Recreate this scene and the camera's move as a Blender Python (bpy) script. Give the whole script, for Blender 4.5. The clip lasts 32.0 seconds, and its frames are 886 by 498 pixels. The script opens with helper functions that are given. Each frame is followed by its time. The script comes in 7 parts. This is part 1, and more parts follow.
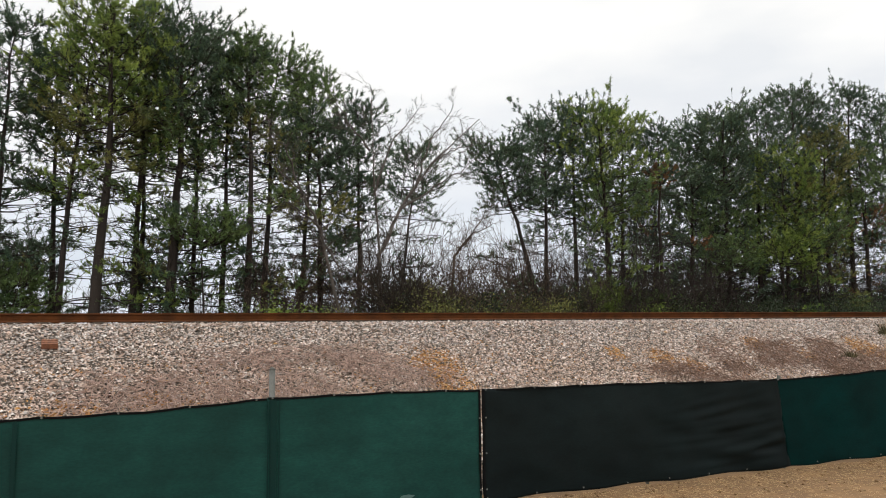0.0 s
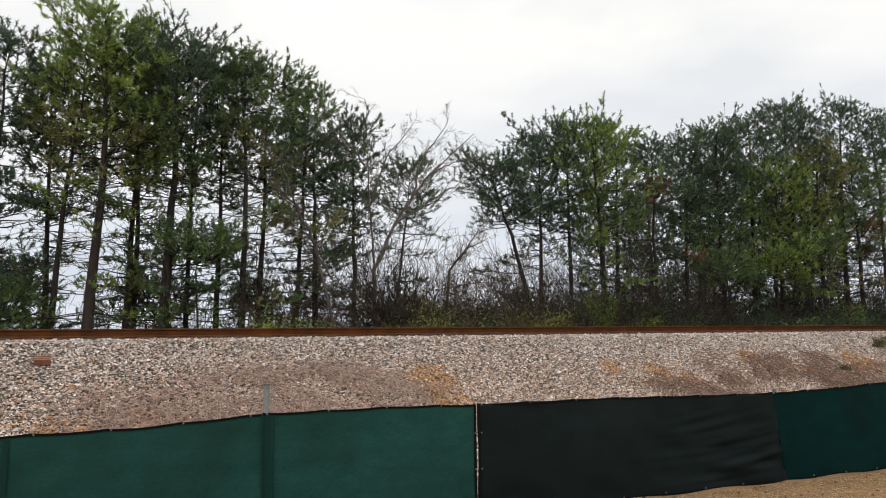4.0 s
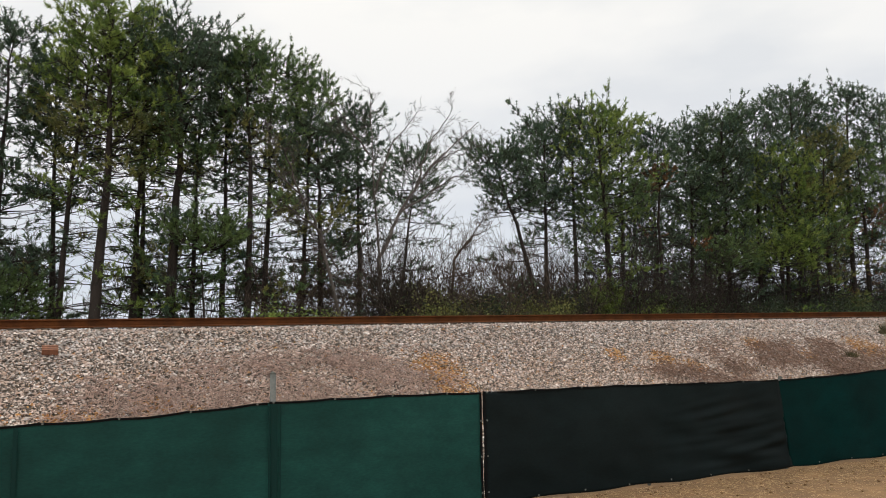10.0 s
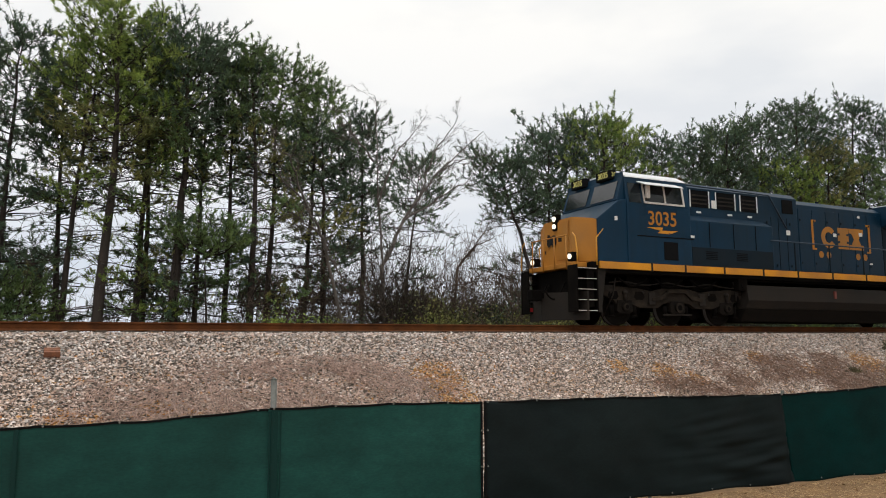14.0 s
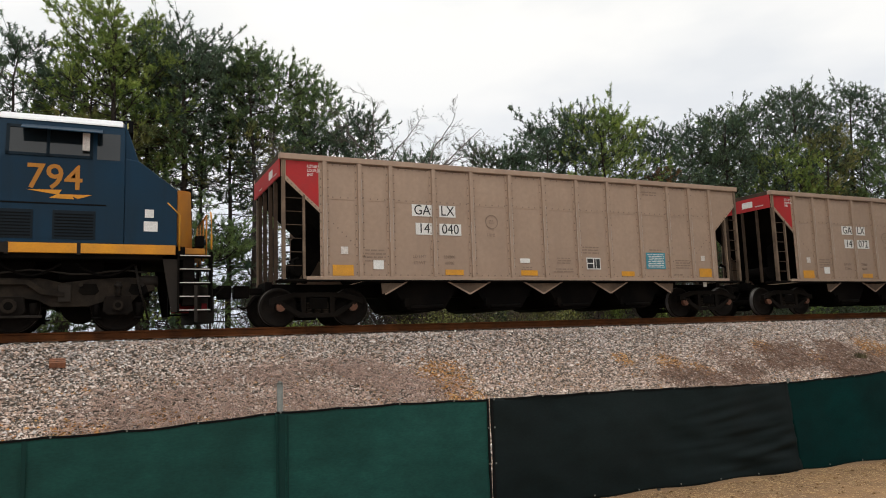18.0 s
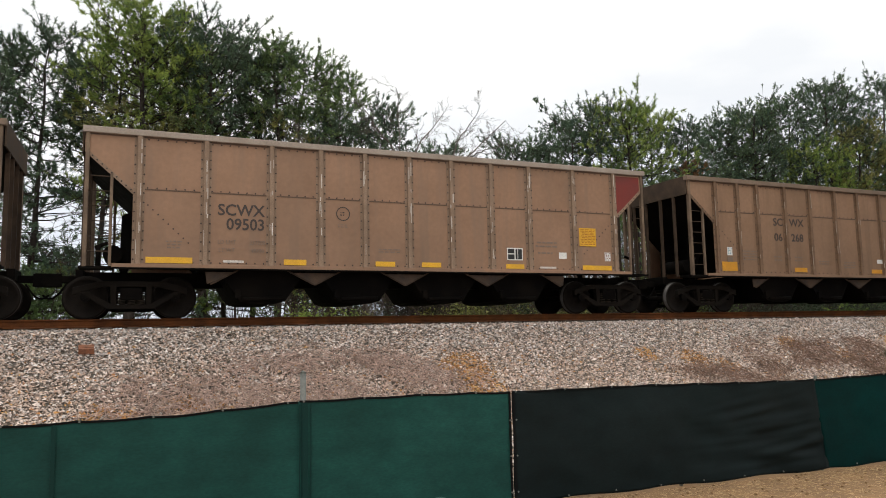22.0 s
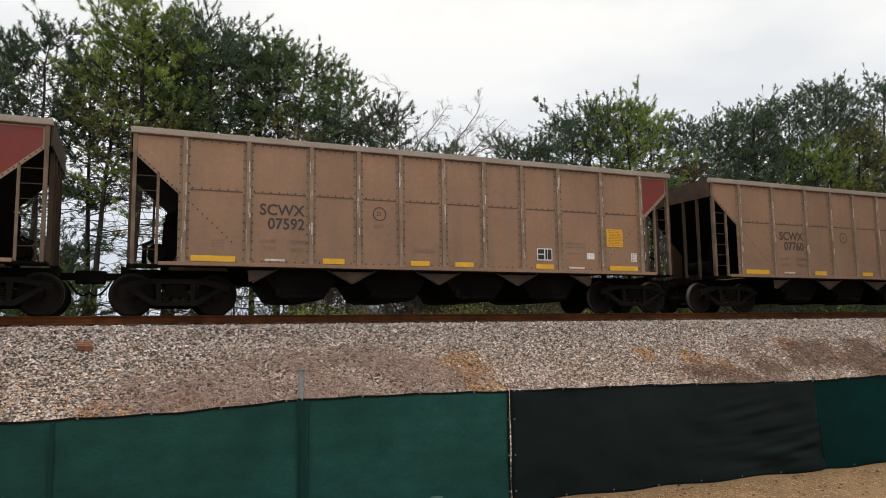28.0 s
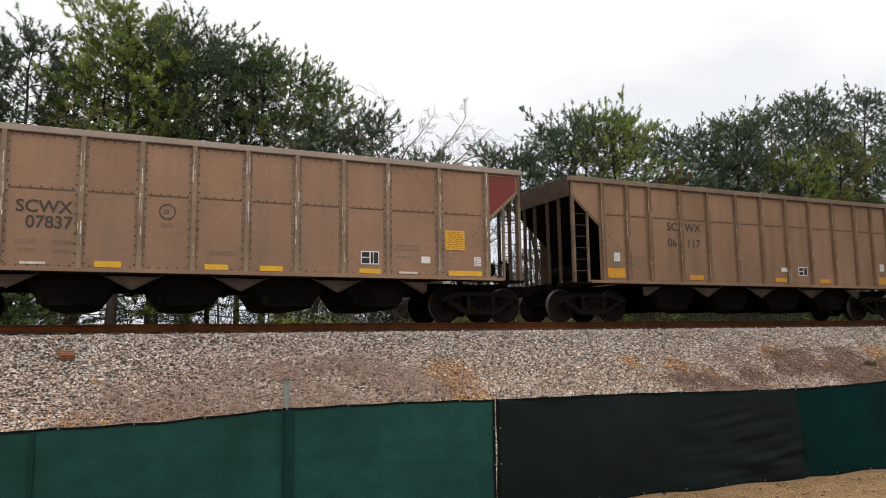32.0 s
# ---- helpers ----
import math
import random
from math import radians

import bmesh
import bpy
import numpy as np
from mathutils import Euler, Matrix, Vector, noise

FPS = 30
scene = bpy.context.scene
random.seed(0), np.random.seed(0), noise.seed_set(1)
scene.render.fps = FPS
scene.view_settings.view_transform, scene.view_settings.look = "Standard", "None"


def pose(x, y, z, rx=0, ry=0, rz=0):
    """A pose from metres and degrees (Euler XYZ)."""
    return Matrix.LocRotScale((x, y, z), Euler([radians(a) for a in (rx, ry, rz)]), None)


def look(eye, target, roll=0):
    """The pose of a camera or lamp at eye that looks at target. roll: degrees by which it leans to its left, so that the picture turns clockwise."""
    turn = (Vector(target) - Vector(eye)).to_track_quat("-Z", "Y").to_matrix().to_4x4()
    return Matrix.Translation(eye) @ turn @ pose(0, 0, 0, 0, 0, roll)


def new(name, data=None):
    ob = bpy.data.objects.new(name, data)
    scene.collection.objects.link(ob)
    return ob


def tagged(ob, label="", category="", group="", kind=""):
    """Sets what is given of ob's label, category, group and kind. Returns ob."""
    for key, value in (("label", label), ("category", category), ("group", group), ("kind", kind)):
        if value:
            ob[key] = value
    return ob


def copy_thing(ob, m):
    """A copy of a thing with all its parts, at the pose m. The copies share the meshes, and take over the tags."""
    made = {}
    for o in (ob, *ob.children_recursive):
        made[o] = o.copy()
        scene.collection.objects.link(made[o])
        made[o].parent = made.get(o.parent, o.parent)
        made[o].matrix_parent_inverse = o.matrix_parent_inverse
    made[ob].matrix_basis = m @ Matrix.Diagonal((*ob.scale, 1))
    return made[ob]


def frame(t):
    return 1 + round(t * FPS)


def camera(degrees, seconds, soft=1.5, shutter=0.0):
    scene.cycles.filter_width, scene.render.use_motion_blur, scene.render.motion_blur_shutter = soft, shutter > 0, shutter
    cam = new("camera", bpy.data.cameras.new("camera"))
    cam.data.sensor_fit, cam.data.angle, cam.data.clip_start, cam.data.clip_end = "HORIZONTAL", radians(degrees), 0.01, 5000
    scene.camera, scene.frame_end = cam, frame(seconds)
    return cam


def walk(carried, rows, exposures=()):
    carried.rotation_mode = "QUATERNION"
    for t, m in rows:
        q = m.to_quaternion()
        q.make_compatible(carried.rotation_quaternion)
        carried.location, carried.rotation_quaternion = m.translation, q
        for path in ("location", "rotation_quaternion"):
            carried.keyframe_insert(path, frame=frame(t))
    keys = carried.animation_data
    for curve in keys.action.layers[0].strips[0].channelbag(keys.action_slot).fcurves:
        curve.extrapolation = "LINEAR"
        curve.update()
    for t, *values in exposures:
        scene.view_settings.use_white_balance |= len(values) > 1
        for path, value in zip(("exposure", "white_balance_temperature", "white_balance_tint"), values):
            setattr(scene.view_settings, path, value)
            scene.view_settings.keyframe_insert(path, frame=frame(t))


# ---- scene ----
# camera: stands behind the fence, held by hand; x runs along the track, y away over it, z up
cam = camera(63.0, 32.0, soft=1.0)
EYE = (0.0, 0.0, 1.9)
PATH = [
    (0.0, 96.08, 0.58, -25.35), (0.5, 96.26, 0.61, -25.72), (1.0, 96.39, 0.46, -26.06), (1.5, 96.21, 0.60, -26.50), (2.0, 96.05, 0.31, -25.95),
    (2.5, 96.05, -0.37, -25.89), (3.0, 95.53, 0.01, -25.69), (3.5, 97.18, 0.83, -25.77), (5.5, 97.28, 0.47, -25.54), (6.0, 97.14, 0.65, -25.66),
    (6.5, 96.74, 0.77, -25.31), (7.0, 96.59, 0.47, -25.30), (7.5, 96.11, 0.46, -25.42), (8.0, 96.21, 0.15, -24.75), (8.5, 94.59, 1.27, -24.28),
    (9.0, 95.27, 1.26, -25.14), (9.5, 96.27, 1.11, -25.13), (10.0, 96.31, 1.01, -25.31), (10.5, 95.44, 1.00, -24.78), (11.0, 95.67, 0.69, -25.18),
    (11.5, 96.18, 0.72, -24.96), (12.0, 96.25, 0.23, -25.37), (12.5, 96.48, 0.17, -25.25), (13.0, 96.93, 0.23, -26.33), (13.5, 96.97, -0.19, -25.46),
    (15.5, 97.05, 0.60, -25.01), (16.0, 96.50, 0.65, -25.54), (16.5, 96.89, 1.26, -24.79), (17.0, 96.78, 1.73, -24.77), (17.5, 97.09, 2.49, -25.28),
    (18.0, 96.89, 1.87, -24.83), (18.5, 97.04, 2.34, -24.81), (19.0, 96.69, 1.87, -24.41), (19.5, 96.45, 0.90, -24.12), (20.0, 96.26, 0.65, -23.48),
    (20.5, 96.16, 1.56, -23.37), (21.0, 96.71, 1.40, -22.96), (21.5, 96.29, 1.06, -22.75), (22.0, 96.29, 1.09, -23.06), (22.5, 96.22, 1.46, -23.28),
    (23.0, 96.46, 1.17, -22.82), (23.5, 96.76, 1.18, -22.77), (24.0, 96.72, 0.36, -22.26), (24.5, 97.06, 0.65, -22.78), (25.0, 96.67, 0.72, -22.92),
    (25.5, 96.74, 0.43, -22.70), (27.5, 96.37, 0.33, -23.04), (28.0, 96.20, 0.74, -23.16), (28.5, 96.46, 0.38, -23.53), (29.0, 96.46, 0.72, -23.60),
    (29.5, 96.30, 0.46, -23.35), (30.0, 96.07, 1.07, -22.89), (30.5, 95.92, 1.22, -23.19), (31.0, 95.84, 1.17, -23.10), (31.5, 96.67, 1.31, -23.68),
    (32.0, 96.86, 0.77, -24.27),
]
# the camera's own exposure drifts a little
BASE = -0.07
EXPOSE = ((0.0, -0.02), (3.0, -0.06), (7.0, -0.12), (8.0, -0.14), (8.7, 0.14), (9.2, 0.12), (10.0, -0.16), (11.0, -0.02), (12.0, -0.12), (17.0, -0.06), (20.0, -0.08), (22.0, 0.10), (24.0, 0.04), (28.0, -0.09), (30.0, -0.06), (31.0, 0.08), (32.0, 0.02))
walk(cam, [(t, pose(*EYE, rx, ry, rz)) for t, rx, ry, rz in PATH], [(t, BASE + e) for t, e in EXPOSE])

# ---- light: an overcast sky ----
world = bpy.data.worlds.new("overcast_sky")
scene.world = world
world.use_nodes = True
wn, wl = world.node_tree.nodes, world.node_tree.links
wn.clear()
sky = wn.new("ShaderNodeTexSky")
sky.sky_type, sky.sun_disc = "NISHITA", False
sky.sun_elevation, sky.sun_rotation = radians(48), radians(-25)
tc = wn.new("ShaderNodeTexCoord")
mp = wn.new("ShaderNodeMapping")
mp.inputs["Scale"].default_value = (1.2, 1.2, 3.4)
cl = wn.new("ShaderNodeTexNoise")
cl.inputs["Scale"].default_value, cl.inputs["Detail"].default_value, cl.inputs["Roughness"].default_value = 2.1, 5.0, 0.5
cr = wn.new("ShaderNodeValToRGB")
cr.color_ramp.elements[0].position, cr.color_ramp.elements[1].position = 0.36, 0.56
cr.color_ramp.elements[0].color, cr.color_ramp.elements[1].color = (0.90, 0.925, 0.96, 1), (1.07, 1.07, 1.065, 1)
grad = wn.new("ShaderNodeValToRGB")
gels = grad.color_ramp.elements
gels.new(0.2), gels.new(0.42)
for el, at, c in zip(gels, (0.0, 0.2, 0.42, 1.0), ((0.80, 0.86, 0.96), (0.97, 0.98, 1.0), (1.12, 1.10, 1.06), (1.95, 1.88, 1.78))):
    el.position, el.color = at, (*c, 1)
sep = wn.new("ShaderNodeSeparateXYZ")
mul = wn.new("ShaderNodeMix")
mul.data_type, mul.blend_type = "RGBA", "MULTIPLY"
mul.inputs["Factor"].default_value = 1.0
sm = wn.new("ShaderNodeMix")
sm.data_type, sm.blend_type = "RGBA", "MIX"
sm.inputs["Factor"].default_value = 0.94
sk = wn.new("ShaderNodeVectorMath")
sk.operation = "SCALE"
sk.inputs["Scale"].default_value = 0.1
bg, wo = wn.new("ShaderNodeBackground"), wn.new("ShaderNodeOutputWorld")
bg.inputs["Strength"].default_value = 1.0
wl.new(tc.outputs["Generated"], mp.inputs["Vector"])
wl.new(mp.outputs["Vector"], cl.inputs["Vector"])
wl.new(cl.outputs["Fac"], cr.inputs["Fac"])
wl.new(tc.outputs["Generated"], sep.inputs[0])
wl.new(sep.outputs["Z"], grad.inputs["Fac"])
wl.new(cr.outputs["Color"], mul.inputs["A"])
wl.new(grad.outputs["Color"], mul.inputs["B"])
wl.new(sky.outputs["Color"], sk.inputs[0])
wl.new(sk.outputs[0], sm.inputs["A"])
wl.new(mul.outputs["Result"], sm.inputs["B"])
wl.new(sm.outputs["Result"], bg.inputs["Color"])
wl.new(bg.outputs[0], wo.inputs[0])

sun = new("sun", bpy.data.lights.new("sun", "SUN"))
sun.data.energy, sun.data.angle, sun.data.color = 0.6, radians(25), (1.0, 0.97, 0.92)
sun.matrix_world = look((-8, -14, 26), (0, 0, 0))


# ---- materials ----
def ramp(nt, fac, a, b, lo=0.3, hi=0.7):
    r = nt.nodes.new("ShaderNodeValToRGB")
    r.color_ramp.elements[0].position, r.color_ramp.elements[1].position = lo, hi
    r.color_ramp.elements[0].color, r.color_ramp.elements[1].color = (*a, 1), (*b, 1)
    nt.links.new(fac, r.inputs["Fac"])
    return r.outputs["Color"]


def noise_fac(nt, vec, scale, detail=4.0, stretch=None):
    if stretch:
        m = nt.nodes.new("ShaderNodeMapping")
        m.inputs["Scale"].default_value = stretch
        nt.links.new(vec, m.inputs["Vector"])
        vec = m.outputs["Vector"]
    n = nt.nodes.new("ShaderNodeTexNoise")
    n.inputs["Scale"].default_value, n.inputs["Detail"].default_value = scale, detail
    nt.links.new(vec, n.inputs["Vector"])
    return n.outputs["Fac"]


def mixed(nt, a, b, fac, mode="MIX"):
    m = nt.nodes.new("ShaderNodeMix")
    m.data_type, m.blend_type = "RGBA", mode
    for socket, value in (("A", a), ("B", b)):
        if isinstance(value, tuple):
            m.inputs[socket].default_value = (*value, 1)
        else:
            nt.links.new(value, m.inputs[socket])
    if isinstance(fac, float):
        m.inputs["Factor"].default_value = fac
    else:
        nt.links.new(fac, m.inputs["Factor"])
    return m.outputs["Result"]


def threshold(nt, fac, lo, hi):
    r = nt.nodes.new("ShaderNodeMapRange")
    r.inputs["From Min"].default_value, r.inputs["From Max"].default_value = lo, hi
    nt.links.new(fac, r.inputs["Value"])
    return r.outputs["Result"]


def material(name, col, col2=None, rough=0.6, metal=0.0, scale=6.0, fine=60.0, bump=0.15, grime=None, grime_amount=0.6,
             streak=None, spread=0.0, island=False, sheen=0.5, stretch=None, grain=0.45):
    """col and col2 vary at two scales; grime: a dirt colour in patches; streak: a colour in upright runs; spread: object to object."""
    m = bpy.data.materials.new(name)
    m.use_nodes = True
    nt = m.node_tree
    b = nt.nodes["Principled BSDF"]
    vec = nt.nodes.new("ShaderNodeTexCoord").outputs["Object"]
    col2 = col2 or tuple(c * 0.72 for c in col)
    big = noise_fac(nt, vec, scale, 5.0, stretch)
    small = noise_fac(nt, vec, fine, 3.0, stretch)
    c = ramp(nt, big, col2, col)
    c = mixed(nt, c, ramp(nt, small, (0.6, 0.6, 0.6), (1.25, 1.25, 1.25)), grain, "MULTIPLY")
    if streak:
        runs = noise_fac(nt, vec, 1.0, 5.0, (4.0, 4.0, 0.35))
        c = mixed(nt, c, streak, threshold(nt, runs, 0.5, 0.82))
    if grime:
        dirt = noise_fac(nt, vec, scale * 0.45, 6.0)
        f = threshold(nt, dirt, 0.42, 0.68)
        k = nt.nodes.new("ShaderNodeMath")
        k.operation, k.inputs[1].default_value = "MULTIPLY", grime_amount
        nt.links.new(f, k.inputs[0])
        c = mixed(nt, c, grime, k.outputs[0])
    if spread or island:
        if island:
            rnd = nt.nodes.new("ShaderNodeNewGeometry").outputs["Random Per Island"]
        else:
            rnd = nt.nodes.new("ShaderNodeObjectInfo").outputs["Random"]
        s = spread or 0.4
        c = mixed(nt, c, ramp(nt, rnd, (1 - s,) * 3, (1 + s,) * 3, 0, 1), 1.0, "MULTIPLY")
    nt.links.new(c, b.inputs["Base Color"])
    r = threshold(nt, big, 0.2, 0.8)
    rr = nt.nodes.new("ShaderNodeMapRange")
    rr.inputs["To Min"].default_value, rr.inputs["To Max"].default_value = max(0.03, rough - 0.12), min(1.0, rough + 0.12)
    nt.links.new(r, rr.inputs["Value"])
    nt.links.new(rr.outputs["Result"], b.inputs["Roughness"])
    b.inputs["Metallic"].default_value = metal
    b.inputs["Specular IOR Level"].default_value = sheen
    if bump:
        bp = nt.nodes.new("ShaderNodeBump")
        bp.inputs["Strength"].default_value, bp.inputs["Distance"].default_value = bump, 0.02
        nt.links.new(small, bp.inputs["Height"])
        nt.links.new(bp.outputs["Normal"], b.inputs["Normal"])
    return m


def stone_material(name, stops):
    """Broken stone: each piece takes its own shade of the given colours."""
    m = bpy.data.materials.new(name)
    m.use_nodes = True
    nt = m.node_tree
    b = nt.nodes["Principled BSDF"]
    rnd = nt.nodes.new("ShaderNodeNewGeometry").outputs["Random Per Island"]
    r = nt.nodes.new("ShaderNodeValToRGB")
    els = r.color_ramp.elements
    while len(els) < len(stops):
        els.new(0.5)
    for k, c in enumerate(stops):
        els[k].position, els[k].color = k / (len(stops) - 1), (*c, 1)
    nt.links.new(rnd, r.inputs["Fac"])
    vec = nt.nodes.new("ShaderNodeTexCoord").outputs["Object"]
    n = noise_fac(nt, vec, 45.0, 4.0)
    patch = noise_fac(nt, vec, 0.7, 3.0)
    c = mixed(nt, r.outputs["Color"], ramp(nt, n, (0.65,) * 3, (1.2,) * 3), 0.7, "MULTIPLY")
    c = mixed(nt, c, ramp(nt, patch, (0.90, 0.85, 0.80), (1.08, 1.07, 1.07)), 0.8, "MULTIPLY")
    nt.links.new(c, b.inputs["Base Color"])
    b.inputs["Roughness"].default_value = 0.85
    return m


def leaf_material(name, a, c2, light=0.25):
    m = bpy.data.materials.new(name)
    m.use_nodes = True
    nt = m.node_tree
    b = nt.nodes["Principled BSDF"]
    vec = nt.nodes.new("ShaderNodeTexCoord").outputs["Object"]
    c = ramp(nt, noise_fac(nt, vec, 0.9, 4.0), a, c2, 0.35, 0.68)
    c = mixed(nt, c, ramp(nt, noise_fac(nt, vec, 3.2, 2.0), (0.6,) * 3, (1.3,) * 3, 0.35, 0.65), 0.8, "MULTIPLY")
    rnd = nt.nodes.new("ShaderNodeNewGeometry").outputs["Random Per Island"]
    c = mixed(nt, c, ramp(nt, rnd, (0.75,) * 3, (1.25,) * 3, 0, 1), 1.0, "MULTIPLY")
    nt.links.new(c, b.inputs["Base Color"])
    b.inputs["Roughness"].default_value = 0.55
    tr = nt.nodes.new("ShaderNodeBsdfTranslucent")
    nt.links.new(c, tr.inputs["Color"])
    mx = nt.nodes.new("ShaderNodeMixShader")
    mx.inputs[0].default_value = light
    nt.links.new(b.outputs[0], mx.inputs[1])
    nt.links.new(tr.outputs[0], mx.inputs[2])
    nt.links.new(mx.outputs[0], nt.nodes["Material Output"].inputs["Surface"])
    return m


M_SOIL = material("dry_soil", (0.315, 0.186, 0.083), (0.185, 0.105, 0.047), 0.95, scale=3.0, fine=26, bump=0.5, grime=(0.19, 0.112, 0.055), grime_amount=0.75, stretch=(0.6, 1.0, 1.0))
M_GRASS = material("winter_grass", (0.20, 0.17, 0.09), (0.11, 0.11, 0.05), 0.95, scale=0.4, fine=9, bump=0.4)
M_CONCRETE = material("concrete", (0.52, 0.425, 0.335), (0.43, 0.345, 0.27), 0.85, scale=2.0, fine=70, bump=0.1)
# bed much darker than its stones: shade in the gaps is put into the colour
M_BED = material("crushed_stone_bed", (0.12, 0.098, 0.078), (0.06, 0.05, 0.04), 0.95, scale=9, fine=34, bump=0.6)
M_STONE = stone_material("broken_stone", [(0.11, 0.085, 0.068), (0.265, 0.200, 0.158), (0.459, 0.358, 0.3), (0.377, 0.253, 0.187), (0.581, 0.477, 0.413), (0.53, 0.377, 0.293), (0.673, 0.568, 0.504), (0.836, 0.74, 0.686)])
M_STONEGREY = stone_material("grey_broken_stone", [(0.09, 0.078, 0.072), (0.19, 0.165, 0.15), (0.40, 0.36, 0.335), (0.28, 0.245, 0.225), (0.56, 0.52, 0.495), (0.44, 0.39, 0.36), (0.66, 0.62, 0.59), (0.86, 0.82, 0.79)])
M_STAINED = stone_material("iron_stained_stone", [(0.30, 0.14, 0.05), (0.52, 0.25, 0.06), (0.56, 0.36, 0.16), (0.46, 0.21, 0.06), (0.36, 0.16, 0.06)])
M_RAIL = material("rusted_rail_steel", (0.128, 0.045, 0.0145), (0.068, 0.025, 0.0095), 0.9, 0.0, scale=3, fine=40, bump=0.2, sheen=0.12)
M_TIE = material("creosoted_timber", (0.10, 0.075, 0.055), (0.05, 0.04, 0.03), 0.9, scale=3, fine=25, bump=0.3, stretch=(1, 6, 1))
M_RUSTPLATE = material("rusty_plate", (0.30, 0.12, 0.06), (0.16, 0.07, 0.04), 0.85, scale=12, fine=50)
M_TWIG = material("dead_vine", (0.55, 0.395, 0.33), (0.33, 0.222, 0.178), 0.9, island=True, spread=0.4)
M_BARK = material("pine_bark", (0.050, 0.036, 0.029), (0.021, 0.016, 0.013), 0.95, scale=2.2, fine=14, bump=0.6, stretch=(1, 1, 0.3))
M_TWIGDARK = material("brown_dead_vine", (0.34, 0.22, 0.165), (0.20, 0.122, 0.088), 0.9, island=True, spread=0.45)
M_BARKPALE = material("pale_bark", (0.155, 0.132, 0.116), (0.085, 0.071, 0.061), 0.9, scale=3, fine=20, bump=0.3)
# darker copy of the bare brush, with the wood's inner shade in its colour
M_BRUSHDARK = material("shade_dark_brush", (0.055, 0.040, 0.030), (0.028, 0.021, 0.016), 0.95, island=True, spread=0.5)
M_BRUSH = material("bare_brush", (0.115, 0.080, 0.058), (0.06, 0.042, 0.031), 0.95, island=True, spread=0.5)
M_NEEDLE = {
    # leaves darkened for the shade under the pines
    "bush": leaf_material("shade_dark_bush_leaves", (0.026, 0.042, 0.024), (0.055, 0.078, 0.032), 0.25),
    "weed": leaf_material("brownish_weed_blades", (0.085, 0.080, 0.036), (0.16, 0.135, 0.06), 0.3),
    "dark": leaf_material("needles_dark_green", (0.056, 0.102, 0.065), (0.122, 0.183, 0.086), 0.3),
    "mid": leaf_material("needles_green", (0.079, 0.142, 0.055), (0.197, 0.278, 0.081), 0.3),
    "light": leaf_material("needles_light_green", (0.133, 0.215, 0.046), (0.319, 0.400, 0.081), 0.4),
    "olive": leaf_material("needles_olive", (0.122, 0.148, 0.051), (0.307, 0.296, 0.074), 0.3),
    "brown": leaf_material("needles_browned", (0.151, 0.081, 0.035), (0.278, 0.139, 0.046), 0.35),
}


def fabric_material(name, col, col2, see, sheen=0.15, rough=0.7):
    """Woven wind screen: a fine weave, and a little light comes through it."""
    m = material(name, col, col2, rough, scale=1.3, fine=300, bump=0.05, grime=tuple(c * 1.4 + 0.004 for c in col), grime_amount=0.3, sheen=sheen)
    nt = m.node_tree
    b = nt.nodes["Principled BSDF"]
    vec = nt.nodes.new("ShaderNodeTexCoord").outputs["Object"]
    c = b.inputs["Base Color"].links[0].from_socket
    c = mixed(nt, c, ramp(nt, noise_fac(nt, vec, 1.0, 5.0, (3.2, 1.0, 6.0)), (0.72,) * 3, (1.3,) * 3), 0.6, "MULTIPLY")
    c = mixed(nt, c, ramp(nt, noise_fac(nt, vec, 70.0, 2.0, (0.35, 1.0, 1.0)), (0.7,) * 3, (1.3,) * 3), 0.4, "MULTIPLY")
    nt.links.new(c, b.inputs["Base Color"])
    t = nt.nodes.new("ShaderNodeBsdfTransparent")
    mx = nt.nodes.new("ShaderNodeMixShader")
    mx.inputs[0].default_value = see
    nt.links.new(b.outputs[0], mx.inputs[1])
    nt.links.new(t.outputs[0], mx.inputs[2])
    nt.links.new(mx.outputs[0], nt.nodes["Material Output"].inputs["Surface"])
    return m


M_SCREEN = {
    "green": fabric_material("green_screen", (0.0088, 0.054, 0.045), (0.0062, 0.039, 0.0325), 0.03),
    "black": fabric_material("black_screen", (0.0060, 0.0115, 0.0120), (0.0042, 0.0082, 0.0086), 0.012, 0.10, 0.65),
    "teal": fabric_material("dark_teal_screen", (0.0007, 0.0215, 0.0203), (0.0005, 0.0125, 0.0120), 0.008, 0.06),
}
M_SEAMCLOTH = material("doubled_shaded_green_cloth", (0.0052, 0.033, 0.029), (0.004, 0.026, 0.022), 0.75, scale=2, fine=300, bump=0.03, sheen=0.15)
M_SCUFF = material("pale_scuff", (0.10, 0.20, 0.18), None, 0.8)
M_STRAW = material("dry_straw", (0.60, 0.44, 0.25), (0.42, 0.28, 0.15), 0.95, island=True, spread=0.5)
M_HEM = material("black_webbing", (0.007, 0.0075, 0.0075), None, 0.9, sheen=0.1)
M_GALV = material("galvanised_steel", (0.165, 0.170, 0.155), (0.10, 0.105, 0.095), 0.6, 0.2, scale=8)


# ---- mesh helpers ----
def part(name, bm, mat, parent=None, label=""):
    me = bpy.data.meshes.new(name)
    bm.to_mesh(me)
    bm.free()
    me.materials.append(mat)
    ob = new(name, me)
    if parent:
        ob.parent = parent
    if label:
        ob["label"] = label
    return ob


def same(name, other, parent, m):
    """Another part on the mesh of a part, at the pose m in its thing."""
    ob = new(name, other.data)
    ob.parent = parent
    ob.matrix_basis = m
    return ob


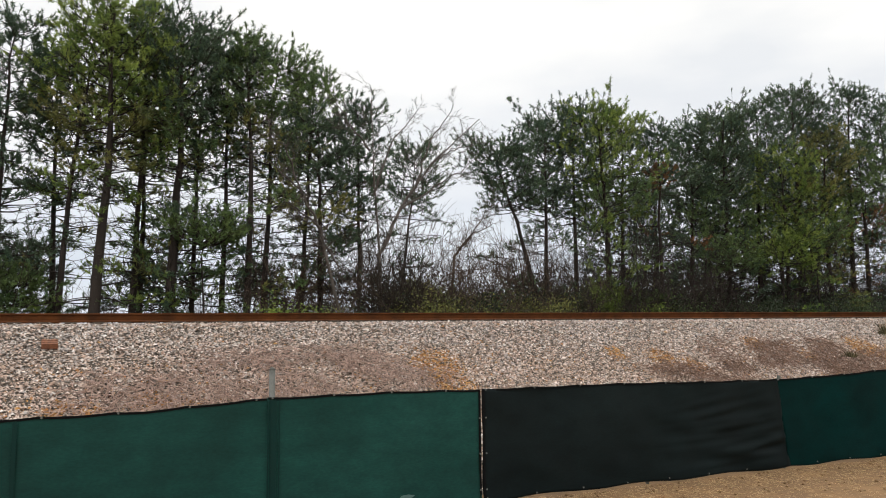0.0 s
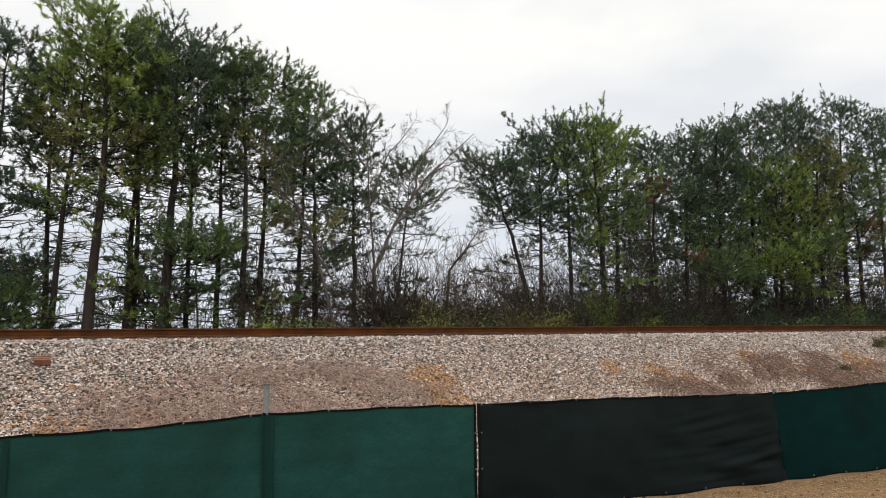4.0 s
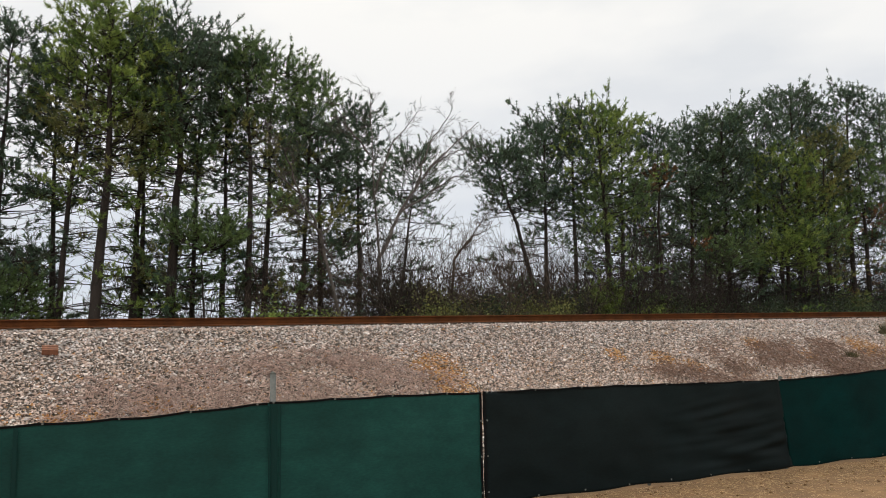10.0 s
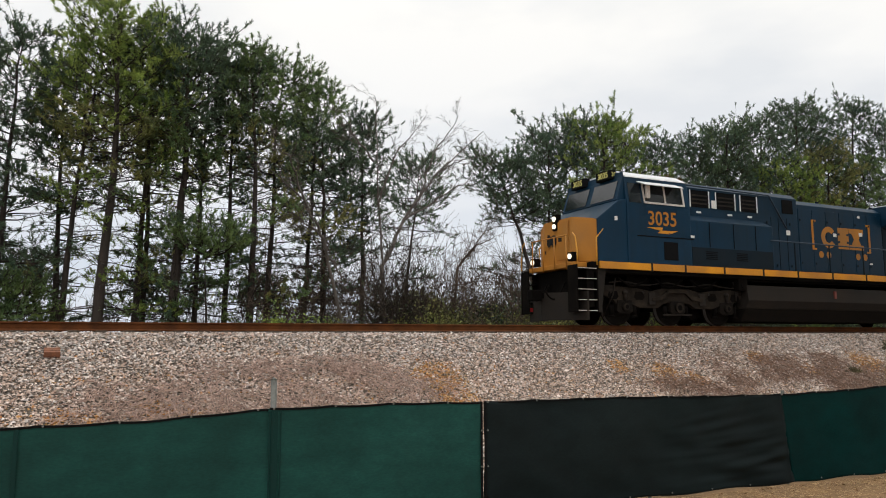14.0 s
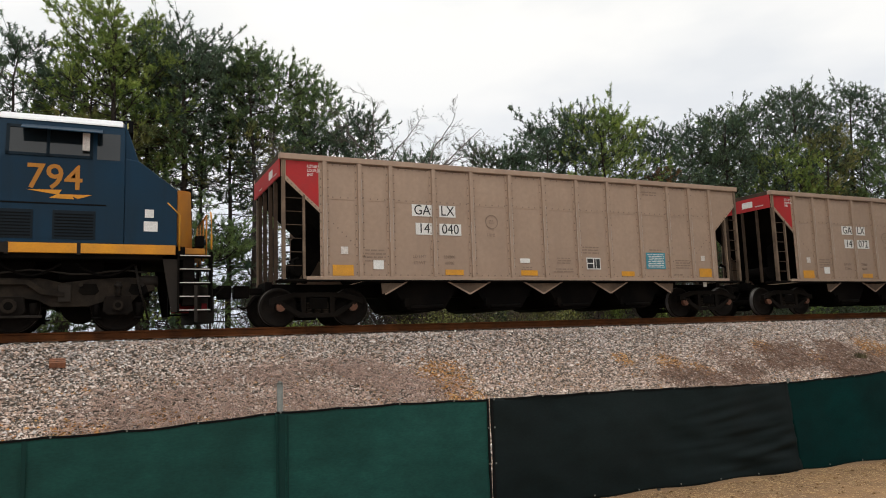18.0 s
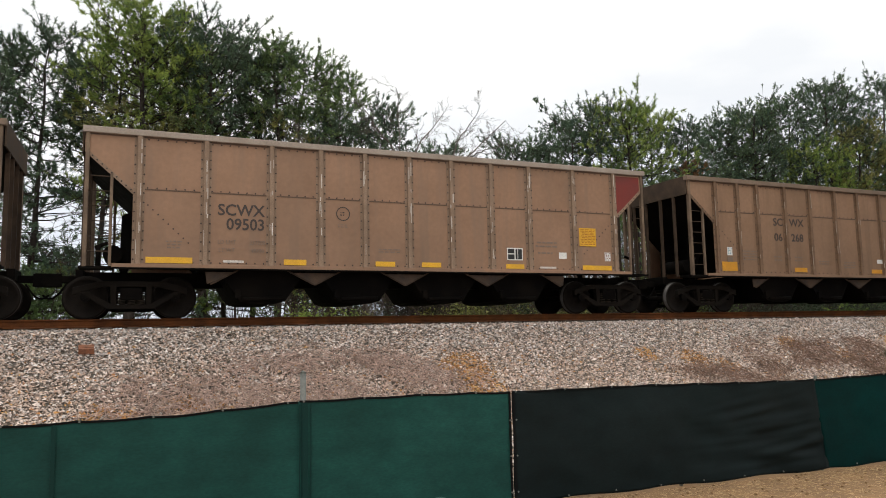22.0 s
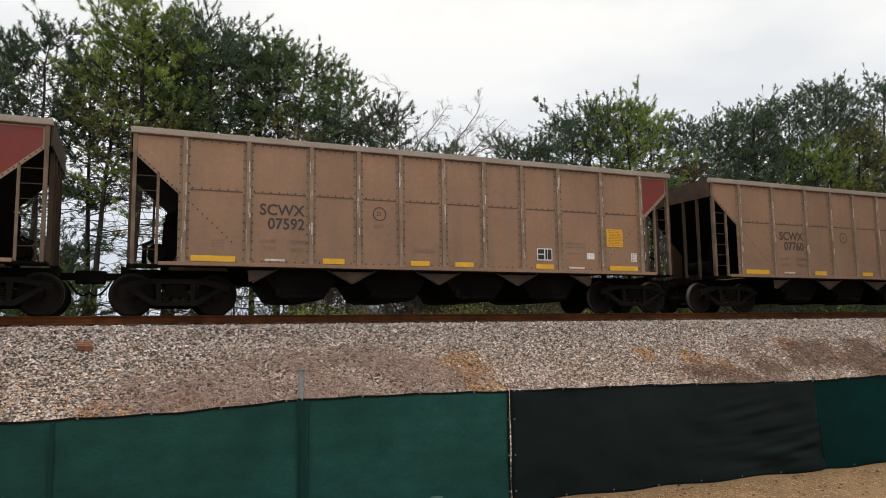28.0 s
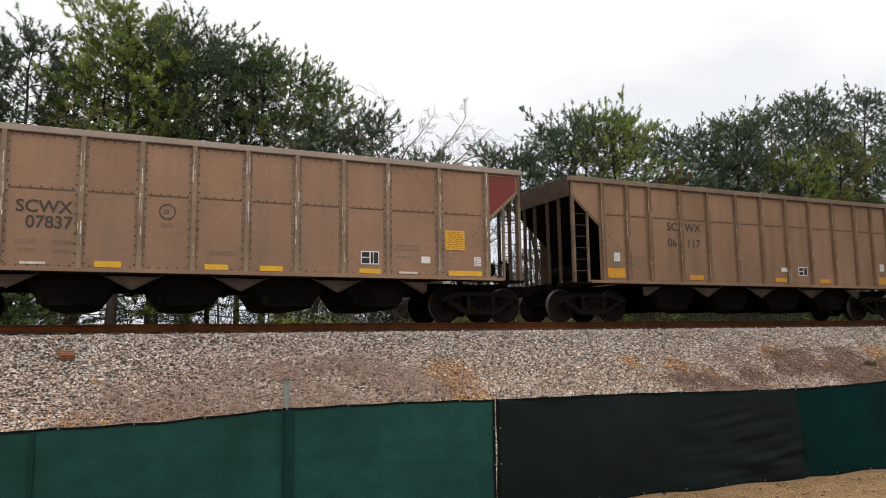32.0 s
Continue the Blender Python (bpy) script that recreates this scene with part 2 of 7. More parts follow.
def mesh_np(name, verts, faces, mats, parent=None, index=None, smooth=False):
    """One mesh object from arrays: verts n x 3, faces m x k."""
    me = bpy.data.meshes.new(name)
    verts, faces = np.asarray(verts, np.float32), np.asarray(faces, np.int32)
    n, k = faces.shape
    me.vertices.add(len(verts))
    me.vertices.foreach_set("co", verts.ravel())
    me.loops.add(n * k)
    me.loops.foreach_set("vertex_index", faces.ravel())
    me.polygons.add(n)
    me.polygons.foreach_set("loop_start", np.arange(n, dtype=np.int32) * k)
    if index is not None:
        me.polygons.foreach_set("material_index", np.asarray(index, np.int32))
    if smooth:
        me.polygons.foreach_set("use_smooth", np.ones(n, bool))
    me.update(calc_edges=True)
    for mat in mats:
        me.materials.append(mat)
    ob = new(name, me)
    if parent:
        ob.parent = parent
    return ob


def empty(name, m, label, category, group="", kind=""):
    ob = new(name)
    ob.empty_display_size = 0.3
    ob.matrix_basis = m
    return tagged(ob, label, category, group, kind)


def box(bm, x0, x1, y0, y1, z0, z1, bevel=0.0):
    vs = [bm.verts.new((x, y, z)) for x in (x0, x1) for y in (y0, y1) for z in (z0, z1)]
    fs = [bm.faces.new([vs[i] for i in f]) for f in ((0, 1, 3, 2), (4, 6, 7, 5), (0, 4, 5, 1), (2, 3, 7, 6), (0, 2, 6, 4), (1, 5, 7, 3))]
    if bevel:
        es = list({e for f in fs for e in f.edges})
        bmesh.ops.bevel(bm, geom=es, offset=bevel, segments=2, affect="EDGES", profile=0.6)
    return bm


def bar(bm, a, b, r, seg=8, r2=None):
    """A round bar from a to b."""
    a, b = Vector(a), Vector(b)
    d = b - a
    q = d.to_track_quat("Z", "Y").to_matrix()
    r2 = r if r2 is None else r2
    rings = []
    for p, rad in ((a, r), (b, r2)):
        rings.append([bm.verts.new(p + q @ Vector((rad * math.cos(2 * math.pi * k / seg), rad * math.sin(2 * math.pi * k / seg), 0))) for k in range(seg)])
    for k in range(seg):
        f = bm.faces.new((rings[0][k], rings[0][(k + 1) % seg], rings[1][(k + 1) % seg], rings[1][k]))
        f.smooth = seg > 6
    bm.faces.new(rings[0][::-1])
    bm.faces.new(rings[1])
    return bm


def pipe(bm, pts, r, seg=8):
    """One unbroken round rod through the points."""
    pts = [Vector(p) for p in pts]
    last = None
    for k, p in enumerate(pts):
        d = (pts[min(k + 1, len(pts) - 1)] - pts[max(k - 1, 0)]).normalized()
        u = d.cross(Vector((0, 0, 1)) if abs(d.z) < 0.95 else Vector((0, 1, 0))).normalized()
        v = d.cross(u)
        now = [bm.verts.new(p + (u * math.cos(2 * math.pi * i / seg) + v * math.sin(2 * math.pi * i / seg)) * r) for i in range(seg)]
        if last:
            for i in range(seg):
                bm.faces.new((last[i], last[(i + 1) % seg], now[(i + 1) % seg], now[i])).smooth = True
        else:
            bm.faces.new(now[::-1])
        last = now
    bm.faces.new(last)
    return bm


def slab(bm, pts, axis, a, b, bevel=0.0):
    """A polygon in the plane across an axis, pulled from a to b along it. axis y: pts are (x, z); x: (y, z); z: (x, y)."""
    def at(p, d):
        return {"y": (p[0], d, p[1]), "x": (d, p[0], p[1]), "z": (p[0], p[1], d)}[axis]
    lo, hi = [bm.verts.new(at(p, a)) for p in pts], [bm.verts.new(at(p, b)) for p in pts]
    fs = [bm.faces.new(lo), bm.faces.new(hi[::-1])]
    n = len(pts)
    fs += [bm.faces.new((lo[k], hi[k], hi[(k + 1) % n], lo[(k + 1) % n])) for k in range(n)]
    bmesh.ops.recalc_face_normals(bm, faces=fs)
    if bevel:
        es = list({e for f in fs for e in f.edges})
        bmesh.ops.bevel(bm, geom=es, offset=bevel, segments=2, affect="EDGES", profile=0.6)
    return bm


def tubes(a, b, ra, rb, seg=4):
    """Many tapered tubes at once: a, b n x 3; ra, rb n."""
    a, b = np.asarray(a, float), np.asarray(b, float)
    d = b - a
    d /= np.linalg.norm(d, axis=1, keepdims=True) + 1e-9
    ref = np.where(np.abs(d[:, 2:3]) < 0.9, [[0, 0, 1.0]], [[1.0, 0, 0]])
    u = np.cross(d, ref)
    u /= np.linalg.norm(u, axis=1, keepdims=True)
    v = np.cross(d, u)
    ang = np.arange(seg) * 2 * np.pi / seg
    ring = u[:, None] * np.cos(ang)[None, :, None] + v[:, None] * np.sin(ang)[None, :, None]
    va = a[:, None] + ring * np.asarray(ra)[:, None, None]
    vb = b[:, None] + ring * np.asarray(rb)[:, None, None]
    verts = np.concatenate([va, vb], 1).reshape(-1, 3)
    base = np.arange(len(a))[:, None] * 2 * seg
    k = np.arange(seg)
    quad = np.stack([k, (k + 1) % seg, (k + 1) % seg + seg, k + seg], 1)
    faces = (base[:, :, None] + quad[None]).reshape(-1, 4)
    return verts, faces


# ---- the ground, the embankment and the track ----
RAIL_Z, TRACK_Y = 2.25, 18.2


def bank(y):
    """Height of the ground across the track."""
    return float(np.interp(y, (-400, 13.3, 16.6, 19.8, 23.0, 30, 1500), (0, 0.0, 1.95, 1.95, 0.55, 0.4, 0.0)))


bm = bmesh.new()
ys = [-1200, -200, -40, -10, 0, 3, 5, 6, 7, 7.45, 8, 9.5, 11, 13.3, 14.4, 15.5, 16.6, 19.8, 21.4, 23, 26, 30, 45, 80, 200, 600, 1500]
xs = [-1500, -400, -120] + list(range(-40, 90, 4)) + [140, 300, 700, 1500]
grid = [[bm.verts.new((x, y, bank(y) + (0.03 * noise.noise((x * 0.3, y * 0.5, 3.0)) if -40 < x < 90 and 6 < y < 16 else 0))) for x in xs] for y in ys]
for j in range(len(ys) - 1):
    for i in range(len(xs) - 1):
        f = bm.faces.new((grid[j][i], grid[j][i + 1], grid[j + 1][i + 1], grid[j + 1][i]))
        mid = (ys[j] + ys[j + 1]) / 2
        f.material_index = 1 if 7.4 < mid < 23 else (2 if mid >= 23 else 0)
ground = part("ground", bm, M_SOIL)
ground.data.materials.append(M_BED)
ground.data.materials.append(M_GRASS)
tagged(ground, "bare tan dirt rising to a crushed-stone railway embankment", "ground", kind="structure")

bm = bmesh.new()
for k in range(12):
    box(bm, -18 + 5 * k, -13.02 + 5 * k, -9, 5.06, 0.0, 0.025, 0.006)
tagged(part("pavement", bm, M_CONCRETE), "pale concrete pavement with straight edge beside dirt strip", "pavement", kind="structure")

# track: two rails on timber ties
track = empty("railway_track", pose(0, TRACK_Y, RAIL_Z), "single railway track with rusty brown rails on stone ballast", "railway track", kind="structure")
prof = [(-0.075, -0.185), (0.075, -0.185), (0.075, -0.172), (0.012, -0.15), (0.012, -0.045), (0.037, -0.035), (0.037, -0.006), (0.028, 0.0), (-0.028, 0.0), (-0.037, -0.006), (-0.037, -0.035), (-0.012, -0.045), (-0.012, -0.15), (-0.075, -0.172)]
for side in (-1, 1):
    bm = bmesh.new()
    slab(bm, [(p + side * 0.755, q) for p, q in prof], "x", -160, 260)
    part("rail", bm, M_RAIL, track, "rusty steel rail")
bm = bmesh.new()
box(bm, -0.115, 0.115, -1.3, 1.3, -0.37, -0.19, 0.012)
tie = part("tie", bm, M_TIE, track, "dark creosoted timber tie")
for k in range(1, 150):
    same("tie", tie, track, pose(0.52 * (k - 36) + 0.03 * noise.noise((k * 1.7, 0, 0)), 0, 0, 0, 0, 1.2 * noise.noise((k, 3, 0))))
tie.matrix_basis = pose(0.52 * -36, 0, 0)
bm = bmesh.new()
box(bm, -0.09, 0.09, -0.17, 0.17, -0.2, -0.184)
tp = part("tie_plate", bm, M_RAIL, track)
tp.matrix_basis = pose(0.52 * -36, -0.755, 0)
for k in range(30, 110):
    same("tie_plate", tp, track, pose(0.52 * (k - 36), -0.755, 0))
bm = bmesh.new()
for side in (-1, 1):
    box(bm, -0.45, 0.45, side * 0.755 - 0.045, side * 0.755 - 0.013, -0.145, -0.05, 0.006)
    for q in range(6):
        bar(bm, (-0.36 + 0.144 * q, side * 0.755 - 0.075, -0.1), (-0.36 + 0.144 * q, side * 0.755 - 0.045, -0.1), 0.018, 6)
jb = part("joint_bar", bm, M_RAIL, track, "bolted rusty joint bar")
jb.matrix_basis = pose(-5.2, 0, 0)
same("joint_bar", jb, track, pose(33.5, 0, 0))

# crushed stone, piece by piece along the stretch that is seen
rng = np.random.default_rng(5)
STAINS = ((6.95, 15.1, 0.62), (7.05, 14.4, 0.5), (-0.33, 13.97, 0.5), (0.95, 14.25, 0.38), (1.5, 14.0, 0.34), (12.2, 15.24, 0.32), (13.5, 15.0, 0.42), (14.3, 14.6, 0.34), (17.5, 15.5, 0.4), (19.0, 14.9, 0.3), (21.9, 15.1, 0.7), (24.5, 14.6, 0.8))


def stones(n, x0, x1, lo, hi, y0=13.25, y1=17.5):
    x = rng.uniform(x0, x1, n)
    y = rng.uniform(y0, y1, n)
    grey = rng.uniform(0, 1, n) < np.interp(y, (14.6, 16.2), (0.10, 0.50))
    z = np.interp(y, (13.3, 16.6, 19.8), (0.0, 1.95, 1.97)) + rng.normal(0, 0.011, n) + 0.010
    z += np.where(y > 16.7, 0.03, 0)
    size = rng.uniform(lo, hi, n) * rng.choice([0.7, 1.0, 1.35], n)
    octa = np.array([(1, 0, -0.25), (-1, 0, -0.25), (0, 1, -0.25), (0, -1, -0.25), (0, 0, 1)], float)
    v = octa[None] * rng.uniform(0.5, 0.95, (n, 5, 1)) + rng.uniform(-0.3, 0.3, (n, 5, 3))
    v *= (size[:, None] * rng.uniform((0.8, 0.7, 0.45), (1.35, 1.1, 0.8), (n, 3)))[:, None]
    tilt, spin = rng.normal(0, 0.45, n), rng.uniform(0, 6.28, n)
    q = np.stack([np.cos(spin / 2) * np.cos(tilt / 2), np.cos(spin / 2) * np.sin(tilt / 2), np.sin(spin / 2) * np.sin(tilt / 2), np.sin(spin / 2) * np.cos(tilt / 2)], 1)
    w, a, b, c = q.T
    rot = np.stack([1 - 2 * (b * b + c * c), 2 * (a * b - c * w), 2 * (a * c + b * w), 2 * (a * b + c * w), 1 - 2 * (a * a + c * c), 2 * (b * c - a * w), 2 * (a * c - b * w), 2 * (b * c + a * w), 1 - 2 * (a * a + b * b)], 1).reshape(n, 3, 3)
    v = np.einsum("nij,nkj->nki", rot, v) + np.stack([x, y, z], 1)[:, None]
    f = np.array([(0, 2, 4), (2, 1, 4), (1, 3, 4), (3, 0, 4)])
    faces = (np.arange(n)[:, None, None] * 5 + f[None]).reshape(-1, 3)
    red = np.zeros(n, bool)
    for sx, sy, r in STAINS:
        d = np.hypot((x - sx) / 1.3, y - sy) / r
        red |= rng.uniform(0, 1, n) < np.clip(1.2 - 1.2 * d, 0, 0.6)
    # a faint brown tinge low on the slope
    red |= rng.uniform(0, 1, n) < np.where(y < 15.4, 0.035, 0.006)
    return v.reshape(-1, 3), faces, np.repeat(np.where(red, 1, np.where(grey, 2, 0)), 4)


v, f, red = stones(190000, -3.5, 28.5, 0.026, 0.045)
tagged(mesh_np("ballast", v, f, [M_STONE, M_STAINED, M_STONEGREY], None, red), "grey broken-stone ballast with rusty orange patches", "ballast", kind="stuff")
v, f, red = stones(24000, 28.5, 60.0, 0.06, 0.10)
tagged(mesh_np("ballast", v, f, [M_STONE, M_STAINED, M_STONEGREY], None, red), "grey broken-stone ballast farther down the track", "ballast", kind="stuff")
v, f, red = stones(5000, -14.0, -3.5, 0.06, 0.1)
tagged(mesh_np("ballast", v, f, [M_STONE, M_STAINED, M_STONEGREY], None, red), "grey broken-stone ballast past the fence end", "ballast", kind="stuff")

v, f, red = stones(22000, -3.0, 16.0, 0.04, 0.06, 7.5, 13.3)
tagged(mesh_np("ballast", v, f, [M_STONE, M_STAINED, M_STONEGREY], None, red), "loose broken stone between the fence and the slope", "ballast", kind="stuff")

# dead vines lying on the slope
def vines(n, x0, x1, y0, y1, lie):
    a = np.stack([rng.uniform(x0, x1, n), rng.uniform(y0, y1, n), np.zeros(n)], 1)
    keep = np.array([noise.noise((p[0] * 0.7, p[1] * 1.1, lie)) > -0.12 for p in a])
    a = a[keep]
    n = len(a)
    pts = [a]
    ang = np.where(rng.uniform(0, 1, n) < 0.65, rng.normal(-1.57, 0.7, n), rng.uniform(0, 6.28, n))
    for k in range(4):
        ang = ang + rng.normal(0, 0.42, n)
        st = rng.uniform(0.07, 0.21, n)
        pts.append(pts[-1] + np.stack([np.cos(ang) * st, np.sin(ang) * st * 0.8, np.zeros(n)], 1))
    hs = [rng.uniform(0.03, 0.07, n), rng.uniform(0.05, 0.14, n), rng.uniform(0.06, 0.17, n), rng.uniform(0.05, 0.14, n), rng.uniform(0.03, 0.06, n)]
    vs, fs, off = [], [], 0
    for p, h in zip(pts, hs):
        p[:, 2] = np.interp(p[:, 1], (13.3, 16.6, 19.8), (0.0, 1.95, 1.97)) + h
    for k in range(4):
        r = rng.uniform(0.004, 0.0085, n)
        v, f = tubes(pts[k], pts[k + 1], r, r * 0.85, 3)
        vs.append(v)
        fs.append(f + off)
        off += len(v)
    return np.concatenate(vs), np.concatenate(fs)


for x0, x1, y0, y1, n, lie in ((-0.6, 2.2, 13.5, 15.3, 850, 1.0), (1.8, 7.0, 13.6, 15.7, 1500, 2.0), (12.6, 16.0, 13.4, 14.7, 800, 3.0), (15.2, 20.5, 13.5, 15.6, 1700, 4.0), (20.0, 24.0, 13.4, 15.0, 800, 5.0)):
    v, f = vines(n, x0, x1, y0, y1, lie)
    tagged(mesh_np("dead_vines", v, f, [M_TWIG if x0 < 8 else M_TWIGDARK]), "tangle of dead grey-brown vines lying on the ballast slope", "dead vines", kind="stuff")

# a rusty slatted plate on the slope
block = empty("rusty_plate", pose(-0.84, 15.94, bank(15.94) + 0.015, 26, 0, 4), "small rusty brown slatted plate lying on the ballast", "rusty plate")
for k in range(3):
    bm = bmesh.new()
    box(bm, -0.14, 0.14, -0.1 + 0.07 * k, -0.045 + 0.07 * k, 0, 0.12, 0.008)
    part("slat", bm, M_RUSTPLATE, block)

# green weeds by the track
def weed(x, y, h, seed):
    r = np.random.default_rng(seed)
    n = 160
    a = np.stack([r.normal(0, 0.12, n), r.normal(0, 0.1, n), np.zeros(n)], 1)
    d = np.stack([r.normal(0, 0.5, n), r.normal(0, 0.5, n), np.ones(n)], 1) * (h * r.uniform(0.4, 1, n))[:, None]
    p = np.cross(d, r.normal(size=(n, 3)))
    p *= 0.012 / (np.linalg.norm(p, axis=1, keepdims=True) + 1e-9)
    v = np.stack([a - p, a + p, a + d], 1).reshape(-1, 3)
    ob = mesh_np("weed_tuft", v, np.arange(3 * n).reshape(-1, 3), [M_NEEDLE["weed"]])
    ob.matrix_basis = pose(x, y, bank(y) + 0.02)
    tagged(ob, "small tuft of brownish-olive weeds on the ballast", "weeds", "weeds on the ballast")


weed(24.2, 15.9, 0.32, 1)
weed(23.8, 15.75, 0.22, 2)
weed(20.6, 14.7, 0.2, 3)
weed(25.0, 16.1, 0.25, 4)

# ---- the screened fence ----
FENCE_Y = 7.1


def fence_top(x):
    return float(np.interp(x, (-9, -4.6, -0.6, 0.4, 1.57, 2.9, 3.8, 5.6, 7.0, 8.15, 9.4, 10.2, 13), (1.1, 1.1, 1.14, 1.15, 1.22, 1.225, 1.205, 1.2, 1.17, 1.155, 1.18, 1.22, 1.2)))


fence = empty("screened_fence", pose(0, FENCE_Y, 0), "low construction fence hung with green and black wind screen", "fence")


def fence_y(x):
    return -0.052 * (x - 3.8)


def screen(name, x0, x1, mat, label, seed, crease=0.0, slant=(0.0, 0.0)):
    """slant: how far the foot of the first and of the last edge lies past its head."""
    nx, nz = int((x1 - x0) * 18), 40
    bm = bmesh.new()
    rows = []
    for j in range(nz + 1):
        row = []
        for i in range(nx + 1):
            x, w = x0 + (x1 - x0) * i / nx, j / nz
            top = fence_top(x) - 0.012 * abs(math.sin((x - x0) / 0.61 * math.pi)) ** 0.7
            z = (0.015 + 0.012 * math.sin(x * 5.1 + seed)) * (1 - w) + top * w
            y = fence_y(x) + 0.012 * noise.noise((x * 1.1, z * 1.2, seed)) * (1 - w * w) * 2
            near_end = max(0.0, 1 - (x1 - x) / 2.2) * min(1.0, (x1 - x) / 0.2)
            y += crease * near_end * 0.075 * noise.noise((x * 1.3, z * (10 + 2 * (x1 - x)), seed + 4)) * (1 - abs(2 * w - 0.7) * 0.7)
            y += crease * 0.022 * noise.noise((x * 2.2 + z * 1.5, z * 3.1, seed + 9))
            e = i / nx
            push = (1 - w) * (slant[0] * (1 - e) ** 4 + slant[1] * e ** 4)
            row.append(bm.verts.new((x + push + 0.01 * math.sin(z * 7 + seed) * (i in (0, nx)), y, z)))
        rows.append(row)
    for j in range(nz):
        for i in range(nx):
            bm.faces.new((rows[j][i], rows[j][i + 1], rows[j + 1][i + 1], rows[j + 1][i])).smooth = True
    ob = part(name, bm, mat, fence, label)
    sol = ob.modifiers.new("thickness", "SOLIDIFY")
    sol.thickness = 0.004
    # hem along the top
    bm = bmesh.new()
    last = None
    for i in range(nx + 1):
        x = x0 + (x1 - x0) * i / nx
        top = fence_top(x) - 0.012 * abs(math.sin((x - x0) / 0.61 * math.pi)) ** 0.7
        y = fence_y(x)
        now = [bm.verts.new((x, y + dy, top + dz)) for dy, dz in ((-0.008, -0.012), (-0.008, 0.008), (0.006, 0.008), (0.006, -0.012))]
        if last:
            for k in range(4):
                bm.faces.new((last[k], now[k], now[(k + 1) % 4], last[(k + 1) % 4]))
        last = now
    part("hem", bm, M_HEM, ob)
    return ob


SCREENS = [("screen_panel", -9.0, 1.60, "green", "weathered green wind screen", 1.0, 0.0), ("screen_panel", 1.52, 3.797, "green", "green wind screen with a faded patch", 2.2, 0.0),
           ("screen_panel", 3.828, 8.16, "black", "black wind screen with creases", 3.1, 1.0), ("screen_panel", 8.12, 14.0, "teal", "dark teal wind screen", 4.7, 0.3)]
made = []
for k, (nm, x0, x1, c, lab, sd, cre) in enumerate(SCREENS):
    made.append(screen(nm, x0, x1, M_SCREEN[c], lab, sd, cre, {"black": (0.0, 0.15), "teal": (0.15, 0.0)}.get(c, (0.0, 0.0))))
    made[-1].location.y = -0.012 if k == 1 else (0.006 if k == 3 else 0)
bm = bmesh.new()
bar(bm, (0, 0, 0), (0, -0.006, 0), 0.010, 10)
gm = None
for sc, (nm, x0, x1, c, lab, sd, cre) in zip(made, SCREENS):
    n = int((x1 - x0) / 0.61)
    for i in range(n + 1):
        x = x0 + 0.04 + 0.61 * i
        for z in ((fence_top(x) - 0.004,) if c == "green" else (fence_top(x) - 0.004, 0.045)):
            if gm is None:
                gm = part("grommet", bm, M_GALV, sc, "brass-grey eyelet")
                gm.matrix_basis = pose(x, fence_y(x) - 0.01, z)
            else:
                same("grommet", gm, sc, pose(x, fence_y(x) - 0.01, z))
for z in (0.14, 0.52, 0.9):
    for x in (3.785, 3.86):
        same("grommet", gm, made[1], pose(x, fence_y(x) - 0.008, z))
for x, top in ((-5.1, 1.3), (-2.85, 1.3), (-0.62, 1.10), (1.57, 1.49), (3.73, 1.19), (6.02, 1.16), (8.22, 1.2), (10.4, 1.2), (12.6, 1.2)):
    bm = bmesh.new()
    if top > 1.45:
        bar(bm, (x, fence_y(x) + 0.055, -0.3), (x, fence_y(x) + 0.055, top), 0.03, 12)
        bar(bm, (x, fence_y(x) + 0.055, top), (x, fence_y(x) + 0.055, top + 0.02), 0.034, 12, 0.01)
    else:
        box(bm, x - 0.02, x + 0.02, fence_y(x) + 0.03, fence_y(x) + 0.036, -0.3, top, 0.001)
        box(bm, x - 0.003, x + 0.003, fence_y(x) + 0.036, fence_y(x) + 0.07, -0.3, top, 0.001)
    part("post", bm, M_GALV, fence, "galvanised steel post")
# darker strips paint the posts' shadow bands, over doubled cloth at 1.57; and a scuffed spot
for x in (-0.62, 1.57):
    bm = bmesh.new()
    w = 0.018 if x < 0 else 0.032
    box(bm, x - w, x + w, fence_y(x) - 0.022, fence_y(x) - 0.016, 0.03, fence_top(x) - 0.02, 0.002)
    if x > 0:
        for e in (-0.05, -0.015, 0.06):
            box(bm, x + e - 0.006, x + e + 0.006, fence_y(x) - 0.027, fence_y(x) - 0.0225, 0.03, fence_top(x) - 0.03, 0.001)
    part("overlap", bm, M_SEAMCLOTH, fence, "dark green cloth strip painting the post's shadow band")
bm = bmesh.new()
slab(bm, [(2.86, 0.14), (2.92, 0.125), (3.0, 0.135), (3.03, 0.155), (2.96, 0.17), (2.88, 0.165)], "y", fence_y(2.95) - 0.024, fence_y(2.95) - 0.02)
part("scuff", bm, M_SCUFF, fence, "pale scuffed spot on the cloth")
for x in (3.790, 3.836):
    bm = bmesh.new()
    box(bm, x - 0.012, x + 0.012, fence_y(x) - 0.018, fence_y(x) - 0.006, 0.02, fence_top(x), 0.002)
    part("edge_binding", bm, M_HEM, fence, "black edge binding")
# lacing down the open joint
part("lacing", pipe(bmesh.new(), [(3.785 if k % 2 else 3.86, fence_y(3.82) - 0.014, 0.08 + k * 0.062) for k in range(18)], 0.004, 5), M_HEM, fence, "black cord lacing")
